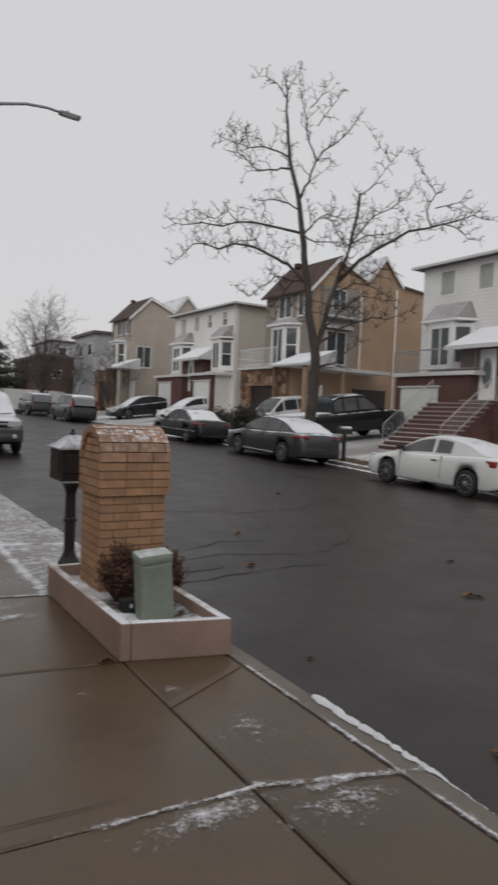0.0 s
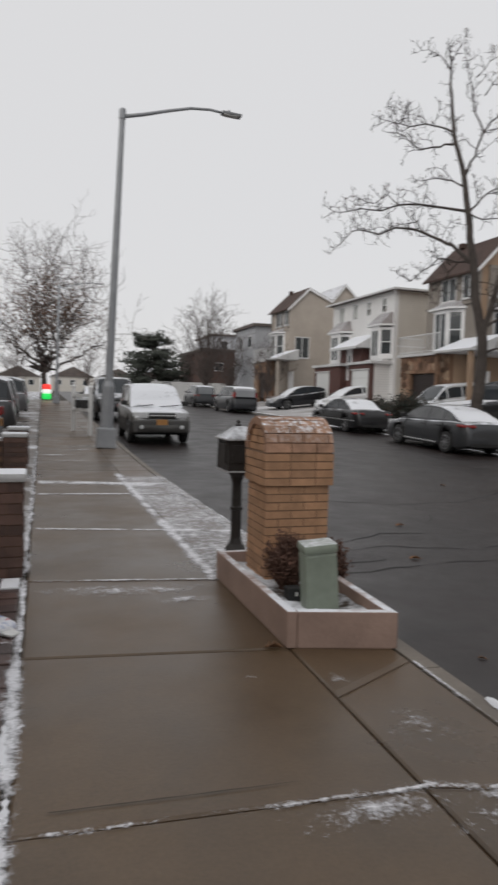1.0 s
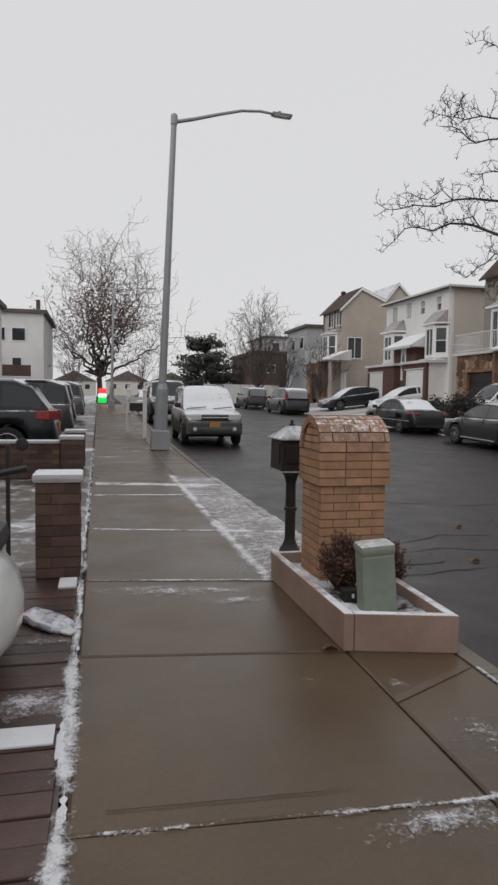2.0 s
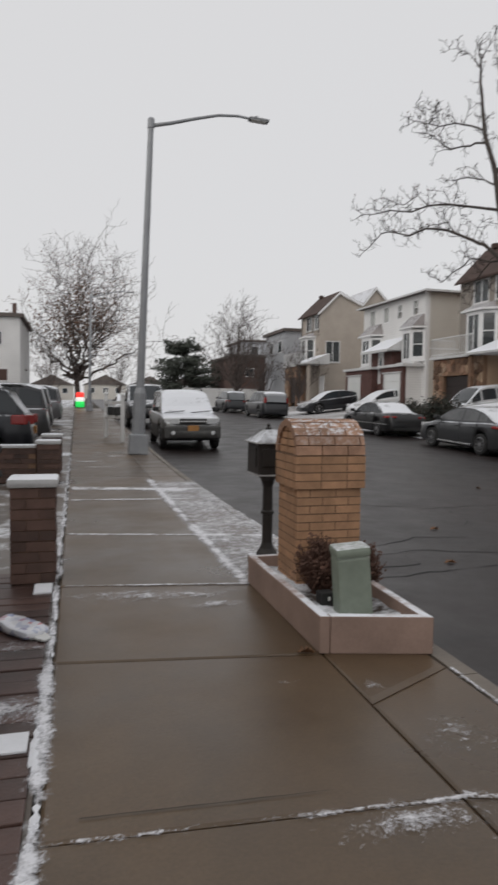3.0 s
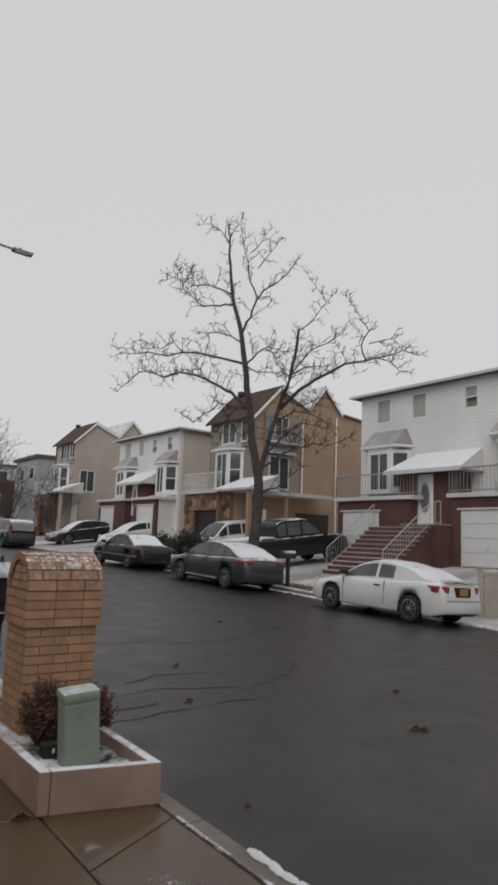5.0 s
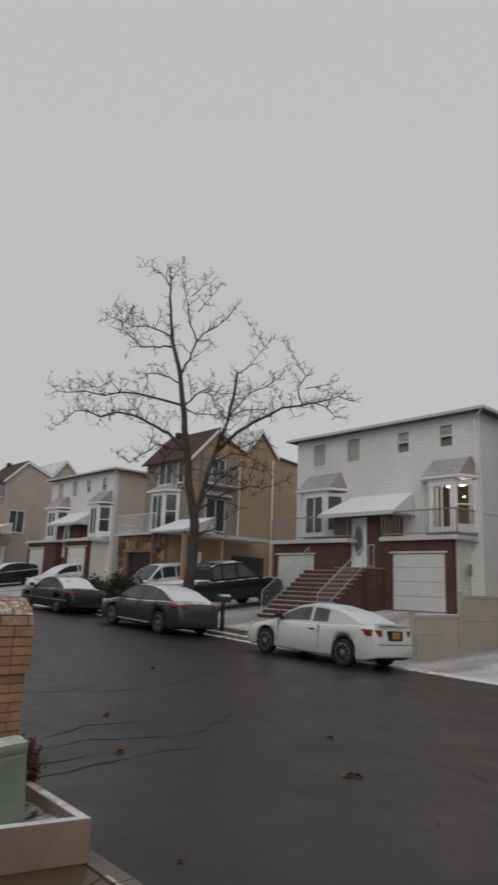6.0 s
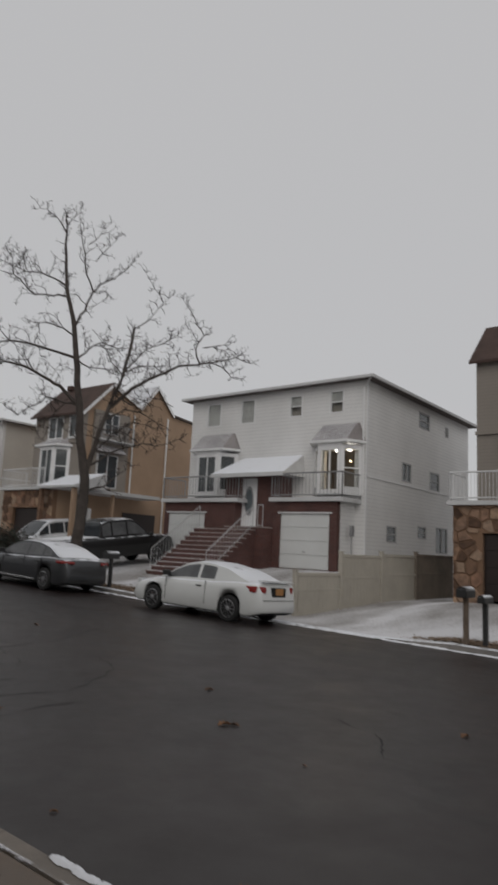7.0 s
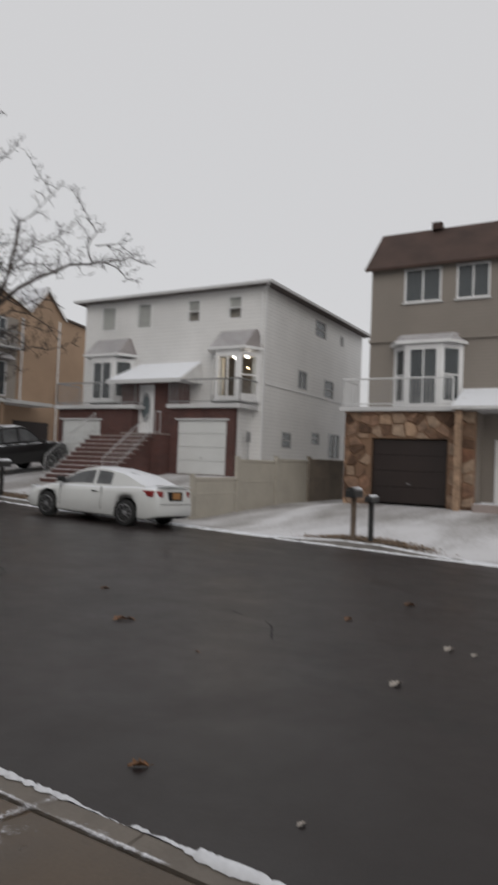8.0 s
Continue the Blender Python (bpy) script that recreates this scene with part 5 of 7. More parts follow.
def stone_face(house, x, y0, y1, z0, z1, hole, seed):
    """Field stones set into a wall face, each a lump of its own, round an opening."""
    rnd = random.Random(seed)
    part("stone_core", grid_wall("x", x, 0.25, y0, y1, z0, z1, [hole] if hole else []), MORTAR, house, "mortar between field stones")
    cells = []
    gap = 0.38
    for i in range(int((y1 - y0) / gap) + 1):
        for j in range(int((z1 - z0) / gap) + 1):
            cells.append((y0 + (i + 0.5 + rnd.uniform(-0.42, 0.42)) * gap, z0 + (j + 0.5 + rnd.uniform(-0.42, 0.42)) * gap))

    def clip(poly, nx, ny, c):
        """Keeps the side of a line where nx * u + ny * v <= c."""
        out = []
        for (a, b), (d, e) in zip(poly, poly[1:] + poly[:1]):
            p, q = nx * a + ny * b - c, nx * d + ny * e - c
            if p <= 0:
                out.append((a, b))
            if (p < 0) != (q < 0) and p != q:
                t = p / (p - q)
                out.append((a + (d - a) * t, b + (e - b) * t))
        return out

    for u, v in cells:
        poly = [(y0, z0), (y1, z0), (y1, z1), (y0, z1)]
        for a, b in cells:
            if (a, b) != (u, v) and abs(a - u) + abs(b - v) < 2.2:
                dx, dz = a - u, b - v
                ln = math.hypot(dx, dz)
                poly = clip(poly, dx / ln, dz / ln, (dx * (a + u) + dz * (b + v)) / (2 * ln) - 0.014)
        if hole:
            if hole[0] < u < hole[1] and v < hole[3]:
                continue
            if v > hole[3]:
                poly = clip(poly, 0, -1, -hole[3])
            elif u < hole[0]:
                poly = clip(poly, 1, 0, hole[0])
            else:
                poly = clip(poly, -1, 0, -hole[1])
        if len(poly) < 3:
            continue
        cy, cz = sum(p[0] for p in poly) / len(poly), sum(p[1] for p in poly) / len(poly)
        bm = bmesh.new()
        deep = rnd.uniform(0.02, 0.06)
        lo = [bm.verts.new((x + 0.01, a, b)) for a, b in poly]
        hi = [bm.verts.new((x - deep, a + (cy - a) * 0.14, b + (cz - b) * 0.14)) for a, b in poly]
        bm.faces.new(hi)
        for i in range(len(poly)):
            bm.faces.new((lo[i], lo[(i + 1) % len(poly)], hi[(i + 1) % len(poly)], hi[i]))
        bmesh.ops.remove_doubles(bm, verts=bm.verts, dist=0.004)
        bmesh.ops.recalc_face_normals(bm, faces=bm.faces)
        part("stone", bm, STONE, house)


def mansard_house(x, y, width, floor, eave, ridge, depth, front_mat, side_mat, label, seed, far=False, timber=False):
    """A narrow house: steep shingled front roof, gabled side wall, bay over a stone garage, balcony, porch roof."""
    h = thing("house", label, "house", pose(x, y, 0, 0, 0, TILT), "houses across the street")
    L = width
    w0, w1 = eave - 1.3, eave - 0.1
    slab = floor + 3.05
    b0, b1 = slab + 0.2, slab + 2.35
    sw = [(1.2, 2.1, eave - 0.9, eave + 0.1), (0.9, 2.2, b0 + 0.2, b1 - 0.3)] if not far else [(0.5, 1.6, eave - 0.9, eave + 0.2), (0.5, 1.8, b0 + 0.1, b1 - 0.3)]
    fh = [(L - 2.5, L - 1.2, w0, w1)] + ([(L - 4.1, L - 3.0, w0, w1)] if L > 3.6 else []) + [(L - 2.9, L - 1.3, b0 + 0.1, b1 - 0.1)]
    flat_box_shell(h, 0, depth, 0, L, floor - 0.5, eave - 0.0, front_mat, fh, [s for s in sw if s[3] < eave], side_mat)
    for wdw in fh[:-1]:
        window(h, "x", 0, *wdw, split=2, curtain=True)
    if far or L > 5:
        for wdw in sw:
            if wdw[3] < eave:
                window(h, "y", 0, *wdw, split=2, curtain=True)
    # upper storey stands a hand's width proud
    part("storey_band", box(-0.1, -0.002, -0.02, L + 0.02, b1 + 0.22, b1 + 0.34), front_mat, h)
    # gabled side wall above the eaves and the roof slopes
    p1, va, p2, en = (1.6, ridge), (3.7, ridge - 0.9), (4.9, ridge + 0.55), (6.3, eave + 0.9)
    poly = [(0.0, eave), p1, va, p2, en, (depth, eave + 0.7), (depth, eave)]
    g = bmesh.new()
    add_prism(g, poly, "y", 0.0, 0.2)
    part("gable", g, side_mat, h)
    g = bmesh.new()
    add_prism(g, poly, "y", L - 0.2, L)
    part("gable", g, side_mat, h)
    up = 0.1
    pts = [(-0.28, eave - 0.12), p1, va, p2, en, (depth + 0.2, eave + 0.7)]
    for k, (a, b) in enumerate(zip(pts, pts[1:])):
        g = bmesh.new()
        add_prism(g, [(a[0], a[1] + 0.004), (b[0], b[1] + 0.004), (b[0], b[1] + up), (a[0], a[1] + up)], "y", -0.18, L + 0.18)
        part("roof_slope", g, SHINGLE if k == 0 else SHINGLE_SNOW, h, "brown shingle slope" if k == 0 else "roof slope under snow")
    for a, b in zip(pts[:4], pts[1:5]):
        g = bmesh.new()
        add_prism(g, [(a[0], a[1] - 0.14), (b[0], b[1] - 0.14), (b[0], b[1] + 0.06), (a[0], a[1] + 0.06)], "y", -0.21, -0.183)
        part("rake_board", g, TRIM, h)
    part("chimney_cap", box(1.3, 1.6, L * 0.75, L * 0.75 + 0.35, ridge, ridge + 0.25), SHINGLE, h)
    bay(h, -0.6, L - 3.3, L - 0.9, b0, b1, curtain="half", split=2)
    hood_roof(h, -0.7, L - 3.35, L - 0.85, L - 3.1, L - 1.1, b1 + 0.12, b1 + 0.45)
    # stone garage with a balcony on top
    ga, gb = L - 3.15, L - 0.62
    stone_face(h, -1.3, L - 4.0, L + 0.35, floor - 0.4, slab, (ga, gb, floor - 0.4, floor + 2.15), seed)
    part("garage_side", box(-1.05, 0, L + 0.1, L + 0.35, floor - 0.5, slab), side_mat, h)
    part("garage_side", box(-1.05, 0, L - 4.0, L - 3.8, floor - 0.5, slab), side_mat, h)
    garage_door(h, -1.2, ga, gb, floor, floor + 2.12, GARAGE_DARK, "dark brown garage door")
    part("balcony_slab", box(-1.5, 0, L - 4.1, L + 0.5, slab, slab + 0.14, 0.01), GREY_TRIM, h, "pale balcony slab edged with snow")
    railing(h, [(0, L + 0.42, slab + 0.14), (-1.42, L + 0.42, slab + 0.14), (-1.42, L - 3.3, slab + 0.14)], 0.95, PALE_RAIL, 0.12)
    # porch roof between the halves
    g = bmesh.new()
    add_prism(g, [(-0.0, 0.85), (-1.9, 0.1), (-1.9, 0.0), (0, 0.0)], "y", L - 6.4, L - 3.35)
    for v in g.verts:
        v.co.z += slab + 0.02
    part("porch_roof", g, AWNING, h, "sloping porch roof under snow")
    for k in range(2):
        part("porch_post", box(-1.75, -1.55, L - 6.2 + 2.55 * k, L - 6.0 + 2.55 * k, floor - 0.3, slab), STONE if k else side_mat, h)
    part("porch_floor", box(-1.8, 0, L - 6.4, L - 4.05, floor - 0.4, floor + 0.15), TREAD, h)
    part("porch_door", box(-0.05, -0.002, L - 5.4, L - 4.4, floor + 0.15, floor + 2.2), TRIM, h, "pale door under the porch")
    if L < 5 and not far:
        # the side wall carries a bay under a hood, and a slab roof over a recess
        for (a, b, c, d) in sw:
            g = bmesh.new()
            add_box(g, a - 0.06, b + 0.06, -0.2, -0.002, c - 0.06, d + 0.06)
            fr = part("side_window", g, GREY_TRIM, h)
            for q in range(2):
                u = a + (b - a) * q / 2
                part("pane", box(u + 0.04, u + (b - a) / 2 - 0.04, -0.21, -0.203, c, d), GLASS_DARK, fr)
        g = bmesh.new()
        add_prism(g, [(-0.55, 0.0), (-0.5, 0.06), (-0.002, 0.5), (-0.002, 0.0)], "x", sw[1][0] - 0.3, sw[1][1] + 0.3)
        for v in g.verts:
            v.co.z += sw[1][3] + 0.15
        part("side_hood", g, HOOD, h, "shingle hood over the side window")
        part("side_bay", box(sw[1][0] - 0.35, sw[1][1] + 0.75, -0.15, -0.002, slab + 0.1, eave + 0.25), GREY_SIDING, h, "grey-sided bay on the tan wall")
        part("side_balcony", box(sw[1][0] - 0.3, sw[1][1] + 0.7, -0.7, -0.152, sw[1][3] + 0.72, sw[1][3] + 0.8), GREY_TRIM, h)
        railing(h, [(sw[1][0] - 0.25, -0.66, sw[1][3] + 0.8), (sw[1][1] + 0.65, -0.66, sw[1][3] + 0.8)], 0.75, IRON_RAIL, 0.12)
        part("porch_garage", box(-0.09, -0.06, 0.15, 1.75, floor, floor + 2.05), GARAGE_WHITE, h, "white garage door under the porch")
        part("side_slab", box(-0.3, 4.2, -1.6, -0.002, slab - 0.1, slab + 0.08, 0.01), GREY_TRIM, h, "pale slab roof with a gutter")
        part("side_post", box(1.0, 1.14, -1.5, -1.36, floor - 0.3, slab - 0.1), side_mat, h)
        part("side_garage", box(3.0, 5.4, -0.06, -0.002, floor, floor + 2.2), GARAGE_DARK, h, "dark recessed garage door")
        part("downspout", tube([(3.3, -0.08, eave + 0.4), (3.3, -0.08, slab + 0.1)], 0.045, 6), TRIM, h)
        part("downspout", tube([(5.9, -0.08, eave + 0.7), (5.9, -0.08, floor)], 0.045, 6), TRIM, h)
    if timber:
        for k in range(4):
            part("timber", box(-0.05, -0.002, 0.2 + k * (L - 0.5) / 3, 0.32 + k * (L - 0.5) / 3, eave - 1.6, eave), GARAGE_DARK, h)
        part("timber", box(-0.055, -0.004, 0.0, L, eave - 1.72, eave - 1.6), GARAGE_DARK, h)
    return h


m, n, l, p = shader("dark_window_glass")
p.inputs["Base Color"].default_value = (0.03, 0.035, 0.04, 1)
p.inputs["Roughness"].default_value = 0.05
GLASS_DARK = m
mansard_house(23.1, 0.13, 8.5, 0.17, 8.45, 10.15, 10.0, GREY_SIDING, GREY_SIDING, "taupe-sided house with a mansard roof and stone garage", 3)
mansard_house(20.35, 28.2, 4.25, 0.85, 8.05, 9.85, 8.3, GREY_SIDING, TAN_STUCCO, "grey-fronted house with tan gabled side wall", 5)
mansard_house(19.3, 51.5, 4.3, 1.55, 8.9, 10.6, 8.0, BEIGE_STUCCO, BEIGE_STUCCO, "beige half-timbered house with twin gables", 7, far=True, timber=True)

# ---- fence between the lots ----
VINYL = surface("beige_vinyl_fence", (0.40, 0.37, 0.315), 0.6, var=0.1, big=1.5, fine=20, bump=0.06)
fence = thing("fence", "beige vinyl privacy fence stepping down to the street", "fence")
FY = 11.05
BROWN_BOARD = surface("weathered_brown_boards", (0.20, 0.165, 0.13), 0.75, var=0.25, big=1.5, fine=20, bump=0.1)
for x0, x1, top in ((15.66, 17.95, 0.85), (18.05, 20.5, 1.43), (20.6, 23.1, 1.5), (23.2, 26.6, 1.56)):
    mat = VINYL if x0 < 23 else BROWN_BOARD
    zb = min(lot_z(x0, FY - 0.3), lot_z(x1, FY - 0.3)) - 0.05
    for k in range(int((x1 - x0) / 0.21) + 1):
        a = x0 + 0.08 + 0.21 * k
        if a + 0.2 < x1:
            part("board", box(a, a + 0.206, FY - 0.02, FY + 0.02, zb + 0.08, top - 0.06), mat, fence)
    for lo, hi, d in ((top - 0.09, top, 0.04), (zb + 0.02, zb + 0.14, 0.035), ((zb + top) / 2 + 0.1, (zb + top) / 2 + 0.17, 0.03)):
        part("rail", box(x0, x1, FY - d, FY + d, lo, hi, 0.008), mat, fence)
    post = part("post", box(x0 - 0.12, x0 - 0.002, FY - 0.06, FY + 0.06, zb - 0.3, top + 0.06, 0.01), mat, fence)
    part("post_cap", box(x0 - 0.14, x0 + 0.018, FY - 0.08, FY + 0.08, top + 0.062, top + 0.09, 0.012), mat, post)

# utility meter on the white house's flank
meter = thing("electric_meter", "grey electric meter with a conduit on the side wall", "meter", pose(22.5, 12.85, 0, 0, 0, TILT))
part("housing", box(-0.75, -0.55, 0.14, 0.25, 2.1, 2.5, 0.02), IRON_RAIL, meter)
part("conduit", tube([(-0.65, 0.2, 2.1), (-0.65, 0.2, 1.4)], 0.025, 6), IRON_RAIL, meter)

# ---- parked vehicles; local x runs forward, z up, the origin on the ground at mid-length ----
def paint(name, col, snow=0.55, metal=0.3, rough=0.32):
    return surface(name, col, rough, var=0.06, big=0.9, fine=25, bump=0.0, metal=metal, snow=snow, coat=0.22)


RUBBER = surface("tyre_rubber", (0.018, 0.018, 0.018), 0.8, var=0.2)
ALLOY = surface("alloy_wheel", (0.42, 0.42, 0.43), 0.35, var=0.1, metal=0.8)
UNDER = surface("dark_underbody", (0.012, 0.012, 0.012), 0.8)
CAR_GLASS = GLASS_DARK
FROSTED = surface("snow_dusted_glass", (0.16, 0.17, 0.18), 0.3, var=0.15, snow=1.0)
DUSTED_GLASS = surface("lightly_frosted_glass", (0.11, 0.113, 0.117), 0.35, var=0.35, big=3, fine=30)
RED_LENS = surface("red_lens", (0.26, 0.022, 0.02), 0.25, var=0.1, coat=0.5)
CLEAR_LENS = surface("clear_lens", (0.62, 0.63, 0.64), 0.15, var=0.1, coat=0.5)
PLATE = surface("amber_plate", (0.42, 0.2, 0.06), 0.5, var=0.2)
CHROME = surface("chrome", (0.6, 0.6, 0.6), 0.2, var=0.05, metal=0.9)
BLACK_TRIM = surface("black_trim", (0.02, 0.02, 0.02), 0.5)


def lerp_line(pts, x):
    if x <= pts[0][0]:
        return pts[0][1]
    for (a, p), (b, q) in zip(pts, pts[1:]):
        if x <= b:
            k = (x - a) / (b - a) if b > a else 0
            k = k * k * (3 - 2 * k) * 0.35 + k * 0.65
            return p + (q - p) * k
    return pts[-1][1]


def islands(bm):
    """Splits a bmesh into its unconnected pieces."""
    bm.faces.index_update()
    left, out = set(bm.faces), []
    for first in list(bm.faces):
        if first not in left:
            continue
        left.discard(first)
        todo, got = [first], []
        while todo:
            fc = todo.pop()
            got.append(fc)
            for v in fc.verts:
                for g in v.link_faces:
                    if g in left:
                        left.discard(g)
                        todo.append(g)
        got.sort(key=lambda fc: fc.index)
        nb, seen = bmesh.new(), {}
        for fc in got:
            nb.faces.new([seen.setdefault(v, None) or seen.update({v: nb.verts.new(v.co)}) or seen[v] for v in fc.verts])
        out.append(nb)
    bm.free()
    return out


def car(name, label, at, L, W, belt, roof, wheels, radius, body, windscreen=None, rear=None, clear=0.2, pillars=(), spokes=10, side_glass=None, cladding=None, roof_in=0.72, quarter=-9.0):
    """belt: (x, z) of the body's upper line from rear to front; roof: the same for the cabin; wheels: rear and front axle."""
    ob = thing(name, label, "car" if name != "pickup_truck" else "truck", at, "parked vehicles")
    hw = W / 2
    R = radius + 0.055
    xs = sorted({-L / 2 + L * k / 44 for k in range(45)} | {w + R * math.sin(a) for w in wheels for a in [math.pi * (k / 10 - 0.5) for k in range(11)]} | {w + s * (R + 0.004) for w in wheels for s in (-1, 1)})
    xs = [x for x in xs if -L / 2 <= x <= L / 2]

    def half(x):
        u = abs(x) / (L / 2)
        return hw * (1 - 0.05 * u ** 2 - 0.16 * max(0, (u - 0.82) / 0.18) ** 2.2)

    def low(x):
        for w in wheels:
            if abs(x - w) < R:
                return radius + math.sqrt(max(0, R * R - (x - w) ** 2))
        u = abs(x) / (L / 2)
        return clear + 0.1 * max(0, (u - 0.86) / 0.14)

    bm, rows = bmesh.new(), []
    for x in xs:
        z0, z1, w = low(x), lerp_line(belt, x), half(x)
        z0 = min(z0, z1 - 0.1)
        mid = clear + (z1 - clear) * 0.55
        sec = [(0.0, z0), (w * 0.6, z0), (w * 0.94, z0), (w * 0.985, max(z0 + 0.015, min(z1 - 0.08, z0 + 0.05))), (w, max(z0 + 0.03, mid)), (w * 0.985, max(z0 + 0.045, z1 - 0.14)), (w * 0.95, max(z0 + 0.06, z1 - 0.05)), (w * 0.88, z1 - 0.012), (w * 0.6, z1 + 0.012), (0.0, z1 + 0.025)]
        pts = [(y, z) for y, z in sec] + [(-y, z) for y, z in sec[-2:0:-1]]
        rows.append([bm.verts.new((x, y, z)) for y, z in pts])
    k = len(rows[0])
    for a, b in zip(rows, rows[1:]):
        for i in range(k):
            fc = bm.faces.new((a[i], a[(i + 1) % k], b[(i + 1) % k], b[i]))
            if i in (0, 1, k - 1, k - 2) or (cladding and (i in (2, 3) or i in (k - 3, k - 4))):
                fc.material_index = 1
    bm.faces.new(rows[0]), bm.faces.new(rows[-1][::-1])
    bmesh.ops.recalc_face_normals(bm, faces=bm.faces)
    shell = part("body", bm, [body, cladding or UNDER], ob, smooth=True)

    # cabin
    ra, rb = roof[0][0], roof[-1][0]
    cx = sorted({ra + (rb - ra) * q / 22 for q in range(23)} | {p[0] for p in roof} | {x + d for x in pillars for d in (-0.045, 0.045)})
    sides, sides_r, top, scr, back, frame_bm = bmesh.new(), bmesh.new(), bmesh.new(), bmesh.new(), bmesh.new(), bmesh.new()
    z_roof = max(p[1] for p in roof)

    def ring(x):
        zb, zt = lerp_line(belt, x) - 0.02, max(lerp_line(roof, x), lerp_line(belt, x) - 0.015)
        f = clamp((zt - zb) / (z_roof - zb + 1e-6))
        wb = half(x) * 0.90
        wt = wb + (hw * roof_in - wb) * f
        out = [(wb, zb)]
        for q in (0.12, 0.82, 0.93):
            out.append((wb + (wt - wb) * q, zb + (zt - zb) * q))
        out += [(wt * 0.9, zt - 0.012 * f), (wt * 0.55, zt + 0.018 * f), (0, zt + 0.028 * f)]
        return out

    front_x = [p[0] for p in roof if p[1] > z_roof - 0.09][-1]
    rear_x = [p[0] for p in roof if p[1] > z_roof - 0.09][0]
    for x0, x1 in zip(cx, cx[1:]):
        r0, r1 = ring(x0), ring(x1)
        xm = (x0 + x1) / 2
        for s in (1, -1):
            for i in range(6):
                quad = [(x0, s * r0[i][0], r0[i][1]), (x1, s * r1[i][0], r1[i][1]), (x1, s * r1[i + 1][0], r1[i + 1][1]), (x0, s * r0[i + 1][0], r0[i + 1][1])]
                tall = min(r0[3][1] - r0[0][1], r1[3][1] - r1[0][1])
                if i >= 3:
                    dst = scr if xm > front_x else back if xm < rear_x else top
                    if i == 3 and dst is not top:
                        dst = frame_bm
                elif i in (1,) and tall > 0.13 and not any(abs(xm - p) < 0.05 for p in pillars) and max(ra + 0.12, quarter) < xm < rb - 0.12:
                    dst = sides if s > 0 else sides_r
                else:
                    dst = frame_bm
                vs = [dst.verts.new(q) for q in quad]
                if s < 0:
                    vs.reverse()
                try:
                    dst.faces.new(vs)
                except ValueError:
                    pass
    for nm, b, mat, lab in (("side_glass", sides, side_glass or CAR_GLASS, ""), ("side_glass", sides_r, side_glass or CAR_GLASS, ""), ("roof", top, body, ""), ("windscreen", scr, windscreen or CAR_GLASS, ""), ("rear_window", back, rear or CAR_GLASS, ""), ("roof_frame", frame_bm, body, "")):
        bmesh.ops.remove_doubles(b, verts=b.verts, dist=0.002)
        bmesh.ops.recalc_face_normals(b, faces=b.faces)
        for isle in islands(b):
            part(nm, isle, mat, ob, lab, smooth=nm != "roof_frame")

    # wheels
    for w in wheels:
        for s in (1, -1):
            tyre = part("wheel", lathe([(radius * 0.66, -0.1), (radius * 0.9, -0.105), (radius * 0.99, -0.08), (radius, -0.03), (radius, 0.05), (radius * 0.98, 0.09), (radius * 0.9, 0.105), (radius * 0.66, 0.098)], 24, "y"), RUBBER, ob, "black tyre", smooth=True, at=Matrix.Translation((w, s * (hw - 0.115), radius)) @ pose(0, 0, 0, 0, 0, 0 if s > 0 else 180))
            rim = bmesh.new()
            add_lathe(rim, [(radius * 0.6, 0.02), (radius * 0.68, 0.1), (radius * 0.64, 0.104), (radius * 0.58, 0.04)], 24, "y")
            for q in range(spokes):
                a = 2 * math.pi * q / spokes
                vs = add_box(rim, 0.03, radius * 0.65, 0.07, 0.098, -0.017, 0.017)
                bmesh.ops.transform(rim, matrix=Matrix.Rotation(a, 4, "Y"), verts=vs)
            add_lathe(rim, [(0.02, 0.02), (0.055, 0.06), (0.055, 0.1), (0.03, 0.108)], 12, "y")
            part("rim", rim, ALLOY, tyre, "silver spoked rim")
            part("hub", lathe([(radius * 0.6, 0.0), (radius * 0.6, 0.03)], 20, "y"), UNDER, tyre)
    return ob


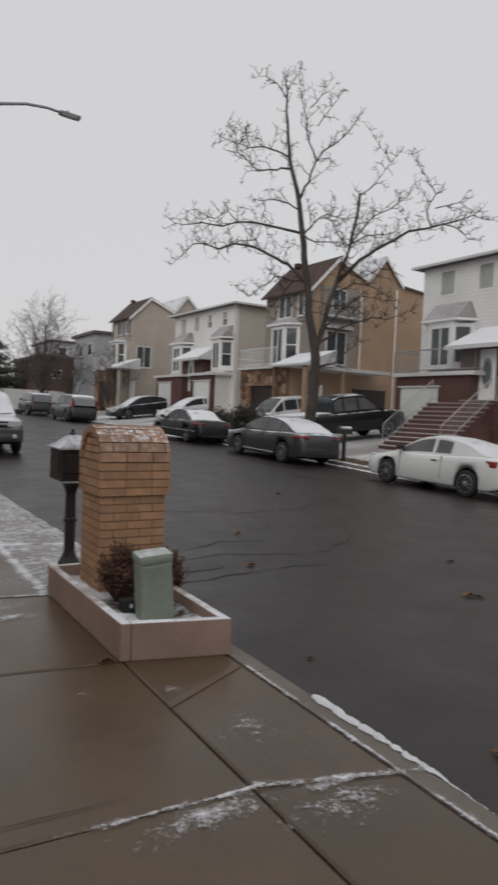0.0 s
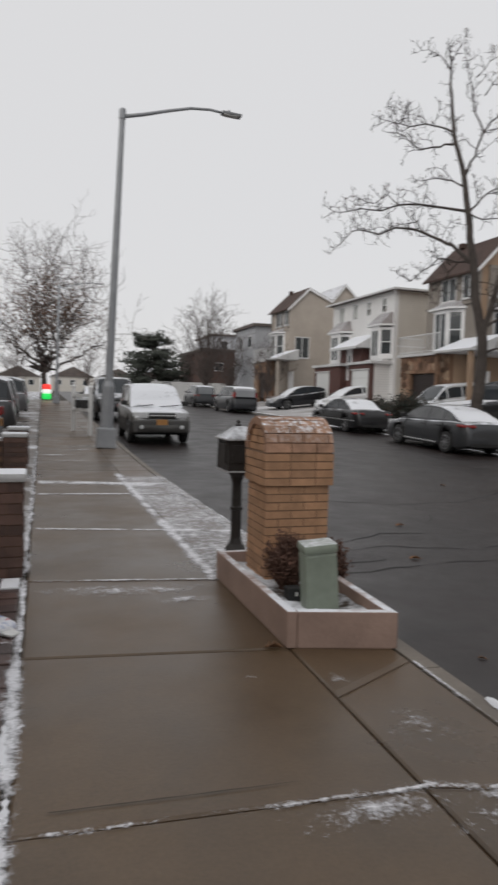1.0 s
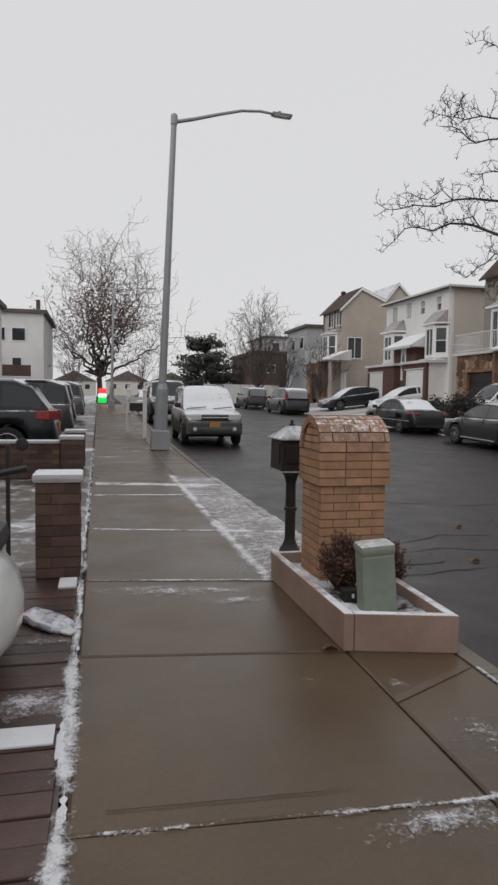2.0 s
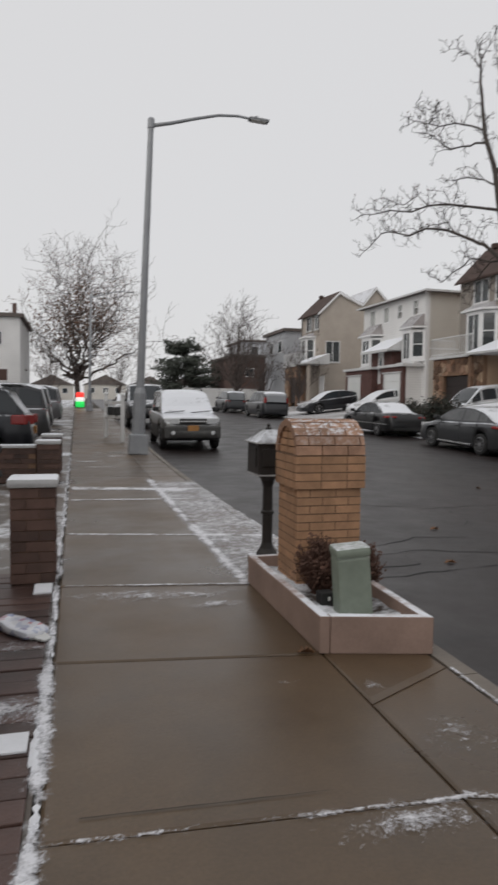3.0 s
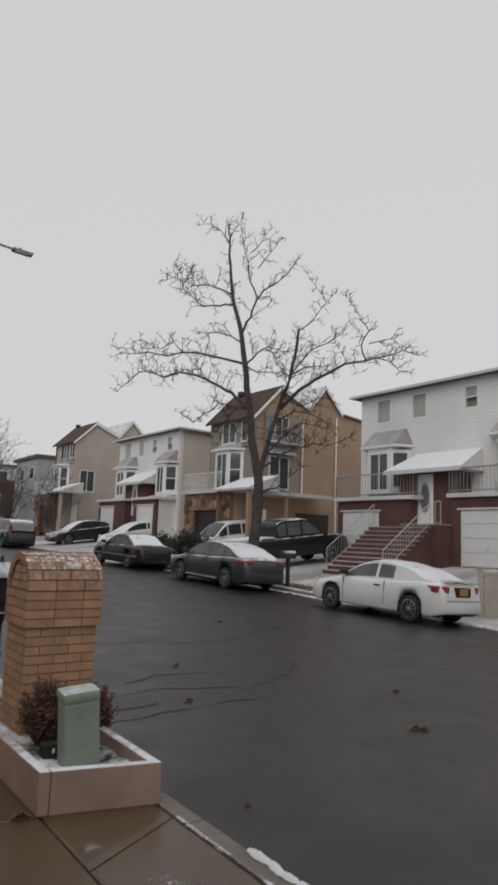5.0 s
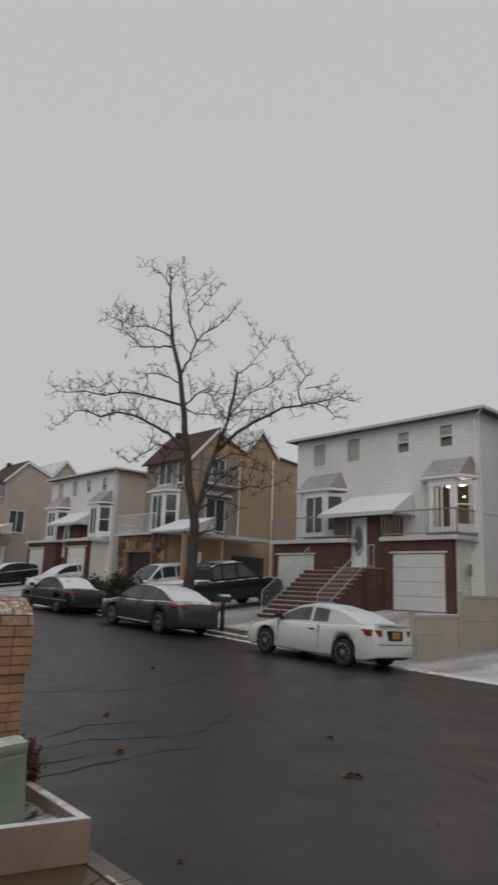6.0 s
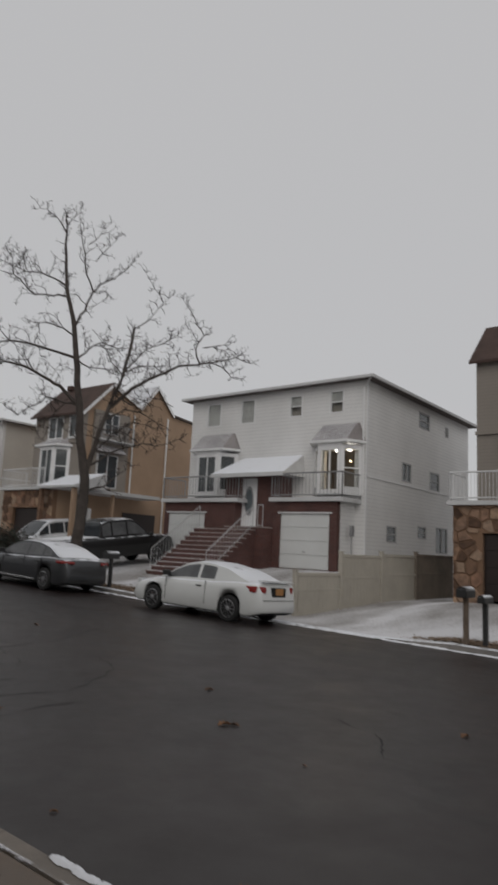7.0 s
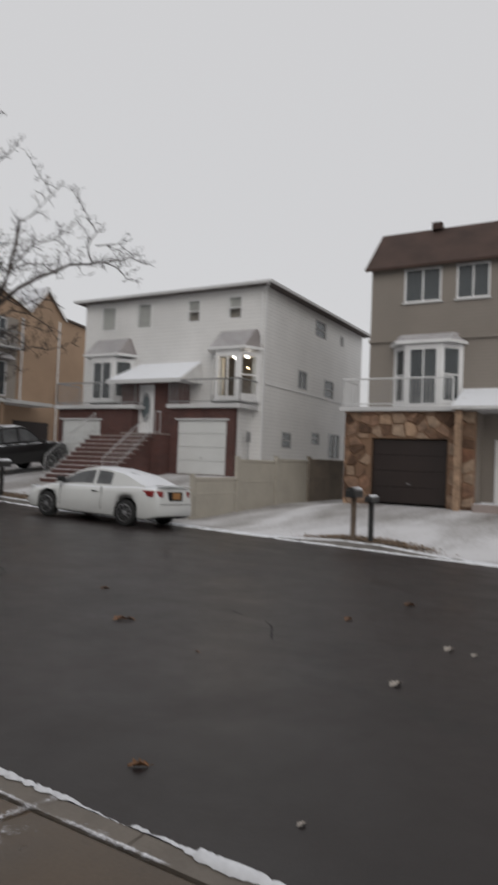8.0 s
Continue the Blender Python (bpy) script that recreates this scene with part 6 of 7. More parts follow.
def fit_lights(ob, W, x_front, x_rear, z_front, z_rear, tail=(0.32, 0.16), head=(0.36, 0.15), plate=True, plate_z=0.75, grille=None, front_plate=False, valance=True):
    for s in (1, -1):
        y = s * (W / 2 - 0.30)
        b = bmesh.new()
        add_box(b, x_front - 0.16, x_front + 0.02, y - head[0] / 2, y + head[0] / 2, z_front - head[1] / 2, z_front + head[1] / 2, 0.03)
        for v in b.verts:
            v.co.x -= max(0.0, abs(v.co.y) - (W / 2 - 0.42)) * 0.55
        part("headlight", b, CLEAR_LENS, ob, "clear headlight")
        y = s * (W / 2 - 0.2)
        b = bmesh.new()
        add_box(b, x_rear - 0.012, x_rear + 0.26, y - tail[0] / 2, y + tail[0] / 2 + 0.0, z_rear - tail[1] / 2, z_rear + tail[1] / 2, 0.03)
        for v in b.verts:
            v.co.x += max(0.0, abs(v.co.y) - (W / 2 - 0.34)) * 0.55
        part("taillight", b, RED_LENS, ob, "red taillight")
        part("mirror_arm", box(x_front - 1.42, x_front - 1.32, s * (W / 2 - 0.09) - 0.09, s * (W / 2 - 0.09) + 0.09, z_front + 0.24, z_front + 0.27), BLACK_TRIM, ob)
        b = bmesh.new()
        add_box(b, x_front - 1.46, x_front - 1.3, s * (W / 2 + 0.03) - 0.09, s * (W / 2 + 0.03) + 0.09, z_front + 0.24, z_front + 0.38, 0.035)
        part("wing_mirror", b, BLACK_TRIM, ob)
    if valance:
        part("rear_valance", box(x_rear - 0.016, x_rear + 0.12, -W * 0.36, W * 0.36, 0.27, 0.4, 0.02), BLACK_TRIM, ob, "black lower bumper panel")
    part("boot_seam", box(x_rear - 0.014, x_rear + 0.06, -W * 0.36, W * 0.36, 0.585, 0.598), BLACK_TRIM, ob)
    if plate:
        part("number_plate", box(x_rear - 0.02, x_rear + 0.03, -0.16, 0.16, plate_z - 0.08, plate_z + 0.08, 0.006), PLATE, ob, "amber number plate")
    if front_plate:
        part("number_plate", box(x_front - 0.02, x_front + 0.03, -0.16, 0.16, front_plate - 0.08, front_plate + 0.08, 0.006), PLATE, ob, "amber number plate")
    if grille:
        part("grille", box(x_front - 0.1, x_front + 0.012, -0.42, 0.42, grille[0], grille[1], 0.02), BLACK_TRIM, ob)
        part("badge_bar", box(x_front + 0.0, x_front + 0.02, -0.4, 0.4, (grille[0] + grille[1]) / 2 - 0.02, (grille[0] + grille[1]) / 2 + 0.02, 0.006), CHROME, ob)


def door_lines(ob, W, xs, z0, z1, handle_z, handles):
    for s in (1, -1):
        for x in xs:
            part("door_seam", box(x - 0.005, x + 0.005, s * W / 2 * 0.985 - 0.012, s * W / 2 * 0.985 + 0.012, z0, z1), BLACK_TRIM, ob)
        for x in handles:
            part("door_handle", box(x - 0.09, x + 0.09, s * W / 2 * 0.99 - 0.015, s * W / 2 * 0.99 + 0.022, handle_z - 0.015, handle_z + 0.015, 0.008), BLACK_TRIM, ob)


def on_road(x, y, turn):
    """On the road with the street's grade. turn: 90 faces up the street, -90 down it."""
    a = road_z(x, y - 1.3)
    b = road_z(x, y + 1.3)
    pitch = math.degrees(math.atan2(b - a, 2.6))
    c, d = road_z(x - 0.7, y), road_z(min(x + 0.7, far_kerb(y)), y)
    return pose(x, y, (a + b) / 2, pitch, -math.degrees(math.atan2(d - c, 1.4)), 0) @ pose(0, 0, 0, 0, 0, turn)


def on_lot(x, y, turn):
    a, b = lot_z(x - 1.4, y), lot_z(x + 1.4, y)
    return pose(x, y, (a + b) / 2, 0, -math.degrees(math.atan2(b - a, 2.8)), 0) @ pose(0, 0, 0, 0, 0, turn)


SEDAN_BELT = [(-2.42, 0.62), (-2.40, 0.92), (-2.2, 1.02), (-1.6, 1.03), (-0.5, 0.98), (0.9, 0.95), (1.3, 0.93), (1.9, 0.82), (2.25, 0.72), (2.42, 0.52)]
SEDAN_ROOF = [(-2.0, 1.02), (-1.25, 1.34), (-0.75, 1.44), (-0.2, 1.47), (0.2, 1.45), (0.55, 1.35), (1.32, 0.95)]
COUPE_BELT = [(-2.23, 0.55), (-2.21, 0.9), (-2.12, 0.99), (-1.6, 1.0), (-0.5, 0.93), (0.8, 0.9), (1.2, 0.88), (1.75, 0.76), (2.08, 0.66), (2.23, 0.48)]
COUPE_ROOF = [(-1.85, 1.0), (-1.05, 1.29), (-0.5, 1.38), (-0.1, 1.39), (0.25, 1.33), (1.15, 0.9)]
SUV_BELT = [(-2.18, 0.5), (-2.16, 0.95), (-2.1, 1.08), (-0.5, 1.07), (0.9, 1.06), (1.15, 1.05), (1.7, 1.0), (2.05, 0.93), (2.18, 0.6)]
SUV_ROOF = [(-2.12, 1.06), (-1.98, 1.62), (-1.6, 1.73), (0.0, 1.74), (0.35, 1.68), (1.18, 1.05)]

wcar = car("coupe", "white two-door coupe dusted with snow, parked at the kerb", on_road(13.33, 12.18, 91.5), 4.45, 1.76, COUPE_BELT, COUPE_ROOF, (-1.33, 1.32), 0.32, paint("white_car_paint", (0.66, 0.67, 0.66), 0.9, 0.0), rear=FROSTED, pillars=(-0.22,), spokes=10, side_glass=DUSTED_GLASS, quarter=-0.82)
fit_lights(wcar, 1.76, 2.2, -2.22, 0.7, 0.84, tail=(0.3, 0.15), plate_z=0.8, valance=False)
# raised dark panel paints the shade of the recess round the plate
part("plate_recess_shade", box(-2.236, -2.1, -0.27, 0.27, 0.68, 0.9, 0.02), UNDER, wcar)
door_lines(wcar, 1.76, (-0.55, 0.85), 0.35, 0.9, 0.78, (-0.32,))
part("spoiler", box(-2.2, -2.02, -0.62, 0.62, 1.03, 1.06, 0.012), paint("white_spoiler_paint", (0.66, 0.67, 0.66), 0.9, 0.0), wcar)

gcar = car("sedan", "dark grey sedan with snow on its roof and boot", on_road(12.93, 19.5, 91.2), 4.85, 1.84, SEDAN_BELT, SEDAN_ROOF, (-1.42, 1.38), 0.335, paint("dark_grey_paint", (0.062, 0.064, 0.068), 0.6, 0.5), rear=FROSTED, pillars=(-0.28, -1.12), spokes=10, side_glass=DUSTED_GLASS)
fit_lights(gcar, 1.84, 2.4, -2.41, 0.74, 0.9, tail=(0.4, 0.09), plate=False)
door_lines(gcar, 1.84, (-1.2, -0.28, 0.95), 0.35, 0.95, 0.84, (-1.0, -0.1))
part("sill_trim", box(-0.95, 0.95, 0.885, 0.925, 0.26, 0.31, 0.01), CHROME, gcar)

bcar = car("sedan", "black older sedan with snow on its rear window", on_road(13.0, 26.9, 91.2), 4.75, 1.8, [(-2.37, 0.6), (-2.35, 0.9), (-2.2, 0.97), (-1.3, 0.97), (0.9, 0.93), (1.2, 0.92), (1.9, 0.84), (2.3, 0.76), (2.37, 0.55)], [(-1.55, 0.97), (-0.85, 1.36), (-0.3, 1.41), (0.1, 1.39), (0.4, 1.32), (1.15, 0.92)], (-1.35, 1.4), 0.315, paint("black_car_paint", (0.01, 0.01, 0.011), 0.35, 0.0), rear=FROSTED, pillars=(-0.3, -1.0), spokes=7)
fit_lights(bcar, 1.8, 2.35, -2.36, 0.7, 0.82, tail=(0.4, 0.09), plate=False)
part("side_strip", box(-2.2, 2.1, 0.875, 0.905, 0.5, 0.54), CHROME, bcar)
door_lines(bcar, 1.8, (-1.05, -0.3, 0.85), 0.3, 0.92, 0.8, (-0.85, -0.1))

suv = car("suv", "silver-grey suv with snow on its bonnet and windscreen", on_road(3.32, 21.2, -90.5), 4.4, 1.8, SUV_BELT, SUV_ROOF, (-1.3, 1.32), 0.35, paint("silver_grey_paint", (0.12, 0.118, 0.112), 0.85, 0.4), windscreen=FROSTED, pillars=(-1.35, -0.5, 0.35), clear=0.28, cladding=BLACK_TRIM, spokes=5, roof_in=0.76)
fit_lights(suv, 1.8, 2.18, -2.16, 0.86, 0.95, head=(0.42, 0.17), grille=(0.78, 0.93), front_plate=0.66)
part("bumper", box(2.02, 2.2, -0.82, 0.82, 0.36, 0.72, 0.05), surface("grey_bumper_plastic", (0.07, 0.068, 0.065), 0.6), suv, "grey plastic bumper")
for s in (-1, 1):
    part("roof_rail", tube([(-1.7, s * 0.62, 1.74), (-1.5, s * 0.63, 1.80), (-0.2, s * 0.63, 1.80), (0.05, s * 0.62, 1.74)], 0.02, 6), BLACK_TRIM, suv)
    part("fog_lamp", lathe([(0.05, 0.0), (0.06, 0.02), (0.02, 0.03)], 10, "x"), CLEAR_LENS, suv, at=Matrix.Translation((2.19, s * 0.58, 0.52)))
    part("wiper", tube([(1.18, s * 0.4 - 0.3, 1.075), (1.12, s * 0.4 + 0.3, 1.13)], 0.012, 5), BLACK_TRIM, suv)

truck_belt = [(-2.9, 0.66), (-2.88, 1.2), (-2.8, 1.25), (-1.0, 1.25), (-0.85, 1.24), (1.3, 1.24), (1.5, 1.23), (2.3, 1.18), (2.75, 1.08), (2.9, 0.75)]
truck = car("pickup_truck", "black pickup truck with a snow-covered bed", on_lot(18.2, 22.6, -4), 5.8, 1.98, truck_belt, [(-0.98, 1.25), (-0.86, 1.84), (-0.5, 1.96), (0.5, 1.97), (0.75, 1.9), (1.5, 1.23)], (-1.75, 1.8), 0.39, paint("black_truck_paint", (0.013, 0.013, 0.014), 0.55, 0.2), pillars=(-0.4, 0.35), clear=0.42, cladding=BLACK_TRIM, spokes=6, roof_in=0.76, side_glass=DUSTED_GLASS)
fit_lights(truck, 1.98, 2.85, -2.88, 0.95, 0.95, tail=(0.16, 0.34))
part("bed_snow", box(-2.75, -1.05, -0.86, 0.86, 1.255, 1.295, 0.015), SNOW, truck, "snow on the bed cover")

VAN_BELT = [(-2.5, 0.5), (-2.48, 1.0), (-2.4, 1.1), (0.9, 1.04), (1.3, 1.02), (2.0, 0.9), (2.4, 0.75), (2.5, 0.5)]
VAN_ROOF = [(-2.45, 1.08), (-2.2, 1.62), (-1.9, 1.74), (0.2, 1.76), (0.6, 1.66), (1.6, 1.0)]
dark_paint = paint("dark_blue_black_paint", (0.014, 0.015, 0.018), 0.6, 0.0)
van = car("minivan", "dark minivan with snow on its rear window and roof", on_road(12.75, 44.5, 91), 5.0, 1.92, VAN_BELT, VAN_ROOF, (-1.45, 1.5), 0.34, dark_paint, rear=FROSTED, pillars=(-1.3, 0.0), spokes=5, roof_in=0.76)
fit_lights(van, 1.92, 2.48, -2.48, 0.78, 1.2, tail=(0.14, 0.36), plate=False)
far_suv = car("suv", "dark suv parked far up the kerb", on_road(12.4, 54.0, 91), 4.4, 1.8, SUV_BELT, SUV_ROOF, (-1.3, 1.32), 0.35, dark_paint, rear=FROSTED, pillars=(-1.35, -0.5, 0.35), clear=0.28, spokes=5, roof_in=0.76)
fit_lights(far_suv, 1.8, 2.18, -2.16, 0.86, 0.95, plate=False)
sed2 = car("sedan", "dark sedan in a drive, snow on its roof", on_lot(17.6, 44.2, 183), 4.85, 1.84, SEDAN_BELT, SEDAN_ROOF, (-1.42, 1.38), 0.335, dark_paint, windscreen=FROSTED, pillars=(-0.28, -1.12), spokes=7)
fit_lights(sed2, 1.84, 2.4, -2.41, 0.74, 0.9)
white_paint = paint("white_drive_car_paint", (0.6, 0.61, 0.62), 0.95, 0.0)
sed3 = car("sedan", "white snow-covered sedan in a drive", on_lot(18.9, 38.4, 183), 4.85, 1.84, SEDAN_BELT, SEDAN_ROOF, (-1.42, 1.38), 0.335, white_paint, windscreen=FROSTED, rear=FROSTED, pillars=(-0.28, -1.12), spokes=7)
fit_lights(sed3, 1.84, 2.4, -2.41, 0.74, 0.9)
suv2 = car("suv", "white suv in the drive behind the tree", on_lot(18.4, 27.6, 183), 4.4, 1.8, SUV_BELT, SUV_ROOF, (-1.3, 1.32), 0.35, white_paint, pillars=(-1.35, -0.5, 0.35), clear=0.28, spokes=5, roof_in=0.76)
fit_lights(suv2, 1.8, 2.18, -2.16, 0.86, 0.95)

# near side, nose-in on the forecourts, tails to the pavement
near1 = car("suv", "dark blue suv with red taillights parked across the forecourt", pose(-3.18, 15.0, rise(15.0), 0, 0, 180), 4.75, 1.92, [(-2.37, 0.5), (-2.35, 0.95), (-2.25, 1.1), (-0.5, 1.1), (0.9, 1.08), (1.3, 1.06), (1.9, 1.0), (2.25, 0.9), (2.37, 0.6)], [(-2.2, 1.1), (-1.85, 1.58), (-1.5, 1.7), (0.0, 1.75), (0.4, 1.7), (1.3, 1.06)], (-1.4, 1.45), 0.37, paint("midnight_blue_paint", (0.012, 0.0135, 0.018), 0.4, 0.2), rear=FROSTED, pillars=(-1.25, -0.3), clear=0.24, spokes=5, roof_in=0.76)
fit_lights(near1, 1.92, 2.37, -2.36, 0.9, 0.98, tail=(0.34, 0.2))
part("tail_spoiler", box(-2.12, -1.72, -0.62, 0.62, 1.66, 1.7, 0.015), BLACK_TRIM, near1)
for x, y, col, lab in ((-2.9, 20.2, (0.06, 0.06, 0.063), "dark grey suv parked on the next forecourt"), (-3.0, 25.5, (0.03, 0.03, 0.03), "black suv parked farther along the forecourts"), (-2.8, 31.0, (0.14, 0.14, 0.145), "grey suv parked on a far forecourt"), (-2.9, 38.0, (0.03, 0.03, 0.035), "dark suv on a distant forecourt")):
    c = car("suv", lab, pose(x, y, rise(y), 0, 0, 180), 4.4, 1.8, SUV_BELT, SUV_ROOF, (-1.3, 1.32), 0.35, paint("forecourt_car_paint", col, 0.7, 0.4), rear=FROSTED, pillars=(-1.35, -0.5, 0.35), clear=0.28, spokes=5, roof_in=0.76)
    fit_lights(c, 1.8, 2.18, -2.16, 0.86, 0.98, tail=(0.16, 0.14), plate=False)
k2 = car("pickup_truck", "dark pickup truck parked behind the suv", on_road(3.25, 33.0, -90.5), 5.8, 1.98, truck_belt, [(-0.98, 1.25), (-0.86, 1.84), (-0.5, 1.96), (0.5, 1.97), (0.75, 1.9), (1.5, 1.23)], (-1.75, 1.8), 0.39, dark_paint, pillars=(-0.4, 0.35), clear=0.42, spokes=6, roof_in=0.76)
fit_lights(k2, 1.98, 2.85, -2.88, 0.95, 0.95, grille=(0.75, 1.0))
c = car("sedan", "pale car parked far up the near kerb", on_road(3.2, 42.0, -90.5), 4.85, 1.84, SEDAN_BELT, SEDAN_ROOF, (-1.42, 1.38), 0.335, white_paint, windscreen=FROSTED, pillars=(-0.28, -1.12), spokes=7)
fit_lights(c, 1.84, 2.4, -2.41, 0.74, 0.9)

# ---- bare trees ----
BARK = surface("grey_brown_bark", (0.066, 0.054, 0.047), 0.9, var=0.35, big=3, fine=30, bump=0.6, bump_m=0.02)
TWIG_BARK = surface("dark_twig_bark", (0.045, 0.034, 0.03), 0.9, var=0.3, big=3, fine=30)
# bark of the far trees, its colour lightened to stand in for haze
HAZE_BARK = surface("haze_lightened_bark", (0.1, 0.08, 0.072), 0.9, var=0.25, big=3, fine=30)
BROWN_LEAF = surface("clinging_brown_leaves", (0.16, 0.085, 0.055), 0.85, var=0.4, big=6, fine=30)


def sway(pts, rnd, amount):
    """A line drawn finer, with small kinks."""
    pts = [Vector(p) for p in pts]
    out = [pts[0]]
    for a, b in zip(pts, pts[1:]):
        n = max(2, int((b - a).length / 0.35))
        for k in range(1, n + 1):
            q = a.lerp(b, k / n)
            out.append(q + Vector((rnd.gauss(0, 1), rnd.gauss(0, 1), rnd.gauss(0, 0.7))) * amount if k < n else q)
    return out


def twigs(limbs, bm, rnd, line, r0, depth, reach):
    """Side shoots that bend upward and split again."""
    step = {0: 0.17, 1: 0.15, 2: 0.2}.get(depth, 0.3)
    length = sum((b - a).length for a, b in zip(line, line[1:]))
    walked, nxt = 0.0, length * (0.16 if depth == 0 else 0.2)
    for a, b in zip(line, line[1:]):
        walked += (b - a).length
        while nxt < walked:
            t = nxt / length
            d = (b - a).normalized()
            side = d.cross(Vector((rnd.gauss(0, 1), rnd.gauss(0, 1), rnd.gauss(0, 1)))).normalized()
            way = (d * 0.55 + side * 0.95 + Vector((0, 0, 0.35))).normalized()
            ln = reach * (1.15 - 0.85 * t) * rnd.uniform(0.35, 1.15)
            p, pts = b.copy(), [b.copy()]
            segs = 4 if depth < 2 else 3
            for k in range(segs):
                way = (way + Vector((rnd.gauss(0, 0.42), rnd.gauss(0, 0.42), rnd.gauss(0.06, 0.38)))).normalized()
                p = p + way * ln / segs
                pts.append(p.copy())
            r = max((0.015, 0.011, 0.008)[depth], r0 * (0.7 - 0.3 * t))
            add_tube(bm, pts, [r, r * 0.85, r * 0.7, r * 0.55, 0.006][:segs + 1], 5 if depth == 0 else 3, False)
            if depth < 2:
                twigs(limbs, bm, rnd, pts, r, depth + 1, reach * 0.48)
            limbs.append(pts[-1])
            nxt += step * rnd.uniform(0.6, 1.5)


# the street tree across the road, its crown spread along the kerb
def street_tree(at, right, label):
    rnd = random.Random(12)
    ob = thing("tree", label, "tree", at)
    dep = Vector((right.y, -right.x, 0)) * -1
    tips = []

    def place(q, d=0.0):
        return right * q[0] * 0.97 + dep * d + Vector((0, 0, q[1] - 0.025 * max(0.0, q[1] - 6.0)))

    line = sway([place(q) for q in ((0.0, -0.2), (0.0, 1.0), (0.1, 2.4), (0.1, 3.5), (0.0, 4.0), (-0.2, 4.9), (-0.3, 6.0), (-0.5, 7.1), (-0.6, 8.0), (-0.8, 9.3), (-1.2, 10.7), (-1.3, 11.6), (-1.4, 12.5), (-1.4, 13.3), (-1.5, 13.8))], rnd, 0.015)
    k = len(line) - 1
    tb = bmesh.new()
    add_tube(tb, line, [0.21 * (1 - i / k) ** 0.9 + 0.014 + (0.06 if i == 0 else 0) for i in range(k + 1)], 12)
    tr = part("trunk", tb, BARK, ob, "grey-brown trunk")

    def limb(r0, r1, d0, d1, *line_points):
        """A crooked limb from depth d0 to d1, with its own shoots."""
        n = len(line_points) - 1
        ln = sway([place(q, d0 + (d1 - d0) * i / n) for i, q in enumerate(line_points)], rnd, 0.025)
        bm = bmesh.new()
        n = len(ln) - 1
        add_tube(bm, ln, [(r0 + (r1 - r0) * (i / n) ** 0.8) * 0.72 for i in range(n + 1)], 7)
        lb = part("limb", bm, BARK, tr)
        tw = bmesh.new()
        twigs(tips, tw, rnd, ln, min(r0, 0.05) * 0.4, 0, 0.7 + 5.0 * min(r0, 0.1))
        tagged(part("twig_mass", tw, TWIG_BARK, lb), kind="stuff")

    limb(0.15, 0.07, 0, 0.5, (0.1, 3.7), (0.3, 4.5), (0.5, 5.4), (0.7, 6.0), (0.9, 6.8), (1.2, 7.6), (1.3, 8.2), (1.4, 8.7), (1.5, 9.6))
    limb(0.035, 0.01, 0.5, 0.7, (1.5, 9.6), (1.9, 9.9), (2.2, 10.3), (2.6, 10.9), (3.0, 11.4))
    limb(0.02, 0.008, 0.65, 0.9, (2.6, 10.9), (2.2, 11.5), (1.8, 12.2))
    limb(0.12, 0.02, 0.3, -0.6, (0.8, 6.3), (1.2, 6.7), (1.6, 7.1), (2.2, 7.5), (2.8, 7.8), (3.3, 8.1), (4.0, 8.2), (4.4, 8.3), (4.9, 8.4), (5.5, 8.6), (6.1, 8.4))
    limb(0.04, 0.01, -0.45, -0.9, (4.4, 8.3), (5.0, 8.1), (5.3, 7.7), (5.7, 7.6))
    limb(0.05, 0.01, -0.4, -0.2, (4.1, 8.2), (3.9, 8.8), (4.2, 9.4), (3.9, 9.8), (3.6, 10.4), (3.3, 10.8))
    limb(0.03, 0.01, -0.3, 0.2, (4.2, 8.9), (5.1, 9.2), (5.6, 9.0))
    limb(0.05, 0.012, 0.3, 0.8, (1.2, 7.7), (1.8, 8.1), (2.4, 8.2), (2.9, 8.0))
    limb(0.05, 0.012, 0.3, 1.2, (1.2, 7.7), (2.0, 8.8), (2.7, 9.2), (3.3, 9.7), (3.6, 10.3))
    limb(0.07, 0.012, 0, 0.9, (0.2, 3.1), (0.8, 3.3), (1.3, 3.8), (1.8, 4.2))
    limb(0.07, 0.012, 0, -1.0, (0.2, 4.0), (0.8, 4.4), (1.4, 4.7), (2.1, 4.9), (2.6, 4.8), (3.4, 5.1))
    limb(0.05, 0.012, 0.2, 1.3, (0.8, 5.9), (1.4, 6.3), (2.0, 6.3), (2.7, 6.0), (3.1, 5.6))
    limb(0.11, 0.015, 0, 0.7, (-0.3, 6.2), (-0.7, 6.5), (-1.1, 6.9), (-1.5, 7.1), (-2.1, 7.4), (-2.6, 7.6), (-3.2, 7.7), (-3.8, 7.5), (-4.4, 7.7), (-4.9, 7.7), (-5.3, 7.3), (-5.7, 7.0))
    limb(0.08, 0.012, 0, -0.9, (-0.6, 8.0), (-1.1, 8.1), (-1.7, 8.2), (-2.3, 8.3), (-3.0, 8.3), (-3.6, 8.1), (-4.3, 8.2), (-4.8, 8.1), (-5.3, 8.1), (-5.6, 8.3))
    limb(0.03, 0.01, -0.3, -0.5, (-3.0, 8.3), (-3.4, 8.7), (-3.9, 8.4), (-4.4, 8.6), (-4.7, 8.8))
    limb(0.04, 0.01, 0.25, 1.0, (-2.1, 7.4), (-2.4, 7.9), (-3.1, 7.9), (-3.5, 7.9))
    limb(0.05, 0.01, 0, 0.8, (-0.8, 8.9), (-1.2, 9.2), (-1.8, 9.4), (-2.3, 9.4), (-2.7, 9.6))
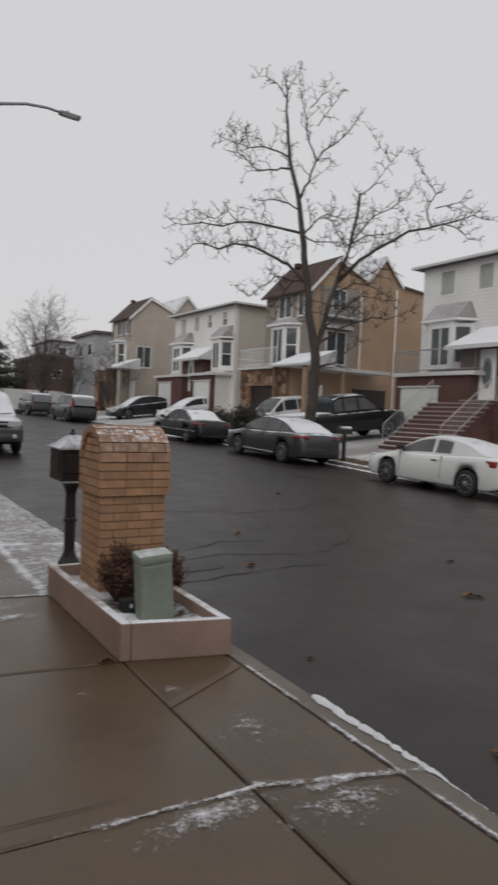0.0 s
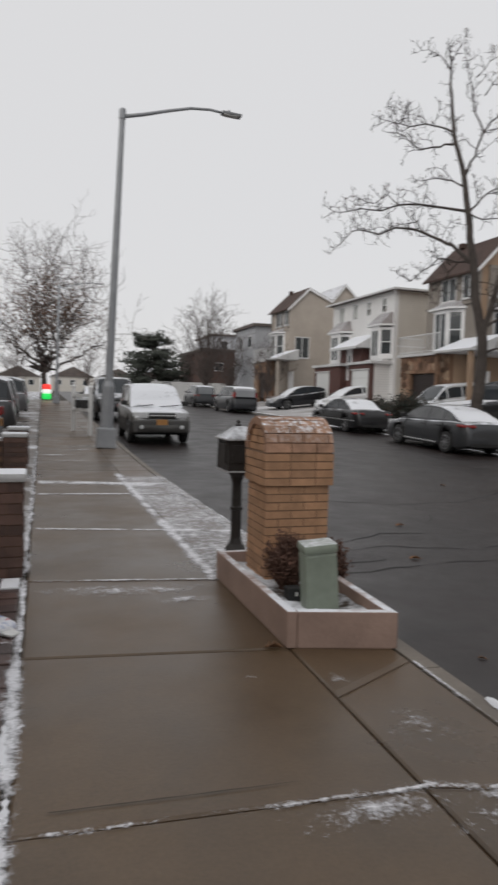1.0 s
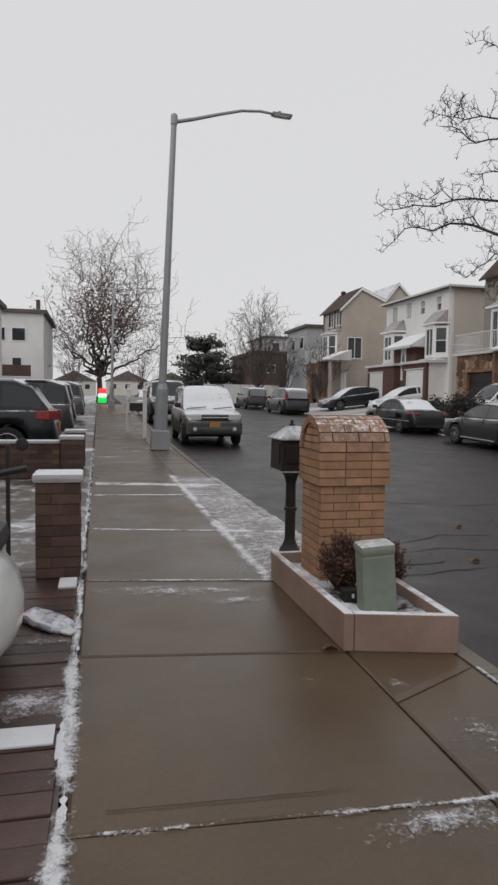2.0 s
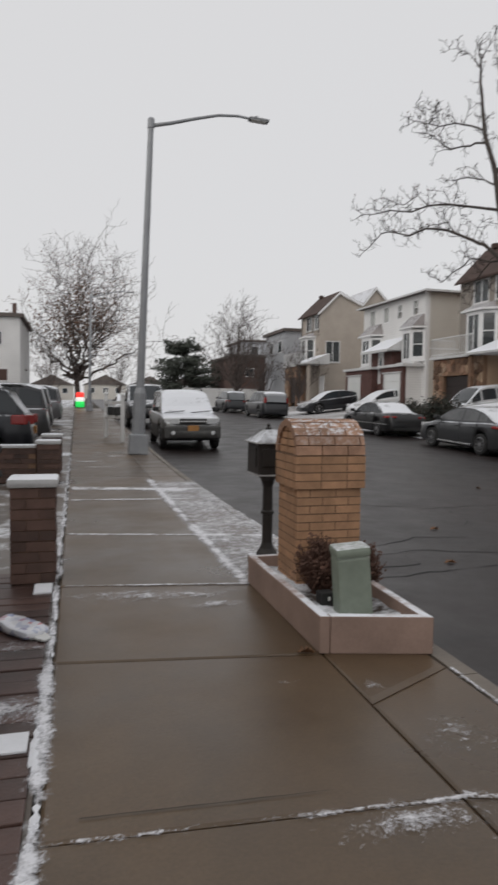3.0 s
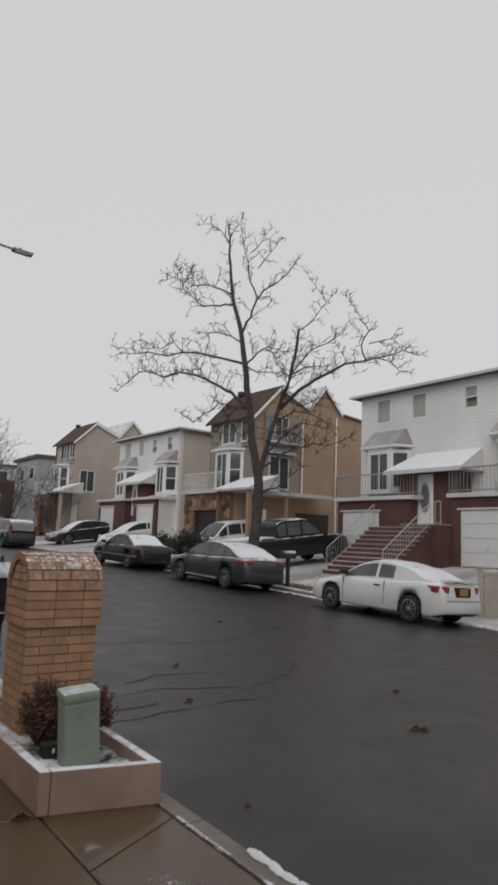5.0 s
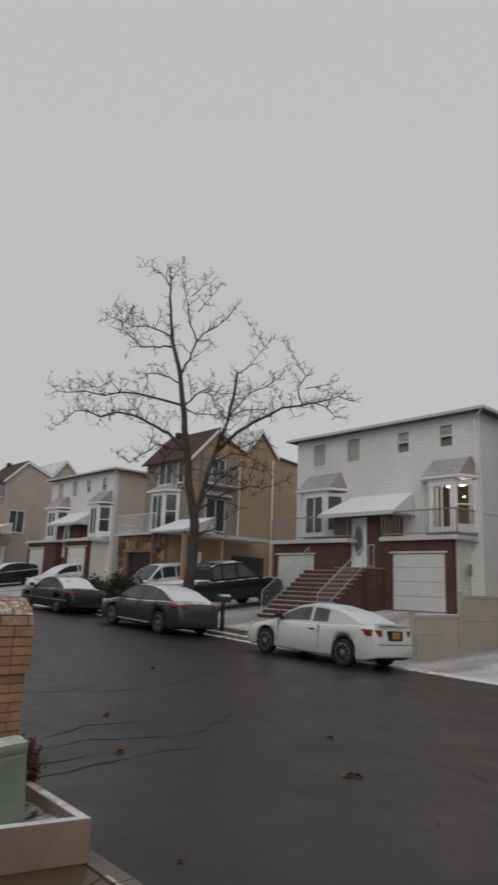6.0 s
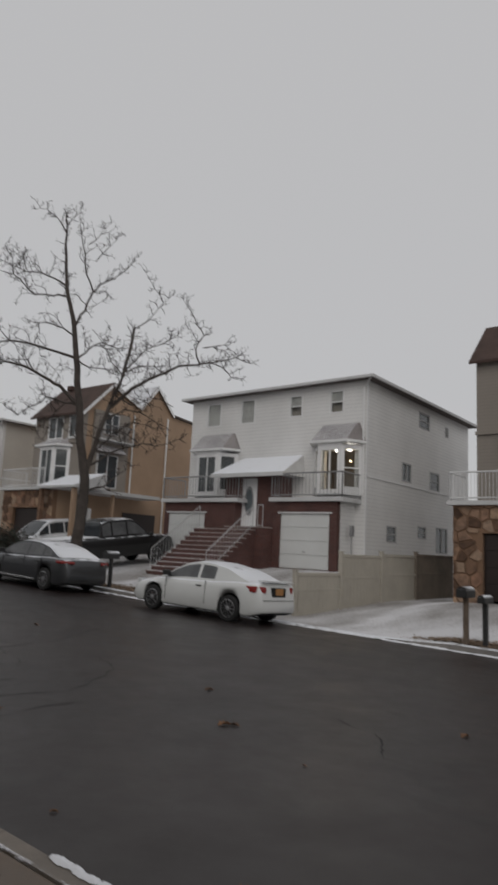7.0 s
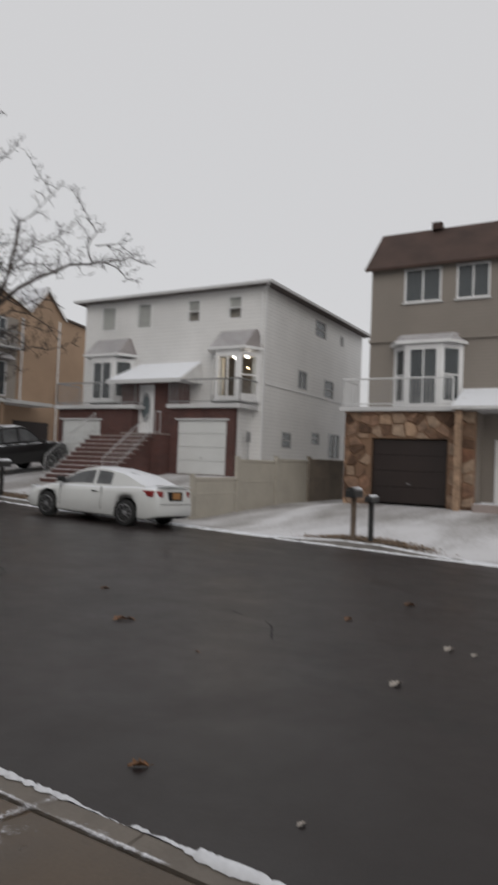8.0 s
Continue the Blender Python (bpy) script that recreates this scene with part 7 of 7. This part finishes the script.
    limb(0.06, 0.01, 0, -0.7, (-1.2, 10.4), (-1.5, 10.4), (-1.9, 10.3), (-2.3, 10.2), (-2.7, 10.5), (-3.1, 10.8), (-3.2, 11.4), (-3.5, 11.8))
    limb(0.055, 0.01, 0, 0.6, (-1.2, 10.8), (-1.7, 11.1), (-2.2, 11.3), (-2.8, 11.3), (-3.2, 11.5), (-3.7, 11.7), (-4.2, 11.6))
    limb(0.025, 0.008, 0.35, 0.9, (-2.8, 11.4), (-3.0, 12.0), (-3.4, 12.3))
    limb(0.03, 0.008, 0, 0.3, (-1.4, 13.3), (-1.2, 13.7), (-1.0, 14.2))
    limb(0.03, 0.008, 0, -0.3, (-1.4, 13.0), (-1.8, 13.5), (-2.2, 13.7), (-2.6, 13.6))
    limb(0.06, 0.012, 0, 0.9, (-0.6, 7.9), (-0.3, 8.3), (-0.0, 8.7), (0.3, 8.9), (0.9, 8.8), (1.3, 8.9))
    limb(0.05, 0.012, 0, -1.2, (-0.6, 8.0), (-0.1, 7.6), (0.5, 7.5), (1.0, 7.2))
    limb(0.075, 0.012, 0, -0.6, (-0.8, 9.2), (-0.6, 9.7), (-0.4, 10.1), (-0.2, 10.6), (-0.0, 10.9), (0.4, 11.1), (1.0, 11.6), (1.3, 12.1))
    limb(0.05, 0.01, -0.35, -0.9, (-0.2, 10.6), (-0.5, 11.2), (-0.6, 11.9), (-0.8, 12.6), (-0.9, 13.1))
    limb(0.03, 0.008, -0.5, -0.4, (-0.5, 12.4), (-0.1, 12.9), (0.2, 13.4))
    limb(0.03, 0.008, -0.6, -1.1, (-0.2, 11.7), (0.3, 12.3), (0.6, 12.7))
    limb(0.06, 0.012, 0, 1.1, (-0.4, 6.2), (-0.9, 6.3), (-1.6, 6.5), (-2.2, 6.1), (-2.6, 5.8), (-3.1, 6.1))
    limb(0.04, 0.01, 0.35, 1.5, (-0.9, 6.3), (-1.4, 5.8), (-1.9, 5.3))
    limb(0.045, 0.01, 0.2, 1.2, (0.5, 5.4), (1.2, 5.5), (1.9, 5.2), (2.4, 4.9))
    limb(0.045, 0.01, 0.1, -1.1, (0.3, 4.5), (1.0, 5.2), (1.7, 5.6), (2.5, 5.4))
    limb(0.04, 0.01, 0.3, -0.6, (0.9, 6.8), (1.6, 6.4), (2.3, 6.7), (2.9, 6.5))
    limb(0.035, 0.01, 0.0, 0.9, (-0.2, 4.9), (-0.9, 5.4), (-1.5, 5.2))
    limb(0.035, 0.01, 0.3, 1.3, (1.2, 7.6), (0.7, 8.2), (0.4, 8.9), (0.6, 9.7))
    tw = bmesh.new()
    twigs(tips, tw, rnd, line[int(len(line) * 0.62):], 0.03, 0, 0.8)
    tagged(part("twig_mass", tw, TWIG_BARK, tr), kind="stuff")
    # seed balls and a few dead leaves left on the twigs
    lf = bmesh.new()
    for p in rnd.sample(tips, min(420, len(tips))):
        u = Vector((rnd.gauss(0, 1), rnd.gauss(0, 1), rnd.gauss(0, 1))).normalized() * 0.045
        w = u.orthogonal().normalized() * 0.03
        lf.faces.new([lf.verts.new(p - u), lf.verts.new(p + w), lf.verts.new(p + u), lf.verts.new(p - w)])
    tagged(part("leaves", lf, BROWN_LEAF, ob, "few dead leaves"), kind="stuff")
    return ob


TX, TY = 14.525, 19.917
street_tree(pose(TX, TY, lot_z(TX, TY) + 0.08), Vector((math.cos(radians(36.7)), -math.sin(radians(36.7)), 0)), "tall bare street tree with wide crooked limbs")


def bare_tree(x, y, z, height, spread, stems, seed, label, leaves=0, reach=None, drift=0.0, crook=1.0):
    """A many-stemmed bare tree seen far off."""
    rnd = random.Random(seed)
    ob = thing("tree", label, "tree", pose(x, y, z))
    tips, tb, tw = [], bmesh.new(), bmesh.new()
    fork = height * rnd.uniform(0.14, 0.2)
    add_tube(tb, [(0, 0, 0), (0.05, 0.02, fork * 0.5), (0, 0, fork * 1.1)], [height * 0.022, height * 0.017, height * 0.014], 8)
    crown = Vector((drift, 0, 0))
    for k in range(stems):
        a = 2.4 * k + rnd.uniform(-0.4, 0.4)
        lean = math.sqrt((k + 0.5) / stems)
        top = Vector((math.cos(a) * spread * lean, math.sin(a) * spread * lean, height * (1.0 - 0.62 * lean ** 2.6) * rnd.uniform(0.9, 1.0))) + crown
        p0 = Vector((0, 0, fork * rnd.uniform(0.9, 1.1)))
        p1 = p0.lerp(top, 0.3) + Vector((0, 0, height * 0.09 * (1 - lean)))
        p2 = p0.lerp(top, 0.68) + Vector((rnd.gauss(0, 1), rnd.gauss(0, 1), 0.9)) * spread * 0.07
        ln = sway([p0, p1, p2, top], rnd, height * 0.006 * crook)
        n = len(ln) - 1
        r0 = height * 0.0075
        add_tube(tb, ln, [r0 * (1 - i / n) + 0.012 for i in range(n + 1)], 6)
        far_twigs(tips, tw, rnd, ln, r0 * 0.45, 0, reach or height * 0.17)
    part("trunk", tb, HAZE_BARK, ob)
    tagged(part("twig_mass", tw, HAZE_BARK, ob), kind="stuff")
    if leaves:
        lf = bmesh.new()
        for _ in range(leaves):
            p = rnd.choice(tips)
            if rnd.random() < clamp((p - Vector((drift * 0.3, 0, height * 0.4))).length / (height * 0.5) - 0.1):
                continue
            p = p + Vector((rnd.gauss(0, 0.3), rnd.gauss(0, 0.3), rnd.gauss(0, 0.3)))
            u = Vector((rnd.gauss(0, 1), rnd.gauss(0, 1), rnd.gauss(0, 1))).normalized() * 0.095
            w = u.orthogonal().normalized() * 0.07
            lf.faces.new([lf.verts.new(p - u), lf.verts.new(p + w), lf.verts.new(p + u), lf.verts.new(p - w)])
        part("leaves", lf, BROWN_LEAF, ob, "clinging brown leaves")
    return ob


def far_twigs(tips, bm, rnd, line, r0, depth, reach):
    for i in range(len(line) // 4 if depth == 0 else 1, len(line)):
        if rnd.random() > (0.8 if depth == 0 else 0.92):
            continue
        b = line[i]
        d = (line[i] - line[i - 1]).normalized()
        side = d.cross(Vector((rnd.gauss(0, 1), rnd.gauss(0, 1), rnd.gauss(0, 1)))).normalized()
        way = (d * 0.7 + side * 0.8 + Vector((0, 0, 0.35))).normalized()
        ln = reach * rnd.uniform(0.4, 1.1)
        pts = [b.copy()]
        for k in range(3):
            way = (way + Vector((rnd.gauss(0, 0.34), rnd.gauss(0, 0.34), rnd.gauss(0.05, 0.3)))).normalized()
            pts.append(pts[-1] + way * ln / 3)
        r = max(0.017, r0 * 0.6)
        add_tube(bm, pts, [r, r * 0.75, r * 0.55, 0.008], 3, False)
        tips.append(pts[-1])
        if depth < 2:
            far_twigs(tips, bm, rnd, pts, r, depth + 1, reach * 0.55)


bare_tree(0.1, 62.0, rise(62), 14.8, 7.2, 15, 21, "big bare tree with clinging brown leaves by the pavement", 9000, 3.0, drift=1.3, crook=2.6)
bare_tree(14.4, 60.0, rise(60), 9.4, 3.2, 22, 33, "bare tree on the far verge", 0, 2.0)
bare_tree(17.2, 50.5, lot_z(17.2, 50.5), 5.2, 2.0, 16, 41, "small bare tree in a front yard", 0)
bare_tree(18.5, 66.0, 1.2, 6.8, 2.8, 16, 43, "bare tree before a brown building", 0)
bare_tree(-3.5, 95.0, 1.4, 9.0, 4.0, 9, 47, "distant bare tree beyond the forecourts", 0)
bare_tree(7.5, 120.0, 1.8, 10.0, 4.5, 9, 49, "distant bare tree at the street's end", 0)

# evergreen; distance haze is put into the needles' lighter, greyer colour
NEEDLE = surface("haze_greyed_needles", (0.07, 0.08, 0.064), 0.85, var=0.4, big=4, fine=20)


def evergreen(x, y, z, height, spread, seed, label):
    rnd = random.Random(seed)
    ob = thing("tree", label, "tree", pose(x, y, z))
    tb, lf = bmesh.new(), bmesh.new()
    add_tube(tb, [(0, 0, 0), (0.1, 0, height * 0.5), (0, 0, height * 0.95)], [0.22, 0.15, 0.03], 7)
    for k in range(90):
        zz = height * rnd.uniform(0.12, 0.97)
        a = rnd.uniform(0, 2 * math.pi)
        ln = spread * (1.0 - 0.85 * abs(zz / height - 0.45) ** 1.4 * 1.6) * rnd.uniform(0.6, 1.12)
        tip = Vector((math.cos(a) * ln, math.sin(a) * ln, zz + rnd.uniform(-0.1, 0.7)))
        add_tube(tb, [(0, 0, zz), tip], [0.05, 0.012], 4)
        for j in range(90):
            t = rnd.uniform(0.2, 1.05)
            p = Vector((0, 0, zz)).lerp(tip, t) + Vector((rnd.gauss(0, 0.26), rnd.gauss(0, 0.26), rnd.gauss(0, 0.17)))
            u = Vector((rnd.gauss(0, 1), rnd.gauss(0, 1), rnd.gauss(0.4, 0.6))).normalized() * rnd.uniform(0.15, 0.35)
            w = u.orthogonal().normalized() * 0.1
            lf.faces.new([lf.verts.new(p - u), lf.verts.new(p + w), lf.verts.new(p + u), lf.verts.new(p - w)])
    part("trunk", tb, BARK, ob)
    part("foliage", lf, NEEDLE, ob, "dark green needles")
    return ob


evergreen(13.3, 84.0, rise(84), 7.4, 4.5, 5, "dark spreading evergreen at the street's end")
BUSH = surface("dark_bush_leaves", (0.022, 0.026, 0.018), 0.85, var=0.4, big=4, fine=20)
shrub("bush", pose(15.5, 26.0, lot_z(15.5, 26.0)), 1.25, 1.5, 900, BUSH, "dark rounded bush in the front yard", 8, 0.08)
shrub("bush", pose(15.3, 28.3, lot_z(15.3, 28.3)), 1.15, 1.25, 800, BUSH, "low dark bush beside the drive", 9, 0.07)

# ---- mailboxes across the road ----
GALV_BOX = surface("black_mailbox_metal", (0.03, 0.03, 0.03), 0.45, snow=0.55)
WOOD = surface("weathered_post_wood", (0.16, 0.12, 0.09), 0.85, var=0.3, big=3, fine=30, bump=0.3)


def post_mailbox(x, y, h, post_mat, box_w, label, turn=0.0):
    z = lot_z(x, y)
    ob = thing("mailbox", label, "mailbox", pose(x, y, z, 0, 0, turn))
    part("post", box(-0.05, 0.05, -0.05, 0.05, -0.1, h, 0.008), post_mat, ob)
    bm = bmesh.new()
    r = box_w / 2
    prof = [(-r, h), (r, h), (r, h + r)] + [(r * math.cos(a), h + r + r * math.sin(a)) for a in [math.pi * k / 10 for k in range(1, 10)]] + [(-r, h + r)]
    add_prism(bm, prof, "x", -0.26, 0.24)
    part("box", bm, GALV_BOX, ob, "arched black box with snow on top")
    part("door", box(-0.275, -0.262, -r * 0.9, r * 0.9, h + 0.01, h + r * 1.5, 0.004), GALV_BOX, ob)
    part("flag", box(-0.1, 0.02, r + 0.004, r + 0.012, h + r * 0.6, h + r * 1.4), RED_LENS, ob, "small red flag")
    return ob


post_mailbox(14.62, 5.72, 1.0, WOOD, 0.24, "black arched mailbox on a wooden post")
post_mailbox(14.7, 5.32, 0.92, GALV_BOX, 0.17, "small black mailbox on a metal post")
post_mailbox(14.3, 17.6, 0.92, GALV_BOX, 0.26, "dark mailbox on a post beside the tree")


def litter(cx, cy, rx, ry, count, seed, label):
    """Small dead leaves lying loose, thickest in the middle."""
    rnd, bm = random.Random(seed), bmesh.new()
    for _ in range(count):
        x, y = cx + rnd.gauss(0, rx), cy + rnd.gauss(0, ry)
        if x < far_kerb(y) + 0.16:
            continue
        p = Vector((x, y, lot_z(x, y) + rnd.uniform(0.006, 0.025)))
        u = Vector((rnd.gauss(0, 1), rnd.gauss(0, 1), rnd.gauss(0, 0.15))).normalized() * rnd.uniform(0.025, 0.055)
        w = u.cross(Vector((rnd.gauss(0, 0.3), rnd.gauss(0, 0.3), 1))).normalized() * u.length * 0.6
        bm.faces.new([bm.verts.new(q) for q in (p - u, p + w, p + u, p - w)])
    tagged(new("leaf_litter", mesh_of(bm, "leaf_litter", LEAF_LITTER)), label, "leaves", kind="stuff")


litter(far_kerb(5.4) + 0.5, 5.4, 0.3, 0.7, 3000, 3, "brown leaf litter round the mailbox posts")
litter(far_kerb(17.5) + 0.6, 17.6, 0.35, 1.3, 3000, 4, "brown leaf litter under the street tree")

# white two-post mailbox stand on the near verge
WPAINT = surface("white_painted_wood", (0.68, 0.68, 0.67), 0.6, var=0.08)
stand = thing("mailbox_stand", "white wooden stand carrying black mailboxes", "mailbox", pose(1.42, 21.0, rise(21)))
for q, (x, y, h) in enumerate(((0.0, 0.0, 1.45), (-0.42, 2.0, 1.5))):
    pp = part("post", box(x - 0.06, x + 0.06, y - 0.06, y + 0.06, 0, h, 0.01), WPAINT, stand)
    part("post_cap", lathe([(0.085, h), (0.085, h + 0.03), (0.03, h + 0.09), (0.045, h + 0.14), (0.01, h + 0.18)], 10), WPAINT, pp, at=Matrix.Translation((x, y, 0)))
for z in (0.72, 1.18):
    bm = bmesh.new()
    add_box(bm, -0.045, 0.045, 0.062, 1.98, z, z + 0.1, 0.008, m=Matrix.Rotation(math.atan2(0.42, 2.0), 4, "Z"))
    part("arm", bm, WPAINT, stand)
for y in (0.4, 1.15):
    part("letter_box", box(-0.16 - y * 0.21, 0.16 - y * 0.21, y, y + 0.5, 0.822, 1.1, 0.04), GALV_BOX, stand, "black letter box")

# striped light-up decoration at the end of the pavement
deco = thing("lawn_decoration", "glowing red, white and green lawn decoration", "decoration", pose(0.35, 60.0, rise(60)))
for k, (col, z0, z1, r) in enumerate((((0.02, 0.62, 0.1), 0.0, 0.5, 0.38), ((0.75, 0.75, 0.72), 0.5, 0.85, 0.40), ((0.9, 0.05, 0.04), 0.85, 1.3, 0.34))):
    mt, n, l, p = shader("lit_fabric")
    p.inputs["Base Color"].default_value = (*col, 1)
    p.inputs["Emission Color"].default_value = (*col, 1)
    p.inputs["Emission Strength"].default_value = 0.9
    part(("base", "middle", "top")[k], lathe([(r * 0.8, z0), (r, z0 + 0.08), (r * 1.02, (z0 + z1) / 2), (r * 0.95, z1 - 0.06), (r * 0.75, z1)], 14), mt, deco, ("green base", "white middle", "red top")[k], smooth=True)

# ---- distance ----
DIST_BROWN = surface("brown_far_wall", (0.10, 0.06, 0.05), 0.9, var=0.2)
DIST_GREY = siding_material("grey_far_siding", (0.4, 0.41, 0.43))


def far_house(name, label, x0, x1, y0, y1, z0, z1, mat, roof_mat, wins, face, flat=True):
    ob = thing(name, label, "house")
    part("wall", box(x0, x1, y0, y1, z0, z1), mat, ob)
    bm = bmesh.new()
    o = 0.3
    if flat:
        add_box(bm, x0 - o, x1 + o, y0 - o, y1 + o, z1, z1 + 0.3, 0.03)
    else:
        add_prism(bm, [(x0 - o, z1), (x1 + o, z1), ((x0 + x1) / 2, z1 + (x1 - x0) * 0.25)], "y", y0 - o, y1 + o)
    part("roof", bm, roof_mat, ob, "snow-covered roof")
    for a, b, c, d in wins:
        if face == "y":
            w = part("window", box(a, b, y0 - 0.05, y0 - 0.002, c, d), TRIM, ob)
            part("pane", box(a + 0.08, b - 0.08, y0 - 0.06, y0 - 0.052, c + 0.08, d - 0.08), GLASS_DARK, w)
        else:
            w = part("window", box(x0 - 0.05, x0 - 0.002, a, b, c, d), TRIM, ob)
            part("pane", box(x0 - 0.06, x0 - 0.052, a + 0.08, b - 0.08, c + 0.08, d - 0.08), GLASS_DARK, w)
    return ob


nh = far_house("house", "white three-storey house with a deck beyond the parked cars", -15.0, -4.2, 55.0, 66.0, rise(55) - 0.4, 7.9, WHITE_SIDING, SHINGLE_SNOW, [(-8.2, -7.0, 5.7, 6.8), (-6.6, -5.5, 5.7, 6.8), (-11.2, -10.0, 5.7, 6.8), (-8.4, -7.2, 3.1, 4.5), (-6.6, -5.8, 3.1, 4.5), (-11.4, -10.0, 3.1, 4.5)], "y")
part("chimney", box(-4.75, -4.45, 55.1, 55.5, 8.2, 9.0), DIST_BROWN, nh)
part("deck", box(-12.0, -5.0, 53.3, 55.0, 2.7, 2.9), GREY_TRIM, nh)
part("deck_rail", box(-12.0, -5.0, 53.3, 53.36, 2.95, 3.8), DIST_BROWN, nh)
part("entry", box(-6.2, -5.0, 54.6, 54.99, 1.0, 2.6), DIST_BROWN, nh)
far_house("house", "white house close beyond the forecourt cars", -16, -6.1, 36.0, 46.0, 0.2, 7.0, WHITE_SIDING, SHINGLE_SNOW, [(-9.4, -8.2, 5.2, 6.4), (-8.8, -7.6, 2.6, 4.2)], "y")
far_house("brown_building", "long brown brick building with a snowy flat roof", 17.9, 34.0, 76.0, 90.0, 1.0, 6.9, DIST_BROWN, SHINGLE_SNOW, [(19.2, 20.3, 4.6, 5.6), (21.6, 22.7, 4.6, 5.6), (19.2, 20.3, 1.8, 3.0)], "y")
far_house("house", "grey house behind the brown building", 23.0, 33.0, 92.0, 102.0, 1.0, 10.2, DIST_GREY, SHINGLE_SNOW, [(24, 25.2, 8.2, 9.6), (26.5, 27.7, 8.2, 9.6), (29.2, 30.4, 8.2, 9.6)], "y")
far_house("house", "grey-blue house beside the half-timbered one", 20.0, 30.0, 63.0, 70.0, 1.0, 8.6, DIST_GREY, SHINGLE_SNOW, [(64, 65.2, 6.6, 7.8), (67, 68.2, 6.6, 7.8)], "x")
for k, (x, y, w, h) in enumerate(((1.8, 150, 9, 5.2), (12.5, 155, 8, 5.6), (-9.5, 150, 9, 5.0), (22, 160, 10, 6), (-24, 140, 12, 7), (36, 150, 14, 7.5), (-40, 110, 16, 8), (52, 120, 16, 9))):
    far_house("house", "pale small house in the distance", x, x + w, y, y + 10, 1.0, h, WHITE_SIDING if k % 2 else CREAM_SIDING, SHINGLE_SNOW, [(x + 1, x + 2.2, h - 1.8, h - 0.6), (x + w - 2.4, x + w - 1.2, h - 1.8, h - 0.6), (x + w / 2 - 0.6, x + w / 2 + 0.6, h - 1.8, h - 0.6)], "y", k > 3)
wf = thing("white_fence", "white board fence at the street's bend", "fence")
for k in range(14):
    part("board_panel", box(10.9 + k * 1.0, 11.86 + k * 1.0, 70.0, 70.08, rise(70) - 0.2, rise(70) + 1.9), WPAINT, wf)
# houses behind the camera and on its own side, which close the street
for k, y in enumerate((-34, -22, -10, 2, 14, 25)):
    far_house("house", "white-sided house on the near side", -20.0, -8.5, y, y + 10.5, -0.3, 8.2, (WHITE_SIDING, CREAM_SIDING)[k % 2], SHINGLE_SNOW, [], "y")
for k, y in enumerate((-46, -34, -22, -10.5)):
    far_house("house", "taupe-sided house farther down the street", 23.0, 33, y, y + 10, -0.6, 8.4, (GREY_SIDING, WHITE_SIDING)[k % 2], SHINGLE_SNOW, [], "x")
